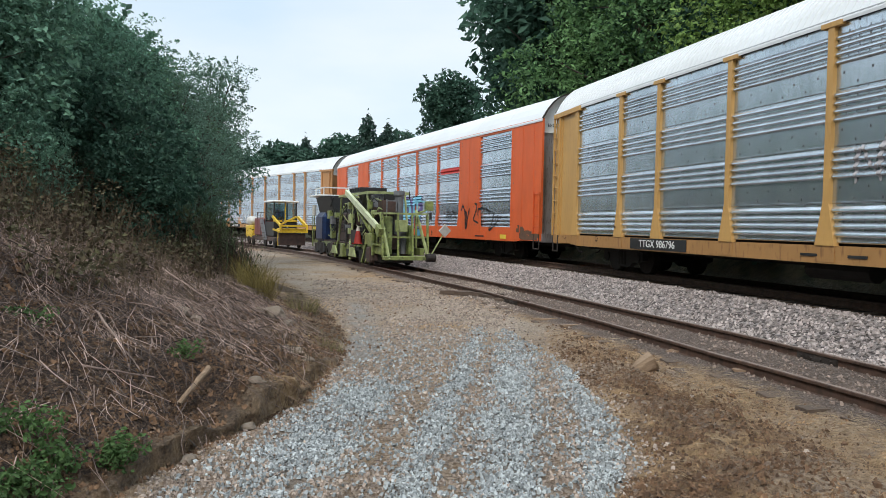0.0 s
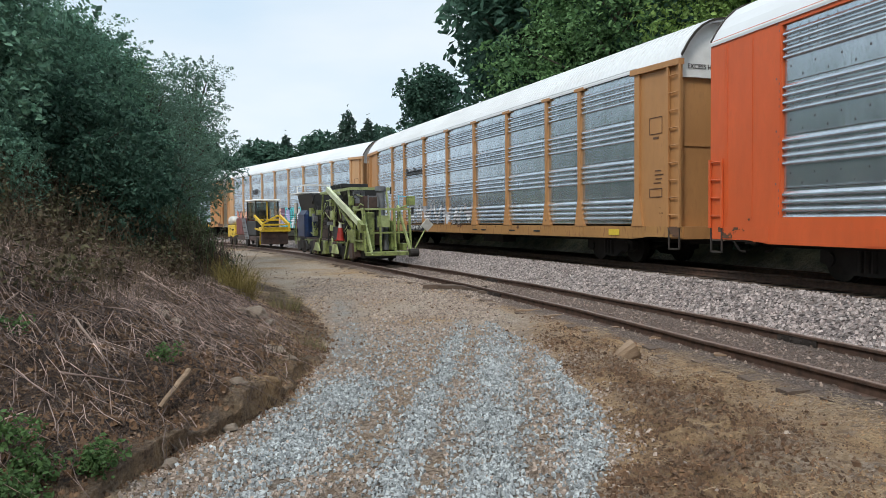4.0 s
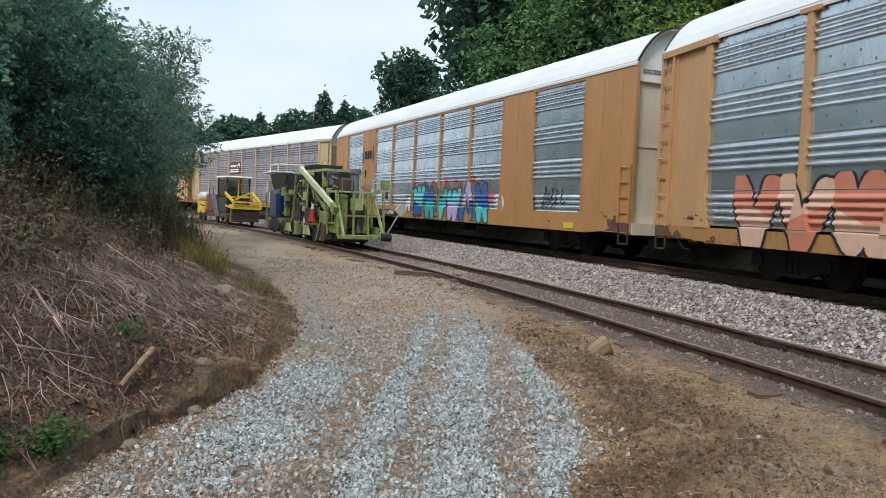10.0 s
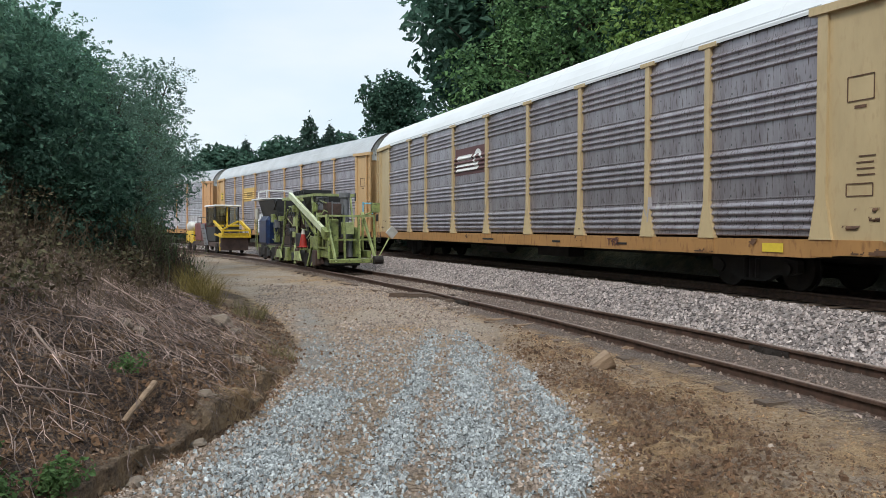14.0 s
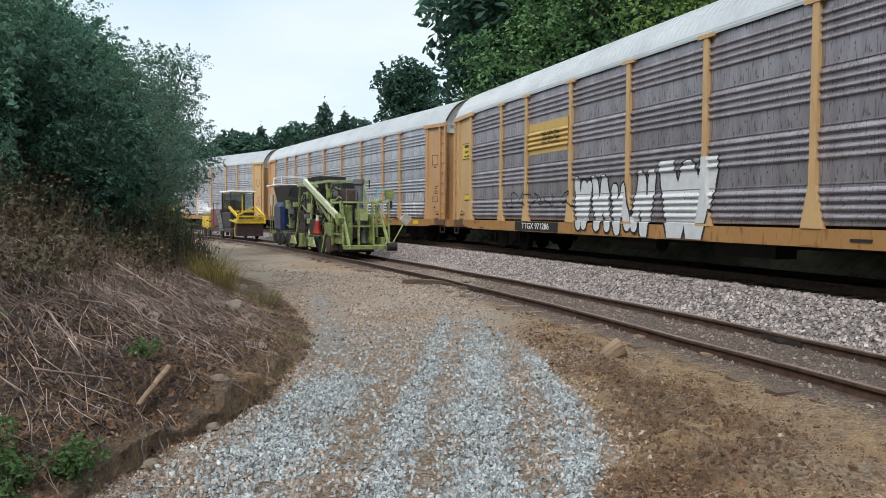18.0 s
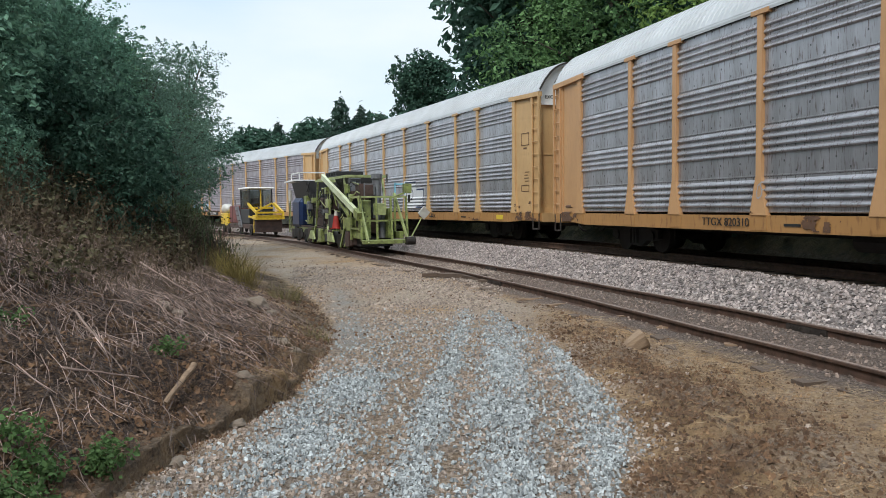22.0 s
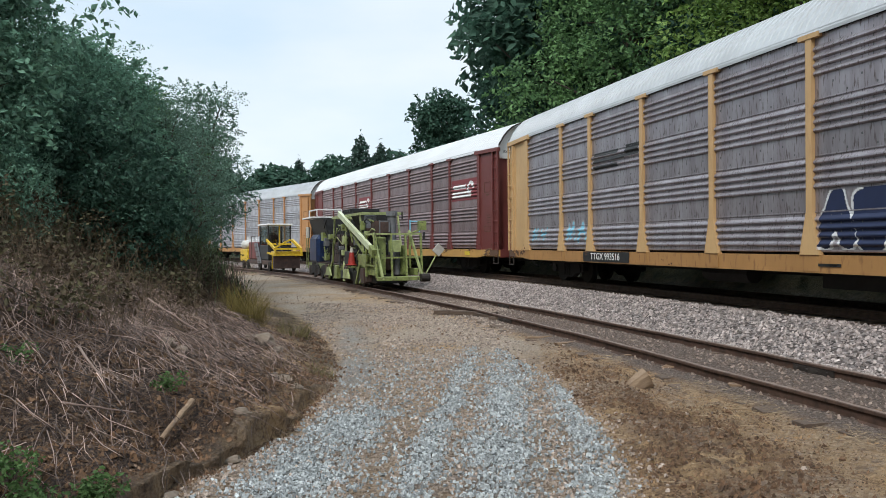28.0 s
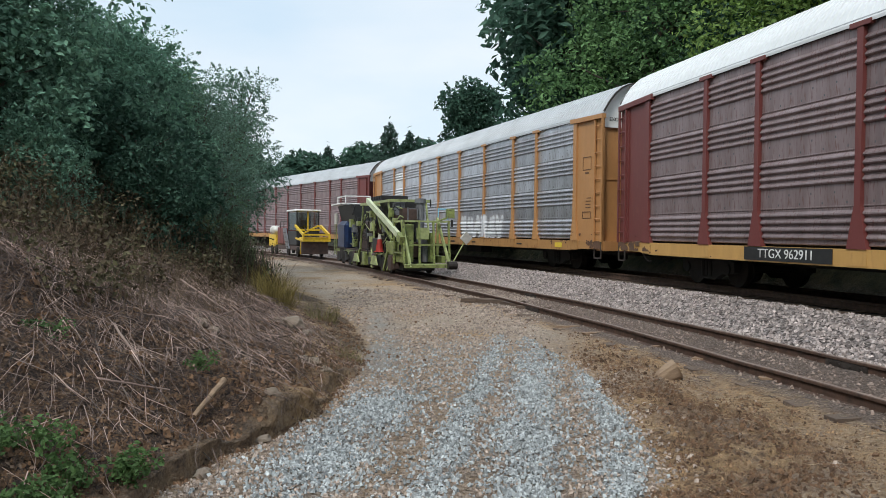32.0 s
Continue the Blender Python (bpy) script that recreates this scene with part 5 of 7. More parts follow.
def car_pose(k, t):
    s = -0.490 + 29.3285 * (k + 0.5) - (9.7553 * t - 0.015766 * t * t) + float(np.interp(t, (0, 4.6, 6, 9, 13, 14.5, 19, 23, 28, 32), (0.105, 0.163, 0.108, -0.212, -0.063, -0.271, -0.018, 0.26, 0.082, -0.155)))
    xa, ya, _ = on(MAIN, s - 10.06)
    xb, yb, _ = on(MAIN, s + 10.06)
    return pose((xa + xb) / 2, (ya + yb) / 2, Z_MAIN, 0, 0, _m.degrees(_m.atan2(-(xb - xa), yb - ya)))


def motions():
    for k, car in enumerate(cars):
        walk(car, [(t / 2, car_pose(k, t / 2)) for t in range(65)])


# --- two track machines parked on the siding ---
M["lime"] = mat("lime_green_paint", (0.33, 0.40, 0.12), 0.5, 0, dark=(0.075, 0.08, 0.035), scale=4, amount=0.8, detail=(0.06, 0.055, 0.035), bscale=11)
M["boompaint"] = mat("bleached_green_paint", (0.66, 0.71, 0.50), 0.45, 0, dark=(0.45, 0.50, 0.30), scale=3, amount=0.6)
M["limepale"] = mat("pale_green_paint", (0.46, 0.53, 0.23), 0.5, 0, dark=(0.16, 0.18, 0.075), scale=3, amount=0.6)
M["machblue"] = mat("dark_blue_paint", (0.012, 0.035, 0.115), 0.4, 0, dark=(0.006, 0.010, 0.028), scale=3)
M["machyellow"] = mat("machine_yellow", (0.72, 0.50, 0.02), 0.45, 0, dark=(0.50, 0.32, 0.02), scale=3, amount=0.6, detail=(0.25, 0.16, 0.04), bscale=14)
M["machgrey"] = mat("machine_grey", (0.20, 0.21, 0.22), 0.5, 0.2, dark=(0.11, 0.11, 0.12), scale=3)
M["conered"] = mat("cone_red", (0.42, 0.03, 0.02), 0.6, 0, scale=4)
M["glass"] = bpy.data.materials.new("cab_glass")
M["glass"].use_nodes = True
gn_, gl_ = M["glass"].node_tree.nodes, M["glass"].node_tree.links
g_clear, g_gloss, g_mix = gn_.new("ShaderNodeBsdfTransparent"), gn_.new("ShaderNodeBsdfGlossy"), gn_.new("ShaderNodeMixShader")
g_clear.inputs[0].default_value, g_gloss.inputs["Roughness"].default_value, g_mix.inputs[0].default_value = (0.62, 0.68, 0.66, 1), 0.06, 0.12
gl_.new(g_clear.outputs[0], g_mix.inputs[1])
gl_.new(g_gloss.outputs[0], g_mix.inputs[2])
gl_.new(g_mix.outputs[0], gn_["Material Output"].inputs[0])
M["dirtywhite"] = mat("dirty_white_plastic", (0.56, 0.55, 0.50), 0.5, 0, dark=(0.38, 0.36, 0.32), scale=4)
M["brownmach"] = mat("rusty_plate", (0.10, 0.06, 0.05), 0.7, 0.2, dark=(0.05, 0.035, 0.03), scale=4)


def on_siding(s):
    x, y, h = on(SIDE, s)
    return pose(x, y, Z_SIDE, 0, 0, _m.degrees(h))


def bars(name, items, material, parent, label="", w=0.08):
    bm = bmesh.new()
    for a, b in items:
        beam(bm, a, b, w)
    return part(name, bm, material, parent, label)


def boxes(name, items, material, parent, label="", bevel=0.012):
    bm = bmesh.new()
    for b in items:
        box(bm, *b)
    return part(name, bm, material, parent, label, bevel=bevel)


def flanged_wheel(parent, x, y):
    bm = bmesh.new()
    bar(bm, (x - 0.06, y, 0.31), (x + 0.06, y, 0.31), 0.31, 18)
    bar(bm, (x - 0.10 * (1 if x < 0 else -1), y, 0.31), (x, y, 0.31), 0.10, 10)
    return part("wheel", bm, M["wheelsteel"], parent)


def hose(parent, pts, material, r=0.025):
    bm = bmesh.new()
    for a, b in zip(pts[:-1], pts[1:]):
        bar(bm, a, b, r)
    return part("hose", bm, material, parent)


# the green tie machine: y 0 is its end towards the road, +y away
gm = thing("tie_machine", "lime green track tie machine with blue cab end, parked", "track machine", m=on_siding(32.6))
G_, P_, K_ = M["lime"], M["limepale"], M["black"]
boxes("chassis", [(-1.05, -0.85, 0.2, 13.2, 0.48, 0.74), (0.85, 1.05, 0.2, 13.2, 0.48, 0.74), (-1.0, 1.0, 3.2, 3.5, 0.5, 0.72), (-1.0, 1.0, 7.5, 7.8, 0.5, 0.72), (-1.0, 1.0, 12.6, 13.1, 0.5, 0.74)], G_, gm)
boxes("deck_plate", [(-1.1, 1.1, 4.2, 13.0, 0.74, 0.79)], M["brownmach"], gm)
for yy in (2.1, 3.5, 9.8, 11.6):
    for xx in (-0.75, 0.75):
        flanged_wheel(gm, xx, yy)
# open operator's frame at the road end
for xx in (-1.15, -0.35, 0.4, 1.2):
    bars("frame_post", [((xx, 0.1, 0.42), (xx + 0.0, 0.25, 2.05))], G_, gm, w=0.09)
for xx in (-1.15, 1.2):
    bars("frame_post", [((xx, 1.5, 0.42), (xx, 1.5, 2.05))], G_, gm, w=0.09)
bars("raking_post", [((-0.95, -0.25, 0.35), (-1.15, 0.5, 2.05))], P_, gm, "pale green sloping post", 0.10)
bars("raking_post", [((1.05, -0.3, 0.35), (0.75, 0.6, 2.15))], P_, gm, "pale green sloping post", 0.10)
bars("top_rail", [((-1.15, 0.25, 2.02), (1.2, 0.25, 2.02)), ((-1.15, 1.5, 2.02), (1.2, 1.5, 2.02)), ((-1.15, 0.25, 2.02), (-1.15, 1.5, 2.02)), ((1.2, 0.25, 2.02), (1.2, 1.5, 2.02))], P_, gm, w=0.06)
bars("mid_rail", [((-1.15, 0.15, 1.15), (1.2, 0.15, 1.15)), ((-1.15, 0.2, 0.85), (-1.15, 1.5, 0.85)), ((1.2, 0.2, 1.15), (1.2, 1.5, 1.15))], G_, gm, w=0.06)
boxes("foot_beam", [(-1.2, 1.25, -0.28, 0.0, 0.32, 0.46), (-1.1, 1.15, 0.0, 0.35, 0.40, 0.46)], G_, gm)
boxes("control_box", [(-0.35, 0.15, 0.2, 0.6, 1.35, 1.78)], P_, gm, "pale green control box")
for i in range(4):
    boxes("valve_bank", [(-0.95, -0.55, 0.4 + 0.19 * i, 0.52 + 0.19 * i, 0.5, 1.9)], G_, gm)
boxes("valve_bank", [(0.35, 0.6, 0.5, 1.0, 0.5, 1.6)], G_, gm)
bm = bmesh.new()
bar(bm, (0.25, 0.9, 0.5), (0.25, 0.9, 1.75), 0.17, 14)
part("cylinder", bm, M["machgrey"], gm, "grey upright cylinder")
bm = bmesh.new()
bar(bm, (0.15, 1.3, 0.8), (0.15, 1.3, 2.72), 0.22, 14)
bar(bm, (0.15, 1.3, 2.72), (0.15, 1.3, 2.90), 0.28, 14)
part("air_filter", bm, M["machgrey"], gm, "grey upright air filter", smooth=False)
for xx in (-0.7, 0.9):
    bars("hanging_frame", [((xx, 0.8, 2.0), (xx, 0.8, 2.55)), ((xx, 0.8, 2.5), (xx + 0.5, 0.8, 2.5)), ((xx + 0.5, 0.8, 2.5), (xx + 0.5, 0.8, 2.1))], M["machgrey"] if xx < 0 else C["sky"], gm, w=0.05)
boxes("lamp_box", [(1.15, 1.5, 0.2, 0.5, 2.15, 2.5)], G_, gm)
boxes("lamp_lens", [(1.28, 1.40, 0.15, 0.2, 1.82, 2.08)], K_, gm)
bars("lamp_arm", [((0.5, 0.35, 1.98), (1.3, 0.35, 2.2))], G_, gm, w=0.06)
# mirror plate on a slanting rod
bars("mirror_rod", [((1.25, -0.2, 0.55), (1.75, -0.45, 1.35))], P_, gm, w=0.05)
bm = bmesh.new()
box(bm, -0.17, 0.17, -0.03, 0.03, -0.17, 0.17)
part("reflector_plate", bm, M["dirtywhite"], gm, "square off-white plate on a rod", m=pose(1.78, -0.47, 1.42, 8, 42, 10))
bm = bmesh.new()
bar(bm, (0.9, -0.35, 0.42), (1.35, -0.35, 0.42), 0.15, 14)
part("roller", bm, M["wheelsteel"], gm)
# the long pale boom along the near side
bm = bmesh.new()
beam(bm, (-1.22, 0.35, 1.40), (-1.22, 5.7, 2.98), 0.17, 0.22)
part("boom", bm, M["boompaint"], gm, "pale sloping boom")
bm = bmesh.new()
beam(bm, (-1.26, 0.1, 1.30), (-1.26, 0.55, 1.47), 0.24, 0.30)
part("boom_foot", bm, G_, gm)
bm = bmesh.new()
beam(bm, (-1.08, 2.0, 1.30), (-1.08, 5.4, 2.75), 0.09)
part("boom_brace", bm, G_, gm)
# the middle frame under the dark canopy
for yy, sl in ((2.0, 0.7), (5.2, -0.4), (7.6, -0.5)):
    for xx in (-1.05, 1.05):
        bars("raking_leg", [((xx, yy, 0.7), (xx, yy + sl, 2.9))], P_ if yy < 6 else G_, gm, w=0.085)
bars("canopy_frame", [((-1.1, 2.2, 2.85), (-1.1, 7.4, 2.85)), ((1.1, 2.2, 2.85), (1.1, 7.4, 2.85)), ((-1.1, 2.2, 2.85), (1.1, 2.2, 2.85)), ((-1.1, 7.4, 2.85), (1.1, 7.4, 2.85))], P_, gm, w=0.10)
# black blocks added in the middle to stand for the dark inside
boxes("engine_core", [(-0.55, 0.85, 3.0, 9.4, 0.6, 2.3), (-0.3, 0.85, 1.9, 3.0, 0.6, 1.7)], K_, gm, "black block added to darken the machine's inside", 0.05)
boxes("canopy", [(-0.75, 0.75, 4.6, 6.4, 2.90, 3.0)], K_, gm, "black canopy", 0.03)
for i in range(5):
    boxes("canopy_rib", [(-0.8, 0.8, 4.6 + 0.42 * i, 4.72 + 0.42 * i, 3.0, 3.16)], K_, gm)
bm = bmesh.new()
prism(bm, [(-1.0, 2.9), (1.0, 2.9), (0.5, 2.15), (-0.5, 2.15)], "y", 2.6, 4.4)
part("hopper", bm, K_, gm, "dark tapered hopper")
boxes("engine_block", [(-0.8, 0.8, 5.6, 8.6, 0.8, 1.75), (-0.6, 0.6, 5.9, 8.2, 1.75, 2.1)], M["brownmach"], gm, bevel=0.04)
boxes("radiator", [(-0.9, 0.9, 8.7, 9.2, 0.8, 2.3)], K_, gm)
boxes("tool_box", [(-1.15, -0.55, 1.6, 2.7, 0.74, 1.25)], G_, gm, bevel=0.02)
boxes("tool_box", [(-1.15, -0.6, 3.9, 5.0, 0.8, 1.35)], K_, gm, bevel=0.02)
for yy in (1.9, 4.6, 6.4, 8.4):
    boxes("work_head", [(-1.25, -0.95, yy - 0.25, yy + 0.25, 0.14, 0.72)], G_ if yy == 6.4 else M["brownmach"], gm, bevel=0.03)
    bars("work_leg", [((-1.12, yy - 0.3, 0.7), (-1.25, yy + 0.35, 0.12)), ((-1.12, yy + 0.3, 0.7), (-1.2, yy + 0.05, 0.12))], G_, gm, w=0.07)
rg = random.Random(77)
for i in range(26):
    y0 = rg.uniform(0.9, 12.4)
    boxes("under_gear", [(-1.15, rg.uniform(-0.6, 0.9), y0, y0 + rg.uniform(0.25, 0.7), rg.uniform(0.08, 0.25), rg.uniform(0.45, 0.7))], rg.choice((K_, K_, M["brownmach"], M["wheelsteel"])), gm)
# black block added below the deck so no daylight shows beneath
boxes("under_core", [(-0.85, 0.85, 1.0, 12.6, 0.16, 0.55)], K_, gm, "black fill added under the deck to keep daylight out", 0.03)
for y0, dy in ((2.3, 0.35), (5.0, -0.4), (7.2, 0.3)):
    bars("tamping_arm", [((-1.2, y0, 0.85), (-1.3, y0 + dy, 0.10))], G_, gm, w=0.09)
for y0 in (4.2, 7.6):
    bm = bmesh.new()
    prism(bm, [(y0 - 0.55, 0.25), (y0 + 0.55, 0.25), (y0 + 0.22, 0.62), (y0 - 0.22, 0.62)], "x", -1.36, -1.26)
    part("foot_plate", bm, P_, gm, "pale green spreading foot plate")
for i in range(30):
    y0 = rg.uniform(0.4, 9.0)
    z0 = rg.uniform(1.0, 2.7)
    pts = [(-1.12 + rg.uniform(0, 0.3), y0 + k * rg.uniform(0.2, 0.42), z0 + rg.uniform(-0.25, 0.25) - 0.12 * k) for k in range(5)]
    hose(gm, pts, K_ if i % 3 else P_, 0.022)
for i in range(12):
    yy = rg.uniform(0.7, 9.5)
    zz = rg.uniform(0.8, 2.4)
    boxes("fitting", [(-1.16, -0.9, yy, yy + rg.uniform(0.15, 0.5), zz, zz + rg.uniform(0.12, 0.4))], rg.choice([G_, G_, K_, M["machgrey"], P_]), gm)
# the blue cab end
boxes("cab_body", [(-1.2, 0.9, 10.6, 12.6, 0.62, 2.15)], M["machblue"], gm, "dark blue steel body", 0.22)
bm = bmesh.new()
prism(bm, [(-1.25, 2.92), (1.1, 2.92), (0.7, 2.10), (-0.95, 2.10)], "y", 8.9, 12.3)
part("hopper", bm, K_, gm, "black flared hopper")
boxes("roof_slab", [(-1.35, 0.9, 11.2, 13.9, 2.98, 3.06)], M["white"], gm, "white roof slab", 0.015)
for a, b in (((-1.1, 12.9, 3.06), (-1.1, 12.9, 3.42)), ((-1.1, 10.9, 3.06), (-1.1, 10.9, 3.42)), ((-1.1, 12.9, 3.40), (-1.1, 10.9, 3.40)), ((0.6, 10.9, 3.06), (0.6, 10.9, 3.42)), ((-1.1, 10.9, 3.40), (0.6, 10.9, 3.40))):
    bars("roof_rail", [(a, b)], M["white"], gm, "white roof rail", 0.06)
bm = bmesh.new()
bar(bm, (-1.3, 12.5, 2.0), (-1.3, 12.5, 2.55), 0.14, 10)
part("jug", bm, M["dirtywhite"], gm, "off-white plastic container")
bars("ladder_rail", [((-1.22, 12.8, 0.4), (-1.22, 12.8, 2.1)), ((-1.22, 13.2, 0.4), (-1.22, 13.2, 2.1))], G_, gm, w=0.05)


def fit_length(machine, kx, ky, kz=1.0):
    """Bring a machine's parts to its true width and length; wheels stay round."""
    for ob in machine.children:
        if ob.name.startswith("wheel"):
            yc = sum(v.co.y for v in ob.data.vertices) / len(ob.data.vertices)
            ob.data.transform(Matrix.Translation((0, yc * (ky - 1), 0)))
        elif ob.name.startswith("reflector"):
            ob.matrix_basis = Matrix.Translation((1.78 * (kx - 1), -0.47 * (ky - 1), 0)) @ ob.matrix_basis
        else:
            ob.data.transform(Matrix.Diagonal((kx, ky, kz, 1)))


for i in range(52):
    y0, z0, x0 = rg.uniform(0.3, 9.6), rg.uniform(0.55, 2.6), rg.choice((-1.12, -1.0, -0.6, 0.3))
    d = rg.choice(((0, 0, 0.7), (0, 0.8, 0.1), (0, 0.5, 0.6), (0, -0.5, 0.7), (0.6, 0.1, 0)))
    k_ = rg.uniform(0.6, 1.3)
    bars("frame_member", [((x0, y0, z0), (x0 + d[0] * k_, y0 + d[1] * k_, min(2.85, z0 + d[2] * k_)))], rg.choice((G_, K_, G_, K_, M["brownmach"])), gm, w=rg.uniform(0.03, 0.07))
for i in range(18):
    y0, z0 = rg.uniform(0.6, 9.2), rg.uniform(0.5, 2.3)
    boxes("machinery_block", [(-0.85, rg.uniform(-0.3, 0.7), y0, y0 + rg.uniform(0.3, 0.8), z0, z0 + rg.uniform(0.25, 0.6))], rg.choice((K_, K_, M["machgrey"], M["brownmach"])), gm)
fit_length(gm, 0.74, 1.07)

# a safety cone kept on the deck
x_, y_, h_ = on(SIDE, 36.3, -0.95)
cone = thing("safety_cone", "red safety cone with a white tip on the machine deck", "safety cone", m=pose(x_, y_, Z_SIDE + 0.80))
bm = bmesh.new()
bar(bm, (0, 0, 0.03), (0, 0, 0.52), 0.17, 16, 0.085)
part("cone_body", bm, M["conered"], cone)
bm = bmesh.new()
bar(bm, (0, 0, 0.52), (0, 0, 0.72), 0.085, 16, 0.045)
part("cone_tip", bm, M["dirtywhite"], cone, "white tip")
boxes("cone_base", [(-0.2, 0.2, -0.2, 0.2, 0, 0.035)], M["conered"], cone)

# the yellow machine beyond it
ym = thing("ballast_tractor", "yellow and maroon track tractor with a cab, parked", "track machine", m=on_siding(53.7))
Y_ = M["machyellow"]
boxes("chassis", [(-1.0, 1.0, 0.6, 12.0, 0.42, 0.72)], M["brownmach"], ym, bevel=0.03)
for yy in (2.0, 5.2, 9.6, 11.2):
    for xx in (-0.75, 0.75):
        flanged_wheel(ym, xx, yy)
boxes("push_box", [(-1.05, 1.05, 0.3, 1.5, 1.12, 1.34)], Y_, ym, bevel=0.03)
for xx in (-1.1, 1.1):
    bars("push_arm", [((xx, 2.6, 2.1), (xx, 0.15, 1.5)), ((xx, 0.15, 1.5), (xx, 0.1, 1.05))], Y_, ym, w=0.15)
    bars("lower_arm", [((xx, 2.4, 1.25), (xx, 0.15, 1.1))], Y_, ym, w=0.11)
    bars("skid_post", [((xx * 0.9, 1.2, 1.1), (xx * 0.9, 1.3, 0.2))], Y_, ym, w=0.10)
bars("cross_beam", [((-1.1, 0.2, 1.5), (1.1, 0.2, 1.5))], Y_, ym, w=0.11)
bars("cross_beam", [((-1.1, 0.15, 1.1), (1.1, 0.15, 1.1))], Y_, ym, w=0.10)
bars("brace", [((-1.1, 0.4, 1.55), (0.3, 0.6, 2.1))], Y_, ym, w=0.10)
bars("brace", [((1.0, 0.3, 1.5), (0.3, 0.5, 2.1))], Y_, ym, w=0.10)
bars("cylinder_rod", [((-0.4, 0.4, 1.3), (-0.3, 2.5, 1.9))], M["steel"], ym, w=0.09)
boxes("plough_plate", [(-1.1, 1.1, 0.5, 0.75, 0.22, 1.0)], M["brownmach"], ym, bevel=0.02)
for xx, yy in ((-0.95, 2.7), (0.95, 2.7), (-0.95, 5.4), (0.95, 5.4), (0.0, 2.7)):
    bars("cab_pillar", [((xx, yy, 1.3), (xx, yy, 3.1))], Y_ if xx == 0 else K_, ym, w=0.10)
boxes("cab_base", [(-1.0, 1.0, 2.6, 5.5, 0.75, 1.75)], K_, ym, bevel=0.04)
boxes("cab_sill", [(-1.02, 1.02, 2.55, 2.7, 1.75, 1.88)], Y_, ym)
boxes("operator_seat", [(-0.35, 0.35, 4.2, 4.9, 1.75, 2.5)], K_, ym, bevel=0.06)
for b in ((-0.9, -0.05, 2.68, 2.71, 1.9, 3.02), (0.05, 0.9, 2.68, 2.71, 1.9, 3.02), (-0.97, -0.94, 2.8, 5.3, 1.8, 3.02), (-0.9, 0.9, 5.38, 5.41, 1.8, 3.02)):
    boxes("cab_pane", [b], M["glass"], ym, "dark cab glass", 0.0)
boxes("cab_roof", [(-1.1, 1.1, 2.4, 5.7, 3.08, 3.2)], M["white"], ym, "white cab roof", 0.04)
boxes("engine_hood", [(-1.0, 0.75, 5.9, 9.4, 0.75, 2.0)], M["maroon"], ym, "faded maroon engine hood", 0.08)
bm = bmesh.new()
prism(bm, [(4.6, 0.5), (5.6, 0.5), (6.9, 1.9), (5.9, 1.95)], "x", -1.14, -1.04)
part("side_plate", bm, M["machgrey"], ym, "grey slanted side plate")
for k_ in range(4):
    boxes("step", [(-1.24, -1.04, 4.75 + 0.33 * k_, 5.35 + 0.33 * k_, 0.62 + 0.33 * k_, 0.66 + 0.33 * k_)], M["steel"], ym)
bars("hand_rail", [((-1.0, 5.8, 2.4), (-1.0, 8.3, 2.4)), ((-1.0, 8.3, 2.4), (-1.0, 8.3, 0.8)), ((-1.0, 7.0, 2.4), (-1.0, 7.0, 0.8))], M["steel"], ym, w=0.05)
boxes("rear_box", [(-1.05, 0.9, 9.8, 12.6, 0.55, 1.45)], Y_, ym, bevel=0.05)
bm = bmesh.new()
bmesh.ops.create_uvsphere(bm, u_segments=18, v_segments=10, radius=1.0)
for v in bm.verts:
    v.co = Vector((-0.75 + v.co.x * 0.5, 11.3 + v.co.y * 0.9, 1.78 + max(-0.85, min(0.85, v.co.z)) * 0.40))
part("water_tank", bm, M["dirtywhite"], ym, "off-white plastic water tank", smooth=True)
bm = bmesh.new()
bar(bm, (0.4, 6.6, 2.0), (0.4, 6.6, 2.75), 0.06, 8)
part("exhaust_pipe", bm, M["steel"], ym)
fit_length(ym, 0.74, 0.82, 0.93)

# --- trees and brush ---
def leaf_mat(name, col, dark):
    return mat(name, col, 0.7, 0, dark=dark, scale=0.45, amount=0.45, island=0.45, transl=0.38)


M["leaf"] = leaf_mat("broad_leaves", (0.15, 0.27, 0.10), (0.08, 0.155, 0.07))
M["leafblue"] = leaf_mat("cool_leaves", (0.20, 0.35, 0.24), (0.10, 0.195, 0.14))
M["leafbright"] = leaf_mat("yellow_green_leaves", (0.25, 0.36, 0.10), (0.13, 0.22, 0.06))
M["leafdark"] = leaf_mat("dark_leaves", (0.07, 0.14, 0.095), (0.038, 0.082, 0.058))
M["leafpale"] = leaf_mat("grey_green_leaves", (0.17, 0.275, 0.205), (0.10, 0.17, 0.13))
M["needle"] = leaf_mat("cedar_needles", (0.065, 0.115, 0.085), (0.038, 0.07, 0.055))
M["bark"] = mat("bark", (0.10, 0.08, 0.06), 0.95, 0, dark=(0.045, 0.036, 0.03), scale=3, amount=0.8, bump=0.7, bscale=18, stretch=(3, 3, 0.5))
M["dryweed"] = mat("dry_weed", (0.155, 0.11, 0.065), 0.9, 0, dark=(0.065, 0.045, 0.031), scale=1.2, amount=0.7, island=0.35)
M["goldweed"] = mat("yellowing_weed", (0.30, 0.23, 0.075), 0.9, 0, dark=(0.15, 0.125, 0.045), scale=2, amount=0.7, island=0.3, transl=0.2)
M["deadstick"] = mat("dead_stick", (0.33, 0.238, 0.20), 0.9, 0, dark=(0.06, 0.039, 0.032), scale=1.5, amount=0.5, island=0.9)


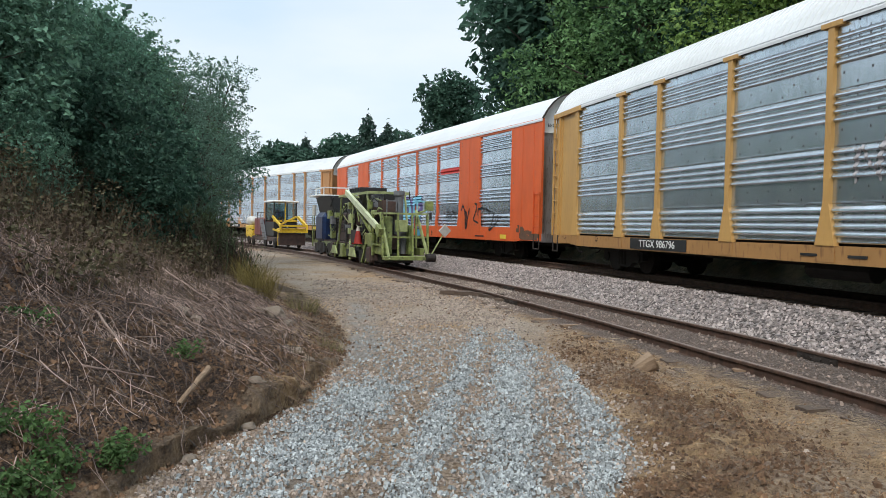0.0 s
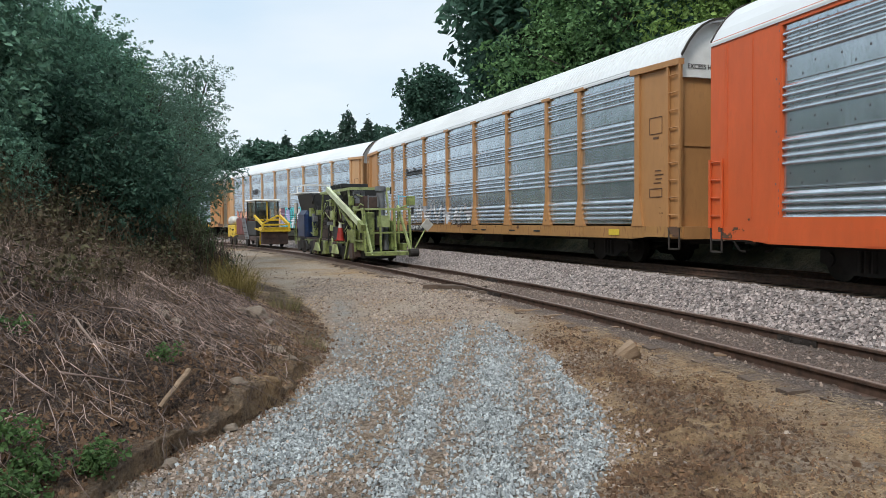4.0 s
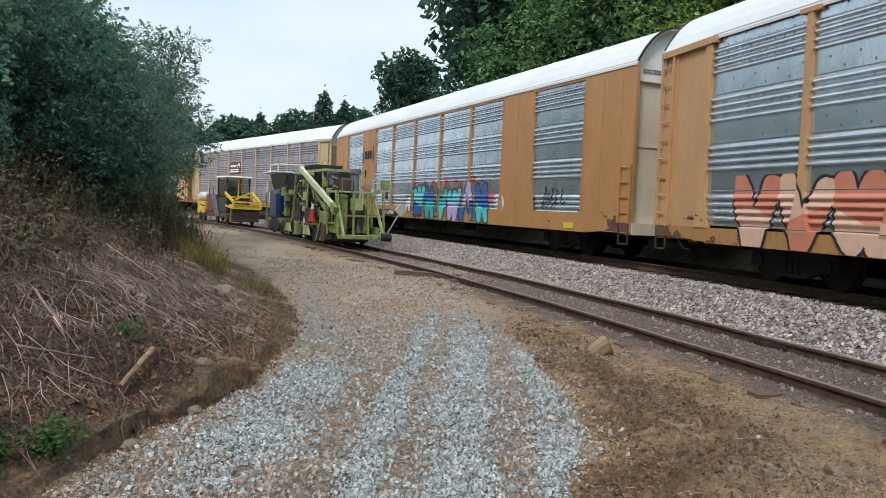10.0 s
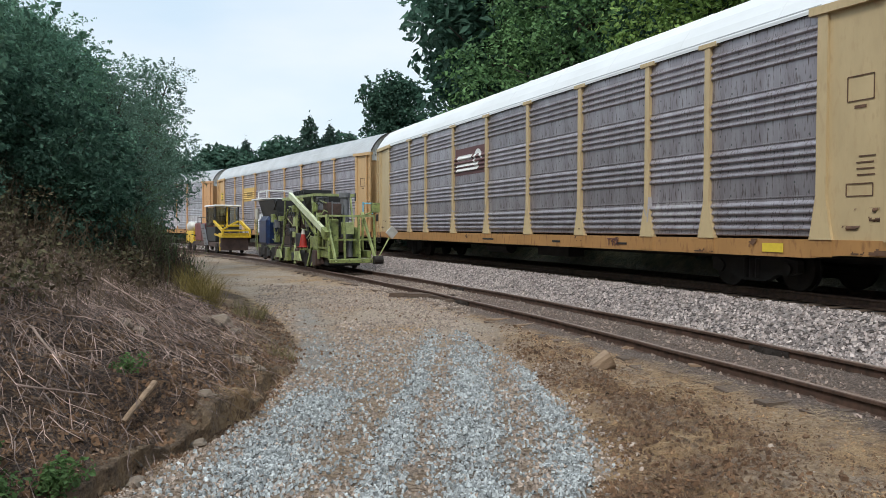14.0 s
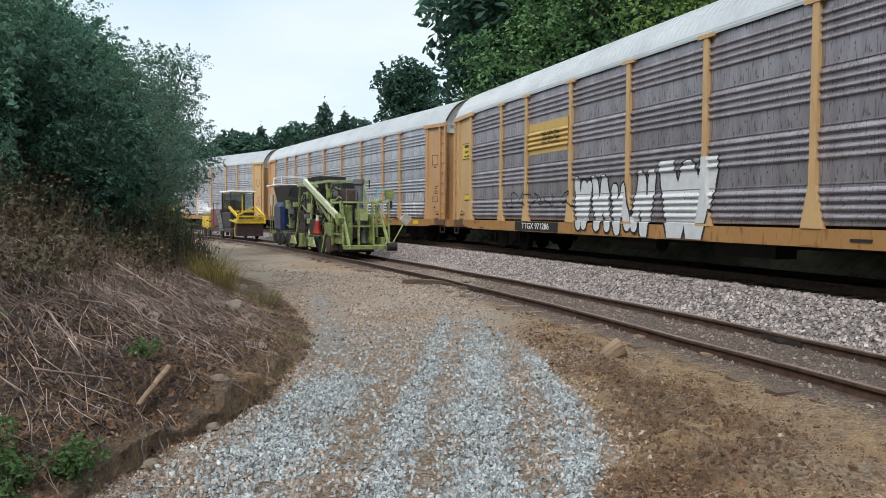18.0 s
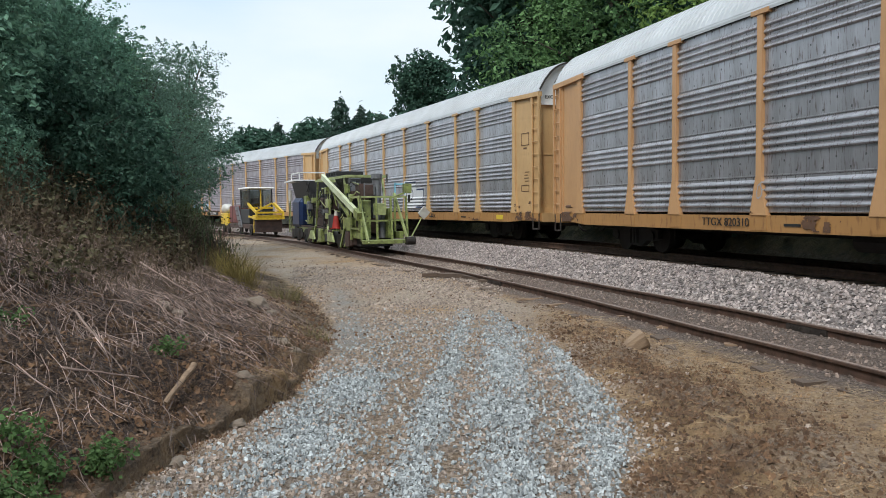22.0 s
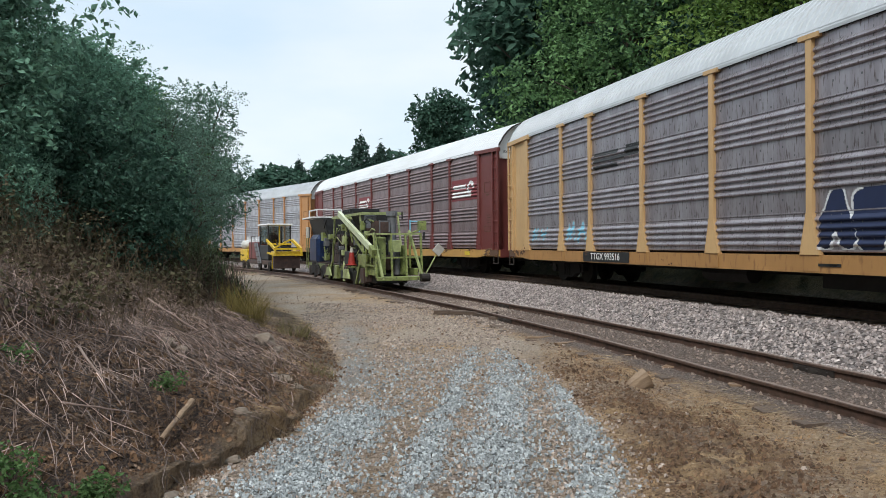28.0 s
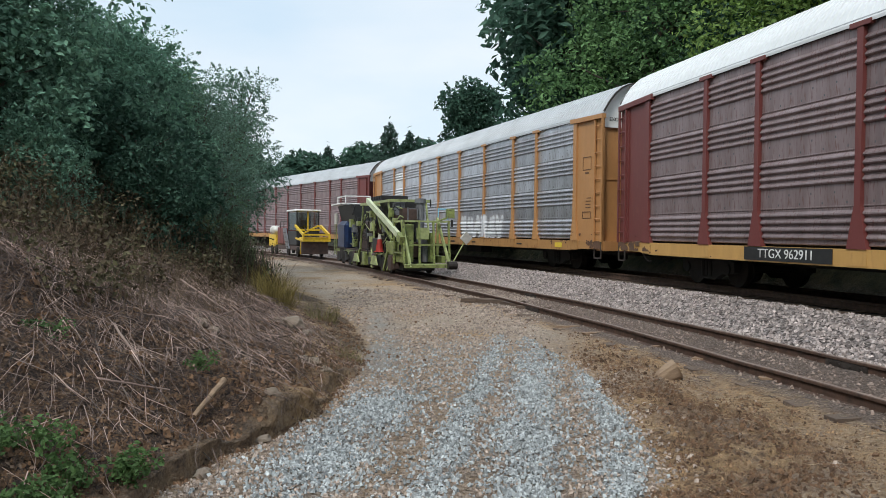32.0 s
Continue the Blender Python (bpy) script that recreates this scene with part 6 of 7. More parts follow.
def leaf_cloud(rg, centres, radii, count, size, flat=0.55, sprig=0.0):
    """Leaves spread over the skins of many clumps: verts and faces."""
    centres, radii = np.asarray(centres), np.asarray(radii)
    vol = radii.prod(1) ** (2 / 3)
    pick = rg.choice(len(centres), count, p=vol / vol.sum())
    d = rg.normal(size=(count, 3))
    d /= np.linalg.norm(d, axis=1)[:, None]
    r = 0.70 + 0.36 * rg.random(count) ** 0.7
    r *= 1 + 0.22 * np.sin(d[:, 0] * 5 + pick) * np.cos(d[:, 2] * 4 + pick * 1.7)
    c = centres[pick] + d * radii[pick] * r[:, None]
    nrm = d * 0.6 + rg.normal(size=(count, 3)) * 0.75 + np.array([0, 0, 0.75])
    nrm /= np.linalg.norm(nrm, axis=1)[:, None]
    a = np.cross(nrm, rg.normal(size=(count, 3)))
    a /= np.linalg.norm(a, axis=1)[:, None] + 1e-9
    b = np.cross(nrm, a)
    s = size * (0.6 + 0.8 * rg.random(count))[:, None]
    if sprig:
        # part of the leaves sit in sprays that reach out past the clumps
        k = int(count * sprig)
        per = 26
        m = max(1, k // per)
        home = rg.choice(len(centres), m, p=vol / vol.sum())
        out = rg.normal(size=(m, 3)) + np.array([0, 0, 0.55])
        out /= np.linalg.norm(out, axis=1)[:, None]
        start = centres[home] + out * radii[home] * 0.8
        reach = radii[home].mean(1) * rg.uniform(0.35, 0.95, m)
        i = np.repeat(np.arange(m), per)[:k]
        t = rg.random(len(i))
        p = start[i] + out[i] * (reach[i] * t)[:, None]
        p[:, 2] -= 0.35 * reach[i] * t * t
        p += rg.normal(size=p.shape) * (0.10 * reach[i] * (1.15 - t))[:, None]
        c[:len(i)] = p
    v = np.stack([c - a * s, c - b * s * flat + nrm * s * 0.15, c + a * s, c + b * s * flat + nrm * s * 0.15], 1).reshape(-1, 3)
    return v, np.arange(4 * count).reshape(-1, 4)


def tube(pts, radii, n=7):
    v, f = [], []
    for i, (p, r) in enumerate(zip(pts, radii)):
        p = Vector(p)
        q = (Vector(pts[min(i + 1, len(pts) - 1)]) - Vector(pts[max(i - 1, 0)])).to_track_quat("Z", "Y")
        for k in range(n):
            v.append(tuple(p + q @ Vector((r * _m.cos(6.2832 * k / n), r * _m.sin(6.2832 * k / n), 0))))
        if i:
            for k in range(n):
                f.append(((i - 1) * n + k, (i - 1) * n + (k + 1) % n, i * n + (k + 1) % n, i * n + k))
    return v, f


def broadleaf(seed, height, spread, base, leaves, size, clumps=26, lean=(0, 0), sprig=0.0):
    """Meshes of a trunk with limbs, and of a crown in clumps at the limbs' ends."""
    rg = np.random.default_rng(seed)
    tv, tf = [], []

    def add(p, r, n=7):
        v, f = tube(p, r, n)
        k = len(tv)
        tv.extend(v)
        tf.extend([tuple(i + k for i in q) for q in f])
    th = height * 0.62
    trunk = [(lean[0] * t * t + 0.12 * _m.sin(t * 5 + seed), lean[1] * t * t, -0.4 + (th + 0.4) * t) for t in (0, 0.25, 0.5, 0.75, 1)]
    r0 = height * 0.018 + 0.03
    add(trunk, [r0 * 1.25, r0, r0 * 0.8, r0 * 0.55, r0 * 0.25], 9)
    cs, rs = [], []
    for i in range(clumps):
        t = i / clumps
        ang = 2.4 * i + rg.uniform(-0.4, 0.4)
        hz = base + (height - base) * (t ** 0.85) * rg.uniform(0.92, 1.02)
        rel = (hz - base) / (height - base)
        rad = spread * (0.95 - 0.75 * abs(rel - 0.38) ** 1.3 * 1.6) * rg.uniform(0.45, 0.95)
        rad = max(rad, 0.12 * spread)
        c = (trunk[3][0] * rel + rad * _m.cos(ang), trunk[3][1] * rel + rad * _m.sin(ang), hz)
        rr = spread * rg.uniform(0.20, 0.36)
        cs.append(c)
        rs.append((rr * 1.15, rr * 1.15, rr * rg.uniform(0.55, 0.85)))
        if i % 2 == 0:
            z0 = min(th * 0.95, max(base * 0.55, hz - rad * 0.8))
            tt = (z0 + 0.4) / (th + 0.4)
            p0 = (lean[0] * tt * tt, lean[1] * tt * tt, z0)
            mid = tuple((a + b) / 2 + (0, 0, 0.06 * height)[k] for k, (a, b) in enumerate(zip(p0, c)))
            add([p0, mid, c], [r0 * 0.4, r0 * 0.25, r0 * 0.06], 5)
    v, f = leaf_cloud(rg, cs, rs, leaves, size, 0.55, sprig)
    return raw("trunk", tv, tf, True), raw("crown", v, f)


def cedar(seed, height, spread, leaves, size):
    rg = np.random.default_rng(seed)
    tv, tf = tube([(0, 0, -0.3), (0, 0, height * 0.5), (0, 0, height)], [height * 0.015, height * 0.01, 0.01])
    cs, rs = [], []
    n = 62
    for i in range(n):
        t = i / n
        z = height * (0.06 + 0.92 * t)
        rad = spread * (1 - t) ** 0.8 * rg.uniform(0.55, 1.05)
        ang = 2.4 * i
        cs.append((rad * 0.6 * _m.cos(ang), rad * 0.6 * _m.sin(ang), z - 0.12 * rad))
        rs.append((rad * 0.45 + 0.12, rad * 0.45 + 0.12, height * 0.035))
    cs.append((0, 0, height * 0.98))
    rs.append((0.12, 0.12, height * 0.05))
    v, f = leaf_cloud(rg, cs, rs, leaves, size, 0.3)
    return raw("trunk", tv, tf, True), raw("crown", v, f)


def plant(name, shapes, leaf, x, y, label, category="tree", group="", turn=0.0, scale=1.0, sink=0.0):
    z = float(ground_z([x], [y])[0]) - sink
    t = thing(name, label, category, group, m=pose(x, y, z, 0, 0, turn) @ Matrix.Diagonal((scale, scale, scale, 1)))
    put("trunk", shapes[0], M["bark"], t)
    put("crown", shapes[1], leaf, t)
    return t


big_a = broadleaf(11, 21, 7.2, 9.5, 48000, 0.128, 64, sprig=0.30)
big_b = broadleaf(12, 19, 6.8, 4.0, 48000, 0.125, 64, sprig=0.30)
big_c = broadleaf(11, 21, 7.2, 9.5, 11000, 0.32, 60)
round_n = broadleaf(19, 16.2, 4.5, 3.0, 30000, 0.17, 46, sprig=0.25)
round_t = broadleaf(13, 15, 5.6, 3.0, 4600, 0.50, 40)
edge_a = broadleaf(14, 9.0, 4.2, 1.0, 46000, 0.071, 60, sprig=0.5)
edge_b = broadleaf(15, 7.0, 3.4, 0.6, 40000, 0.064, 54, sprig=0.5)
thin_t = broadleaf(16, 7.8, 2.4, 2.0, 21000, 0.050, 52, lean=(0.5, 0), sprig=0.5)
bush_s = broadleaf(17, 3.4, 1.9, 0.3, 9000, 0.061, 28, sprig=0.4)
bush_far = broadleaf(27, 3.4, 1.9, 0.3, 1500, 0.16, 22)
ced = cedar(18, 13, 5.6, 9000, 0.33)

# the wood behind the train
W_ = "trees behind the train"
for x, y, shp, lf, sc, tr in ((2.9, 52, big_c, "leafdark", 1.0, 20), (7.5, 44, big_b, "leaf", 1.05, 80), (5.5, 60, big_c, "leafdark", 1.05, 200), (12.5, 40, big_a, "leafdark", 1.0, 130), (13.5, 33, big_b, "leafbright", 0.95, 10), (18.5, 31, big_a, "leafdark", 0.95, 260), (19.0, 23, big_b, "leaf", 0.95, 310), (24.5, 22, big_c, "leafdark", 0.95, 60), (23.5, 12, big_c, "leafdark", 0.9, 160), (30, 12, big_c, "leaf", 0.9, 110), (26, 2, big_c, "leaf", 0.9, 40), (12, 55, big_c, "leafdark", 1.0, 100)):
    plant("broadleaf_tree", shp, M[lf], x, y, {"leafdark": "tall dark green broadleaf tree at the wood's edge", "leaf": "tall green broadleaf tree at the wood's edge", "leafbright": "tall yellow-green broadleaf tree at the wood's edge"}[lf], group=W_, turn=tr, scale=sc)
plant("broadleaf_tree", round_n, M["leafdark"], -6.0, 76, "rounded dark blue-green tree beyond the train", group=W_)
for x, y, sc, tr, lf in ((-1.0, 72, 0.78, 90, "leaf"), (-9.5, 88, 0.6, 40, "leafblue"), (1, 66, 0.75, 150, "leaf"), (-13.5, 84, 0.42, 150, "leaf")):
    plant("broadleaf_tree", round_t, M[lf], x, y, "rounded green tree beyond the train", group=W_, turn=tr, scale=sc)
for x, y, sc, tr in ((-16.6, 90, 1.12, 0), (-14.6, 92, 1.06, 70), (-12.6, 94, 0.98, 250), (-19.0, 93, 0.85, 140), (-21.5, 95, 0.72, 20), (-26.6, 100, 1.0, 210), (-29.5, 104, 0.85, 280), (-24.0, 98, 0.78, 30), (-33, 108, 0.8, 330), (-37.5, 112, 0.72, 100), (-31.2, 106, 0.7, 190)):
    plant("cedar_tree", ced, M["needle"], x, y, "dark pointed cedar beyond the train", group=W_, turn=tr, scale=sc)
for i in range(16):
    a_ = radians(5.2 + i * 1.05)
    d_ = 99 + (i % 3) * 4
    plant("broadleaf_tree", round_t, M["leafdark"], -d_ * _m.sin(a_), d_ * _m.cos(a_), "far green tree beside the line", group=W_, turn=i * 47, scale=0.70 + 0.06 * (i % 4) - 0.008 * i)
# bushes added beyond the line, so that the gap under the cars looks dark
for i in range(30):
    x, y, _ = on(MAIN, -4 + i * 2.4, 4.6 + 0.8 * (i % 3))
    plant("bush", bush_far, M["needle"], x, y, "dark bush added behind the main line to darken the gap under the cars", "bush", "bushes behind the train", i * 77, 1.0 + 0.15 * (i % 4), 0.1)

# unseen trees added behind the viewer, for the car sides to reflect
for x, y, sc in ((-17, 3, 0.9), (-19, -6, 1.0), (-14, -15, 0.95), (-5, -21, 1.0), (5, -25, 1.0), (-26, 10, 1.0), (15, -27, 1.0), (24, -22, 1.1), (-12, -4, 0.6)):
    plant("broadleaf_tree", round_t, M["leaf"], x, y, "unseen green broadleaf tree added on the road's near side for reflections", group="trees behind the road", turn=x * 31, scale=sc)

# the thicket on the bank
B_ = "trees on the bank"
for x, y, shp, lf, sc, tr in ((-11.8, 12.5, edge_a, "leafblue", 1.08, 0), (-9.5, 13.3, edge_b, "leafblue", 0.70, 50), (-9.1, 16.6, edge_b, "leafblue", 0.62, 100), (-10.8, 19.7, edge_b, "leafblue", 0.68, 150), (-13.6, 22.7, edge_a, "leafblue", 0.70, 260), (-12.9, 25.7, edge_b, "leaf", 0.80, 300), (-10.3, 9.8, edge_b, "leaf", 0.75, 20), (-15.5, 28, edge_a, "leafblue", 0.85, 80), (-18.5, 36, edge_a, "leafblue", 0.8, 140), (-14.0, 8.0, edge_a, "leaf", 1.0, 70)):
    plant("bank_tree", shp, M[lf], x, y, {"leaf": "leafy green tree on the brushy bank", "leafblue": "dense dark green tree on the brushy bank", "leafbright": "yellow-green leafy sapling on the bank"}[lf], group=B_, turn=tr, scale=sc, sink=0.15)
for x, y, sc in ((-12.3, 31.0, 0.98), (-14.0, 35.0, 0.85), (-17.5, 41, 0.9), (-9.3, 20.6, 0.60), (-10.3, 24.8, 0.66)):
    plant("thin_tree", thin_t, M["leafpale"], x, y, "thin grey-green tree with feathery crown", group=B_, turn=(x * 40) % 50 - 25, scale=sc)
# the front bushes take the dark leaf colour to stand for shade below the trees
for x, y, sc, lf in ((-7.0, 13.6, 0.85, "leafdark"), (-8.8, 11.6, 1.0, "leafblue"), (-8.1, 15.5, 0.8, "leafdark"), (-8.9, 17.5, 0.90, "leafdark"), (-9.4, 9.6, 0.9, "leaf"), (-11.1, 22.9, 0.9, "leafblue"), (-12.4, 26.8, 0.8, "leaf"), (-13.0, 30.0, 0.75, "leaf"), (-12.6, 29.4, 0.85, "leafblue"), (-10.6, 8.2, 0.85, "leaf"), (-7.2, 10.9, 0.50, "leafblue"), (-8.4, 9.2, 0.55, "leaf"), (-6.6, 12.9, 0.55, "leafdark"), (-9.6, 7.6, 0.6, "leafblue")):
    plant("bush", bush_s, M[lf], x, y, "dense green bush on the bank", "bush", "bushes on the bank", x * 77, sc, 0.2)


# --- loose cover: one mesh of each kind ---
def strands(name, rg, x, y, z, direc, length, width, material, label, category, bend=0.25, sides=3):
    """Thin tapering stalks, each of two joints."""
    n = len(x)
    p0 = np.stack([x, y, z], 1)
    d = direc / np.linalg.norm(direc, axis=1)[:, None]
    side = np.cross(d, rg.normal(size=(n, 3)))
    side /= np.linalg.norm(side, axis=1)[:, None] + 1e-9
    up = np.cross(side, d)
    p1 = p0 + d * length[:, None] * 0.5 + side * (length * bend * 0.3)[:, None]
    p2 = p0 + d * length[:, None] + up * (length * bend * 0.5)[:, None]
    v = []
    for p, w in ((p0, 1.0), (p1, 0.8), (p2, 0.35)):
        for k in range(3):
            a = 2.0944 * k
            v.append(p + (side * _m.cos(a) + up * _m.sin(a)) * (width * w)[:, None])
    v = np.stack(v, 1).reshape(-1, 3)
    f = []
    for r in (0, 3):
        for k in range(3):
            f.append((r + k, r + (k + 1) % 3, r + 3 + (k + 1) % 3, r + 3 + k))
    f = (np.array(f)[None] + 9 * np.arange(n)[:, None, None]).reshape(-1, 4)
    return tagged(put(name, raw(name, v, f), material), label, category, kind="stuff")


rg = np.random.default_rng(3)


def on_bank(n, d0, d1, y0, y1):
    y = rg.uniform(y0, y1, n)
    d = rg.uniform(d0, d1, n)
    x = np.interp(y, EDGE_Y, EDGE_X) - d
    return x, y, ground_z(x, y)


# fallen dead stalks lying down the slope
x, y, z = on_bank(26000, 0.15, 6.0, 3.4, 17)
off_ = np.interp(y, EDGE_Y, EDGE_X) - x
k = rg.random(len(x)) < np.clip(0.14 + off_ / 2.2, 0, 1) * np.interp(y, [3.4, 6.5, 8], [0.35, 0.7, 1]) * (off_ > np.interp(y, [8, 11, 14, 17], [0, 0.5, 1.2, 1.9]))
x, y, z = x[k], y[k], z[k]
ang = rg.normal(-0.98, 0.36, len(x)) + np.where(rg.random(len(x)) < 0.25, rg.normal(0, 1.2, len(x)), 0)
direc = np.stack([np.cos(ang), np.sin(ang), -0.36 + rg.normal(0, 0.10, len(x))], 1)
strands("dead_stalks", rg, x, y, z + rg.uniform(0.01, 0.13, len(x)), direc, 0.12 + 0.85 * rg.random(len(x)) ** 1.6, 0.0016 + 0.0045 * rg.random(len(x)) ** 2, M["deadstick"], "tangle of dry grey-brown stalks lying on the bank", "dead stalks", 0.14)
x, y, z = on_bank(4200, 1.8, 6.5, 7.5, 20)
ang = rg.uniform(0, 6.28, len(x))
direc = np.stack([np.cos(ang) * 0.35, np.sin(ang) * 0.35, np.ones(len(x))], 1)
strands("dry_weeds", rg, x, y, z, direc, rg.uniform(0.3, 1.15, len(x)) * np.clip((np.interp(y, EDGE_Y, EDGE_X) - x) / 4.2, 0.15, 1.1), rg.uniform(0.002, 0.005, len(x)), M["dryweed"], "standing dry brown weeds under the trees", "weeds", 0.5)
x, y, z = on_bank(170, 2.3, 6.2, 7.5, 21)
tall_ = rg.uniform(0.25, 0.95, len(x)) * np.clip((np.interp(y, EDGE_Y, EDGE_X) - x) / 4.0, 0.4, 1.2)
v, f = leaf_cloud(rg, np.stack([x, y, z + tall_ * 0.5], 1), np.stack([0.22 + 0.25 * tall_, 0.22 + 0.25 * tall_, tall_ * 0.5], 1), 26000, 0.036)
M["under"] = mat("undergrowth_leaves", (0.10, 0.098, 0.05), 0.8, 0, dark=(0.075, 0.05, 0.033), scale=0.9, amount=0.35, island=0.55, transl=0.2)
tagged(put("undergrowth", raw("undergrowth", v, f), M["under"]), "olive and brown undergrowth along the bank", "undergrowth", kind="stuff")
# a belt of brush below the trees, its colours darkened to stand for shade
M["brush"] = mat("shade_toned_brush_stems", (0.105, 0.066, 0.050), 0.95, 0, dark=(0.035, 0.022, 0.018), scale=0.8, amount=0.6, island=0.5)
M["brushleaf"] = mat("shade_toned_brush_leaves", (0.075, 0.10, 0.045), 0.85, 0, dark=(0.05, 0.04, 0.025), scale=0.7, amount=0.4, island=0.5, transl=0.2)
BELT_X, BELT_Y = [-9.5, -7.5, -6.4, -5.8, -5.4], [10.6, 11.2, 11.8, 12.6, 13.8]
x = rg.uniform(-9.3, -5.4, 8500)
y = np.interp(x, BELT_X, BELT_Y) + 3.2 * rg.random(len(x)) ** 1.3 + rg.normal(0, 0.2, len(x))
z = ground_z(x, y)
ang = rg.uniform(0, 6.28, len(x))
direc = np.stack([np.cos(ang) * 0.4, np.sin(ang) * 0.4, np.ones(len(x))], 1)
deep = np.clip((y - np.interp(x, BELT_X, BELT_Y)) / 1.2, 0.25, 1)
strands("brush", rg, x, y, z, direc, rg.uniform(0.35, 1.15, len(x)) * deep, rg.uniform(0.002, 0.005, len(x)), M["brush"], "tangled brush under the trees on the bank, darkened as in shade", "brush", 0.5)
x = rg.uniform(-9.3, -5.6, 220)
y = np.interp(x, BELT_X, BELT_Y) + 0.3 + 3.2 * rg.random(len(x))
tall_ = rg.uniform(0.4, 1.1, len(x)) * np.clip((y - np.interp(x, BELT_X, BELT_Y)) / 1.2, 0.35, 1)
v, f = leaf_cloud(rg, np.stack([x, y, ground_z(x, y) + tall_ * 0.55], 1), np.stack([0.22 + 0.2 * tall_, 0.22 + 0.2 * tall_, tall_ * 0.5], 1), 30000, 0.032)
tagged(put("brush_leaves", raw("brush_leaves", v, f), M["brushleaf"]), "dull green and brown leaves in the brush, darkened as in shade", "brush", kind="stuff")
# upright dark green weeds beside the road
M["tallgreen"] = mat("dark_green_weed", (0.13, 0.18, 0.085), 0.85, 0, dark=(0.06, 0.085, 0.045), scale=1.5, amount=0.6, island=0.45, transl=0.25)
x, y = rg.normal(-6.15, 0.30, 900), rg.normal(15.4, 0.7, 900)
ang = rg.uniform(0, 6.28, len(x))
strands("green_weeds", rg, x, y, ground_z(x, y), np.stack([np.cos(ang) * 0.18, np.sin(ang) * 0.18, np.ones(len(x))], 1), rg.uniform(0.5, 1.25, len(x)), rg.uniform(0.006, 0.013, len(x)), M["tallgreen"], "upright dark green weeds at the road's edge", "weeds", 0.3)
# tall weeds at the road's far edge
y = rg.uniform(13.5, 18.5, 1100)
x = np.interp(y, EDGE_Y, EDGE_X) - np.abs(rg.normal(0, 0.7, len(y))) - 2.4
z = ground_z(x, y)
ang = rg.uniform(0, 6.28, len(x))
direc = np.stack([np.cos(ang) * 0.25, np.sin(ang) * 0.25, np.ones(len(x))], 1)
strands("tall_weeds", rg, x, y, z, direc, rg.uniform(0.3, 1.0, len(x)), rg.uniform(0.003, 0.006, len(x)), M["dryweed"], "tall brown-green weeds at the road's edge", "weeds", 0.4)


def tuft(name, cx, cy, n, rad, tall, leafsize, material, label, category="weeds"):
    """A low leafy plant: leaves heaped round a spot."""
    z0 = float(ground_z([cx], [cy])[0])
    c = [(cx + rg.normal(0, rad * 0.5), cy + rg.normal(0, rad * 0.5), z0 + tall * rg.uniform(0.15, 0.7)) for _ in range(9)]
    r = [(rad * 0.45, rad * 0.45, tall * 0.35)] * 9
    v, f = leaf_cloud(rg, c, r, n, leafsize)
    return tagged(put(name, raw(name, v, f), material), label, category, kind="stuff")


M["weed"] = leaf_mat("weed_leaves", (0.10, 0.175, 0.06), (0.05, 0.095, 0.035))
for cx_, cy_, n_, r_, t_ in ((-2.62, 5.0, 500, 0.16, 0.24), (-2.85, 4.37, 700, 0.26, 0.20), (-2.82, 4.73, 600, 0.24, 0.26), (-3.19, 4.72, 700, 0.28, 0.22), (-2.95, 3.9, 800, 0.30, 0.24), (-3.45, 4.2, 800, 0.32, 0.26), (-3.6, 4.9, 400, 0.28, 0.18)):
    tuft("weed_clump", cx_, cy_, n_, r_, t_, 0.021, M["weed"], "bright green weeds at the foot of the bank")
tuft("weed_clump", -2.95, 6.9, 380, 0.12, 0.20, 0.018, M["weed"], "small green weed among dead stalks")
tuft("weed_clump", -4.3, 6.6, 300, 0.2, 0.18, 0.018, M["weed"], "small green weed among dead stalks")


def wisps(cx, cy, n, rad, tall, material, label):
    """A loose clump of upright stalks."""
    a = rg.uniform(0, 6.283, n)
    r = rad * np.sqrt(rg.random(n))
    x, y = cx + r * np.cos(a), cy + r * np.sin(a)
    d = np.stack([np.cos(a) * 0.35 + rg.normal(0, 0.12, n), np.sin(a) * 0.35 + rg.normal(0, 0.12, n), np.ones(n)], 1)
    strands("weed_clump", rg, x, y, ground_z(x, y) - 0.01, d, tall * rg.uniform(0.35, 1.0, n), rg.uniform(0.002, 0.006, n), material, label, "weeds", 0.5)


M["olive"] = mat("olive_weed", (0.25, 0.22, 0.10), 0.9, 0, dark=(0.13, 0.11, 0.055), scale=2, amount=0.7, island=0.4, transl=0.2)
wisps(-4.60, 14.05, 330, 0.24, 0.75, M["goldweed"], "yellowing goldenrod clump by the road")
wisps(-5.00, 14.55, 200, 0.22, 0.8, M["goldweed"], "yellowing goldenrod clump by the road")
wisps(-3.7, 13.9, 130, 0.26, 0.40, M["olive"], "low olive weed clump by the road")
wisps(-4.9, 14.2, 70, 0.30, 0.25, M["olive"], "low olive weed clump by the road")
wisps(-2.45, 10.55, 50, 0.22, 0.28, M["olive"], "low olive weed clump by the road")
wisps(-2.85, 9.9, 70, 0.30, 0.22, M["dryweed"], "dry grass clump at the road's edge")
wisps(-2.40, 9.0, 50, 0.24, 0.20, M["dryweed"], "dry grass clump at the road's edge")
wisps(-6.7, 17.5, 260, 0.6, 0.5, M["olive"], "low olive weeds by the road")


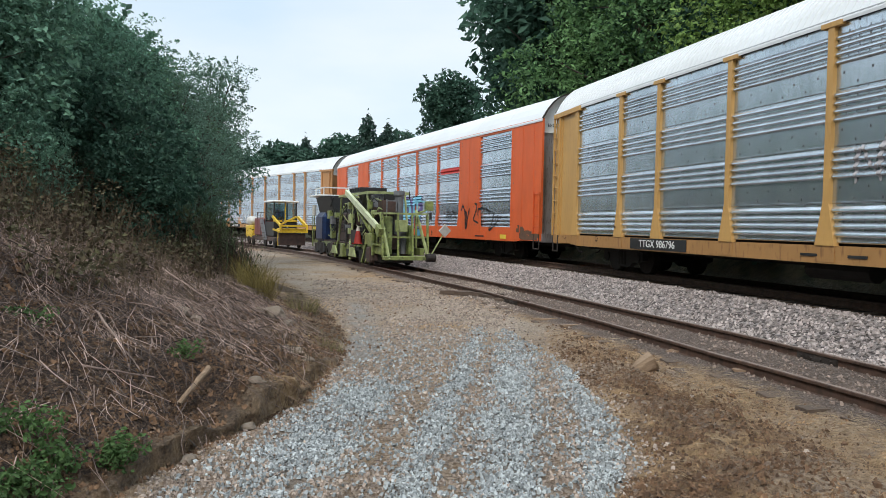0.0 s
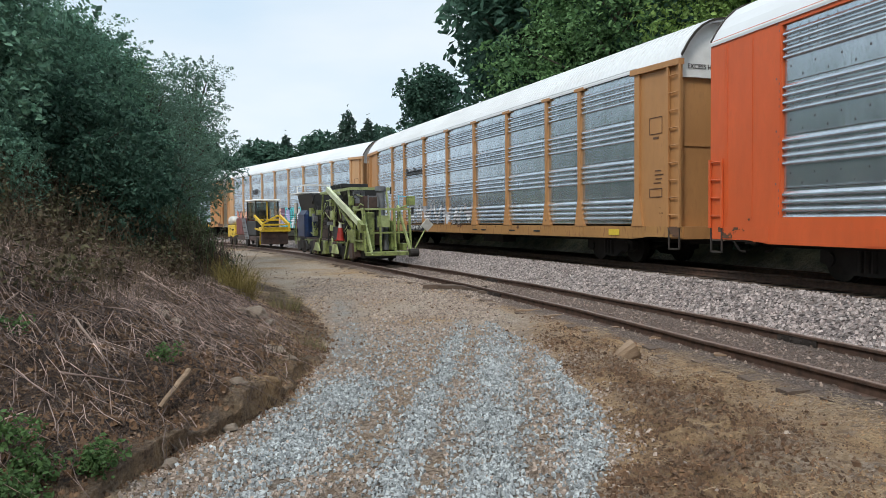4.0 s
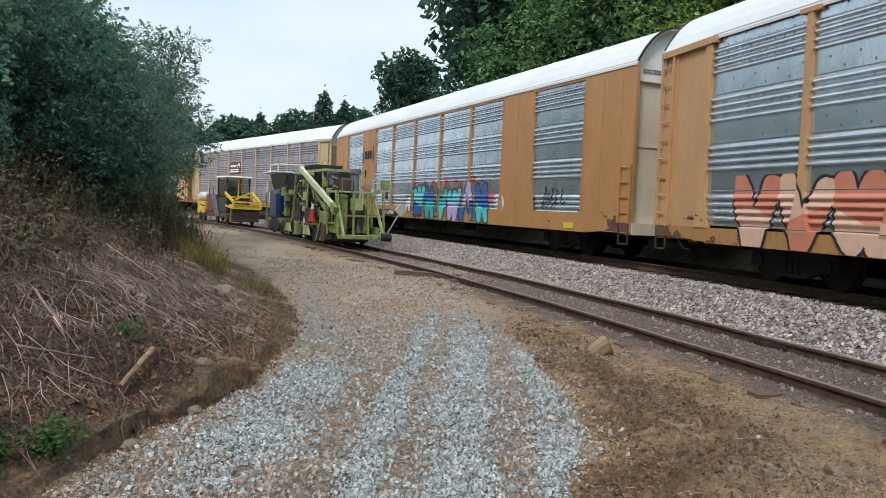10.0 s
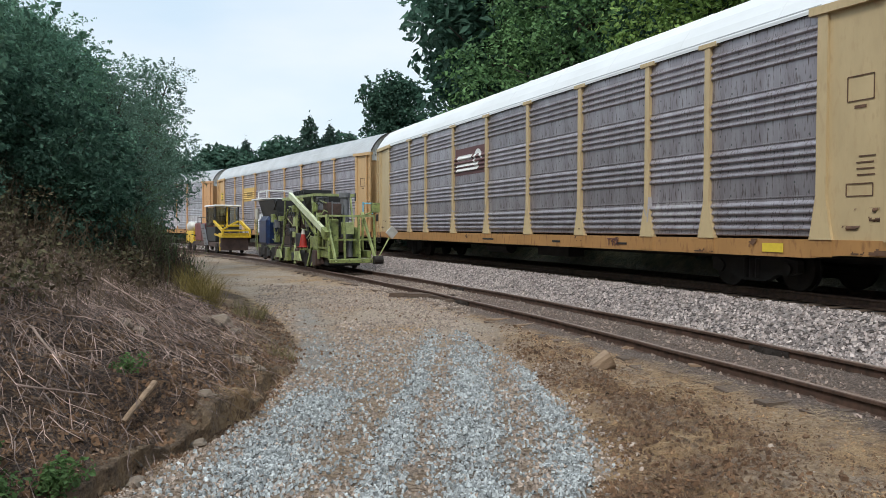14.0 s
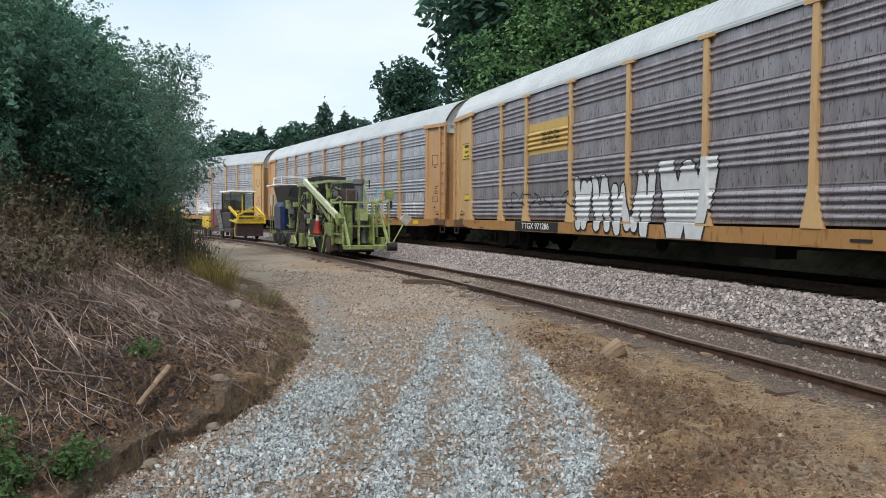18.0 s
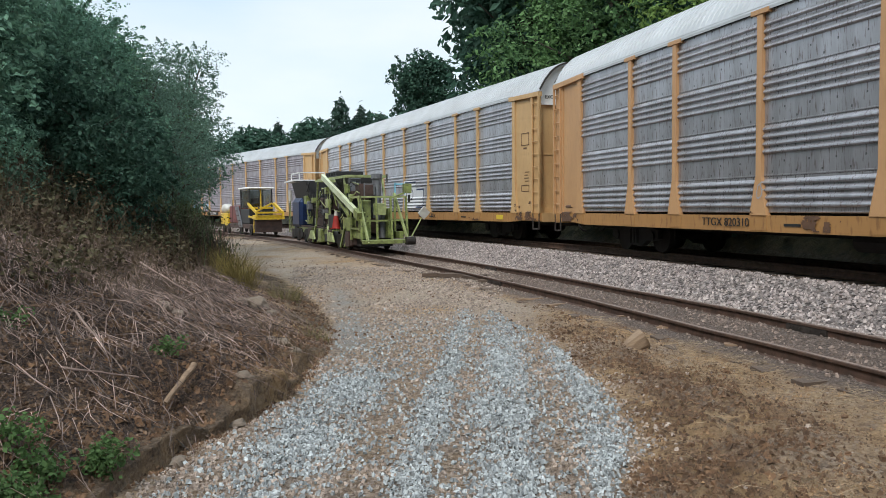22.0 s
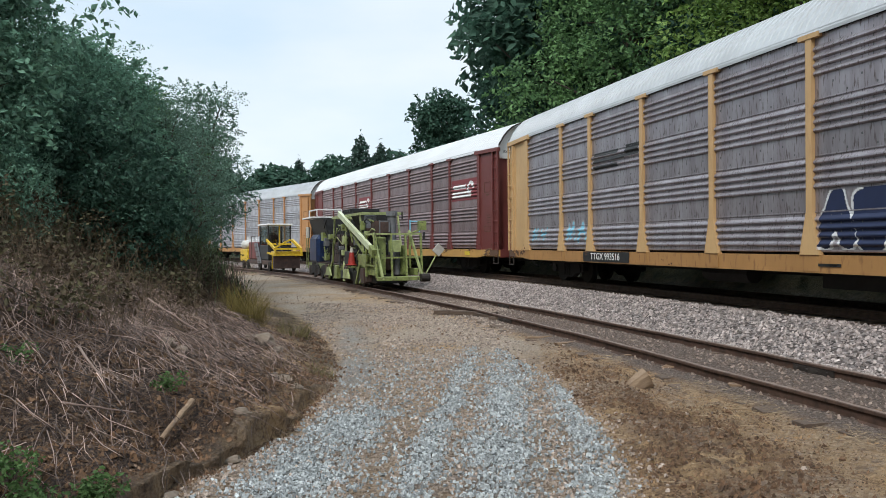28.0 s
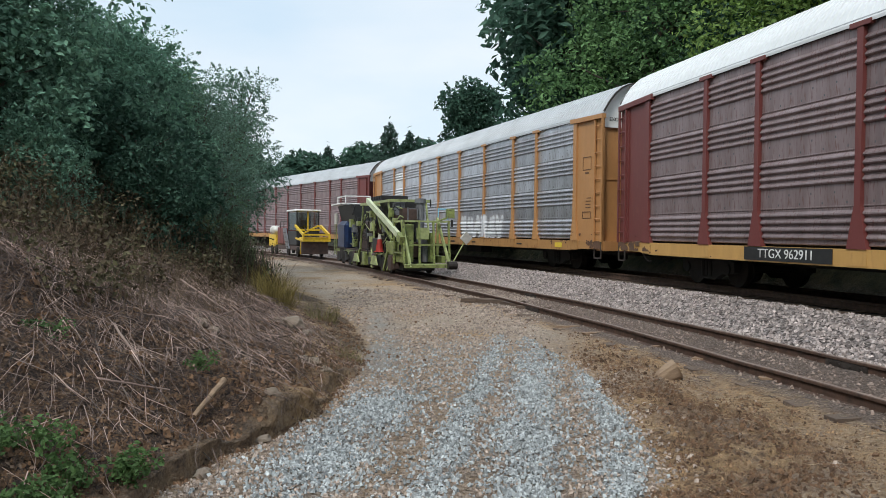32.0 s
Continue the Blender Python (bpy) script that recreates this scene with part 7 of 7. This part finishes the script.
def stones(name, x, y, z, size, material, label):
    """Crushed stones: each a squashed, turned octahedron with cut corners."""
    n = len(x)
    base = np.array([(1, 0.1, -0.6), (0.1, 0.95, -0.6), (-0.95, -0.1, -0.6), (-0.1, -1, -0.6), (0.52, 0.25, 0.70), (-0.22, 0.55, 0.85), (-0.55, -0.22, 0.62), (0.15, -0.52, 0.80)])
    faces = [(0, 1, 5, 4), (1, 2, 6, 5), (2, 3, 7, 6), (3, 0, 4, 7), (4, 5, 6, 7)]
    jit = base[None] + rg.normal(0, 0.16, (n, 8, 3))
    a = rg.uniform(0, 6.283, n)
    tilt = rg.normal(0, 0.5, n)
    ca, sa, ct, st = np.cos(a)[:, None], np.sin(a)[:, None], np.cos(tilt)[:, None], np.sin(tilt)[:, None]
    X, Y, Z = jit[..., 0], jit[..., 1] * 0.80, jit[..., 2] * 0.95
    Y, Z = Y * ct - Z * st, Y * st + Z * ct
    X, Y = X * ca - Y * sa, X * sa + Y * ca
    s = np.asarray(size)[:, None]
    v = np.stack([X * s + x[:, None], Y * s + y[:, None], Z * s + z[:, None]], -1).reshape(-1, 3)
    f = (np.array(faces)[None] + 8 * np.arange(n)[:, None, None]).reshape(-1, 4)
    return tagged(put(name, raw(name, v, f), material), label, "gravel", kind="stuff")


M["stone"] = mat("crushed_limestone", (0.47, 0.495, 0.495), 0.9, 0, dark=(0.22, 0.235, 0.235), scale=9, amount=0.6, bump=0.3, bscale=70, island=0.42)
M["stonetan"] = mat("dusty_stone", (0.47, 0.385, 0.32), 0.9, 0, dark=(0.21, 0.16, 0.127), scale=9, amount=0.6, bump=0.3, bscale=70, island=0.42)
M["ballast"] = mat("ballast_stone", (0.56, 0.49, 0.46), 0.9, 0, dark=(0.24, 0.20, 0.185), scale=6, amount=0.7, bump=0.3, bscale=50, island=0.45)
def crumbs(name, x, y, z, size, material, label):
    """Loose earth: each crumb a jagged four-sided lump."""
    n = len(x)
    base = np.array([(1, 0, -0.5), (0, 1, -0.5), (-1, 0, -0.5), (0, -1, -0.5), (0, 0, 0.75)])
    jit = base[None] + rg.normal(0, 0.28, (n, 5, 3))
    a = rg.uniform(0, 6.283, n)[:, None]
    s = np.asarray(size)[:, None]
    X, Y = jit[..., 0] * np.cos(a) - jit[..., 1] * np.sin(a), jit[..., 0] * np.sin(a) + jit[..., 1] * np.cos(a)
    v = np.stack([X * s + x[:, None], Y * s + y[:, None], jit[..., 2] * s + z[:, None]], -1).reshape(-1, 3)
    f = (np.array([(0, 1, 4), (1, 2, 4), (2, 3, 4), (3, 0, 4)])[None] + 5 * np.arange(n)[:, None, None]).reshape(-1, 3)
    return tagged(put(name, raw(name, v, f), material), label, "earth", kind="stuff")


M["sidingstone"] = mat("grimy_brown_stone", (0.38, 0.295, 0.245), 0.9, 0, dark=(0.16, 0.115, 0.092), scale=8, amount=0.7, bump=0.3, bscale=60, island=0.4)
y = 4.4 + 9.8 * rg.random(92000) ** 1.2
x = rg.uniform(-2.6, 1.8, len(y))
k = rg.random(len(y)) < 0.85 * zone_gravel(x, y, bank_d(x, y))
x, y = x[k], y[k]
stones("road_gravel", x, y, ground_z(x, y) + rg.uniform(0.0, 0.018, len(x)), 0.011 + 0.0145 * rg.random(len(x)) ** 1.3, M["stone"], "pale blue-grey crushed stone on the road")
y = 4.4 + 20 * rg.random(78000) ** 1.25
x = rg.uniform(-3.4, 4.0, len(y)) - np.clip((y - 12) * 0.22, 0, 3)
edge_ = np.interp(y, ROAD_Y, ROAD_X)
far_ = np.interp(y, [8, 11, 15, 24], [0.95, 0.85, 0.7, 0.4]) * np.clip(0.7 + 0.8 * rough(x, y, 1.1, 61), 0.15, 1) * (1 - 0.8 * zone_silt(x, y))
k = (rg.random(len(y)) < np.where(x < edge_ + rg.normal(0, 0.18, len(y)), far_ * (1 - 0.9 * zone_gravel(x, y, bank_d(x, y))), 0.004)) & (bank_d(x, y) < -0.08)
x, y = x[k], y[k]
stones("road_pebbles", x, y, ground_z(x, y) + 0.002, 0.008 + 0.0007 * y + 0.014 * rg.random(len(x)) ** 1.3, M["stonetan"], "dusty tan stones in the dirt road")
s_ = -1 + 56 * rg.random(31000) ** 1.3
o_ = rg.uniform(-4.4, -1.25, len(s_))
bx = np.interp(s_, MAIN[0], MAIN[1]) + np.cos(np.interp(s_, MAIN[0], MAIN[3])) * o_
by = np.interp(s_, MAIN[0], MAIN[2]) + np.sin(np.interp(s_, MAIN[0], MAIN[3])) * o_
_, so = beside(SIDE, bx, by)
k = so > 1.05
stones("track_ballast", bx[k], by[k], ground_z(bx[k], by[k]) + 0.008, rg.uniform(0.020, 0.042, k.sum()), M["ballast"], "grey-pink crushed stone ballast under the main line")

M["clod"] = mat("dark_clods", (0.20, 0.114, 0.062), 0.95, 0, dark=(0.062, 0.034, 0.019), scale=8, amount=0.7, bump=0.4, bscale=60, island=0.45)
M["crumb"] = mat("dry_earth_crumbs", (0.46, 0.295, 0.155), 0.95, 0, dark=(0.105, 0.06, 0.033), scale=1.6, amount=0.5, bump=0.3, bscale=60, island=0.4)
yc = 4.4 + 10 * rg.random(60000) ** 1.35
xc = rg.uniform(0.7, 5.0, len(yc))
turned = 1.15 * np.exp(-((xc - np.interp(yc, ROAD_Y, ROAD_X) - 0.65) / 0.75) ** 2) * np.interp(yc, [3, 4.5, 9, 13], [1, 1, 0.85, 0.2]) * (0.75 + 1.3 * rough(xc, yc, 1.5, 41))
off_road = (xc > np.interp(yc, ROAD_Y, ROAD_X) - 0.05) & (beside(SIDE, xc, yc)[1] < -1.15)
k = off_road & (rg.random(len(yc)) < np.clip(turned * 1.3, 0, 1))
crumbs("churned_earth", xc[k], yc[k], ground_z(xc[k], yc[k]) + 0.004, 0.005 + 0.019 * rg.random(k.sum()) ** 2.4, M["clod"], "dark brown crumbs of churned earth beside the road")
k = off_road & (rg.random(len(yc)) < np.clip(turned, 0.04, 1) * 0.075)
stones("dirt_clods", xc[k], yc[k], ground_z(xc[k], yc[k]), 0.012 + 0.032 * rg.random(k.sum()) ** 2, M["clod"], "dark clods of churned earth beside the road")
k = off_road & (turned < 0.45) & (rg.random(len(yc)) < np.clip(0.25 + 0.6 * rough(xc, yc, 1.7, 57), 0.06, 0.8))
crumbs("earth_crumbs", xc[k], yc[k], ground_z(xc[k], yc[k]), 0.005 + 0.015 * rg.random(k.sum()) ** 2, M["crumb"], "crumbs of dry tan and brown earth beside the siding")
y = 4.4 + 10 * rg.random(30000) ** 1.3
x = rg.uniform(0.9, 4.8, len(y))
k = rg.random(len(y)) < np.clip(-0.05 + 0.9 * rough(x, y, 1.2, 51) + 0.22 * (x - 1.6), 0.02, 0.9)
k &= beside(SIDE, x, y)[1] < -1.0
x, y = x[k], y[k]
ang = rg.uniform(0, 6.28, len(x))
M["straw"] = mat("dry_straw", (0.50, 0.385, 0.255), 0.9, 0, dark=(0.27, 0.19, 0.115), scale=2, island=0.4)
strands("straw", rg, x, y, ground_z(x, y) + 0.006, np.stack([np.cos(ang), np.sin(ang), rg.normal(0.04, 0.05, len(x))], 1), rg.uniform(0.04, 0.20, len(x)), rg.uniform(0.001, 0.0022, len(x)), M["straw"], "scattered pale straw on the dirt", "straw", 0.15)
x, y, z = on_bank(18000, 0.0, 6.0, 3.4, 16)
v, f = leaf_cloud(rg, [(0, 0, 0)], [(0.001, 0.001, 0.001)], len(x), 0.019)
v = v.reshape(-1, 4, 3) + np.stack([x, y, z + rg.uniform(0.005, 0.05, len(x))], 1)[:, None]
M["deadleaf"] = mat("dead_leaves", (0.22, 0.145, 0.095), 0.9, 0, dark=(0.06, 0.037, 0.025), scale=3, amount=0.8, island=0.6)
tagged(put("leaf_litter", raw("leaf_litter", v.reshape(-1, 3), f), M["deadleaf"]), "brown dead leaves strewn over the bank", "leaf litter", kind="stuff")

x, y, z = on_bank(5200, -0.12, 0.75, 3.6, 11)
crumbs("bank_crumbs", x, y, z + 0.005, 0.006 + 0.026 * rg.random(len(x)) ** 2.6, M["clod"], "crumbled brown earth along the cut edge of the bank")
x, y, z = on_bank(6500, -0.05, 4.5, 4.6, 15)
stones("bank_clods", x, y, z, 0.006 + 0.045 * rg.random(len(x)) ** 3, M["clod"], "clods and stones on the bare bank")
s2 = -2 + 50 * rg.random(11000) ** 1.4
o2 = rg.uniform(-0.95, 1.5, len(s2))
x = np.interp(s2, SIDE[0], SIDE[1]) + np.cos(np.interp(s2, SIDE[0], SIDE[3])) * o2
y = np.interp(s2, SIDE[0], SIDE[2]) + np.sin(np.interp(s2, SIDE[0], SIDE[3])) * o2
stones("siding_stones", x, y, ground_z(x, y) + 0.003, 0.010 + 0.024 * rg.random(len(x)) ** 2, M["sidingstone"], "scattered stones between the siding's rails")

y = 11 + 17 * rg.random(2600) ** 1.2
x = np.interp(y, EDGE_Y, EDGE_X) + rg.uniform(-0.3, 7.5, len(y))
_, so = beside(SIDE, x, y)
k = (so < -1.2) & (rg.random(len(x)) < 0.35 + 0.6 * (wave(x, y, 1.7, 2.6) > 0.1))
x, y = x[k], y[k]
stones("dirt_clods", x, y, ground_z(x, y), 0.008 + 0.035 * rg.random(len(x)) ** 3, M["clod"], "dark clods and chips strewn over the dirt road")

# --- small things lying about ---
def lump(name, x, y, z, sx, sy, sz, material, label, category, seed, turn=(0, 0, 0)):
    bm = bmesh.new()
    bmesh.ops.create_icosphere(bm, subdivisions=2, radius=1.0)
    r_ = random.Random(seed)
    for v in bm.verts:
        k_ = 1 + 0.45 * noise.noise(v.co * 1.6 + Vector((seed, 0, 0))) + 0.30 * noise.noise(v.co * 5 + Vector((0, seed, 0)))
        v.co = Vector((v.co.x * sx * k_, v.co.y * sy * k_, v.co.z * sz * k_))
    return tagged(part(name, bm, material, m=pose(x, y, z, *turn), smooth=False), label, category)


M["stumpwood"] = mat("cut_wood", (0.34, 0.24, 0.155), 0.85, 0, dark=(0.17, 0.11, 0.07), scale=5, amount=0.6, bump=0.4, bscale=40, stretch=(1, 1, 6))
M["rock"] = mat("pale_rock", (0.27, 0.215, 0.165), 0.9, 0, dark=(0.12, 0.09, 0.065), scale=6, amount=0.7, bump=0.5, bscale=30)
gz = float(ground_z([1.85], [10.6])[0])
bm = bmesh.new()
pts = []
for i, (t_, r_) in enumerate(((0, 0.135), (0.02, 0.13), (0.13, 0.115), (0.24, 0.085), (0.33, 0.045))):
    ring = [bm.verts.new((-t_, (r_ + 0.012 * _m.sin(3 * a + i)) * _m.cos(a), (r_ + 0.01 * _m.cos(5 * a)) * _m.sin(a))) for a in [6.2832 * j / 14 for j in range(14)]]
    if pts:
        for j in range(14):
            bm.faces.new((pts[j], pts[(j + 1) % 14], ring[(j + 1) % 14], ring[j]))
    else:
        bm.faces.new(ring)
    pts = ring
bm.faces.new(pts[::-1])
tagged(part("wood_stump", bm, M["stumpwood"], m=pose(1.93, 10.22, gz + 0.12, 0, -30, 8) @ Matrix.Diagonal((1.0, 1.0, 1.0, 1)), smooth=False), "pale wooden stump lying on the dirt", "stump")
for i, (x, y, s_) in enumerate(((-3.55, 11.6, 0.15), (-3.8, 11.75, 0.09), (-3.3, 11.5, 0.08), (-3.7, 8.6, 0.08), (-3.5, 8.5, 0.06), (-2.3, 7.0, 0.07), (-2.2, 6.5, 0.06), (-2.35, 5.6, 0.06), (-2.55, 9.3, 0.09), (-2.75, 9.5, 0.07), (-2.3, 8.9, 0.06))):
    lump("rock", x, y, float(ground_z([x], [y])[0]) + s_ * 0.25, s_ * 1.3, s_, s_ * 0.75, M["rock"], "pale rock on the bank", "rock", i + 3, (0, 0, 40 * i))


def log(x, y, z, dx, dy, dz, r, label, name="branch", r2=None):
    bm = bmesh.new()
    n_ = 6
    a = Vector((0, 0, 0))
    d = Vector((dx, dy, dz))
    v_, f_ = tube([tuple(d * (i / n_) + Vector((0.012 * _m.sin(3.1 * i), 0.012 * _m.cos(2.3 * i), 0))) for i in range(n_ + 1)], [r + ((r2 or r * 0.7) - r) * i / n_ for i in range(n_ + 1)], 9)
    f_ += [tuple(range(9))[::-1], tuple(range(9 * n_, 9 * n_ + 9))]
    return tagged(put(name, raw(name, v_, f_), M["stumpwood"] if r > 0.02 else M["deadstick"], m=pose(x, y, z)), label, "branch")


log(-2.74, 6.30, 0.06, 0.10, 0.42, 0.24, 0.022, "broken grey-brown branch sticking out of the bank", r2=0.028)
log(-2.86, 8.36, 0.12, -0.5, 0.35, 0.14, 0.065, "sawn log end in the bank", "log", 0.06)
log(-3.25, 6.15, 0.36, 0.0, 0.02, 0.16, 0.010, "short upright twig on the bank", r2=0.008)
log(-3.5, 6.1, 0.40, 0.6, 0.1, -0.10, 0.010, "thin dead twig lying on the bank", r2=0.006)
log(-3.9, 7.1, 0.72, 0.75, -0.65, -0.42, 0.012, "long bleached stick on the bank", r2=0.006)
log(-3.6, 8.9, 0.62, 0.35, 0.25, 0.12, 0.010, "thin bleached stick on the bank", r2=0.006)
log(-4.4, 9.6, 1.0, 0.9, -0.5, -0.38, 0.014, "long dead stick on the bank", r2=0.006)


def plank(x, y, L, w, h, turn, label, material="tie", tilt=0):
    bm = bmesh.new()
    box(bm, -L / 2, L / 2, -w / 2, w / 2, 0, h)
    bmesh.ops.subdivide_edges(bm, edges=[e for e in bm.edges if abs(e.verts[0].co.x - e.verts[1].co.x) > L * 0.9], cuts=4)
    r_ = random.Random(int(x * 100 + y * 7))
    for v in bm.verts:
        v.co += Vector((r_.uniform(-0.03, 0.03), r_.uniform(-0.012, 0.012), r_.uniform(-0.006, 0.006)))
    tagged(part("wood_scrap", bm, M[material], m=pose(x, y, float(ground_z([x], [y])[0]) - 0.004, 0, tilt, turn)), label, "wood scrap")


M["splinter"] = mat("split_wood", (0.33, 0.22, 0.14), 0.9, 0, dark=(0.17, 0.11, 0.07), scale=5, amount=0.7, stretch=(0.6, 6, 6))

for x, y, L, w, h, a in ((3.15, 9.95, 0.55, 0.14, 0.03, -12), (3.75, 8.7, 0.6, 0.10, 0.03, -40), (0.75, 15.2, 0.5, 0.12, 0.03, 10), (1.15, 14.2, 0.4, 0.10, 0.03, 40), (2.2, 12.6, 0.45, 0.10, 0.03, 15), (2.6, 11.4, 0.5, 0.12, 0.03, -20)):
    plank(x, y, L, w, h, a, "weathered split wood scrap beside the siding", "splinter")
for x, y, L, w, h, a in ((-0.7, 19.6, 1.3, 0.2, 0.10, -25), (-0.35, 19.0, 1.0, 0.18, 0.09, -55), (-1.2, 20.2, 1.1, 0.2, 0.10, 5), (0.1, 18.2, 0.8, 0.16, 0.08, -30)):
    plank(x, y, L, w, h, a, "broken dark tie piece beside the siding")


motions()
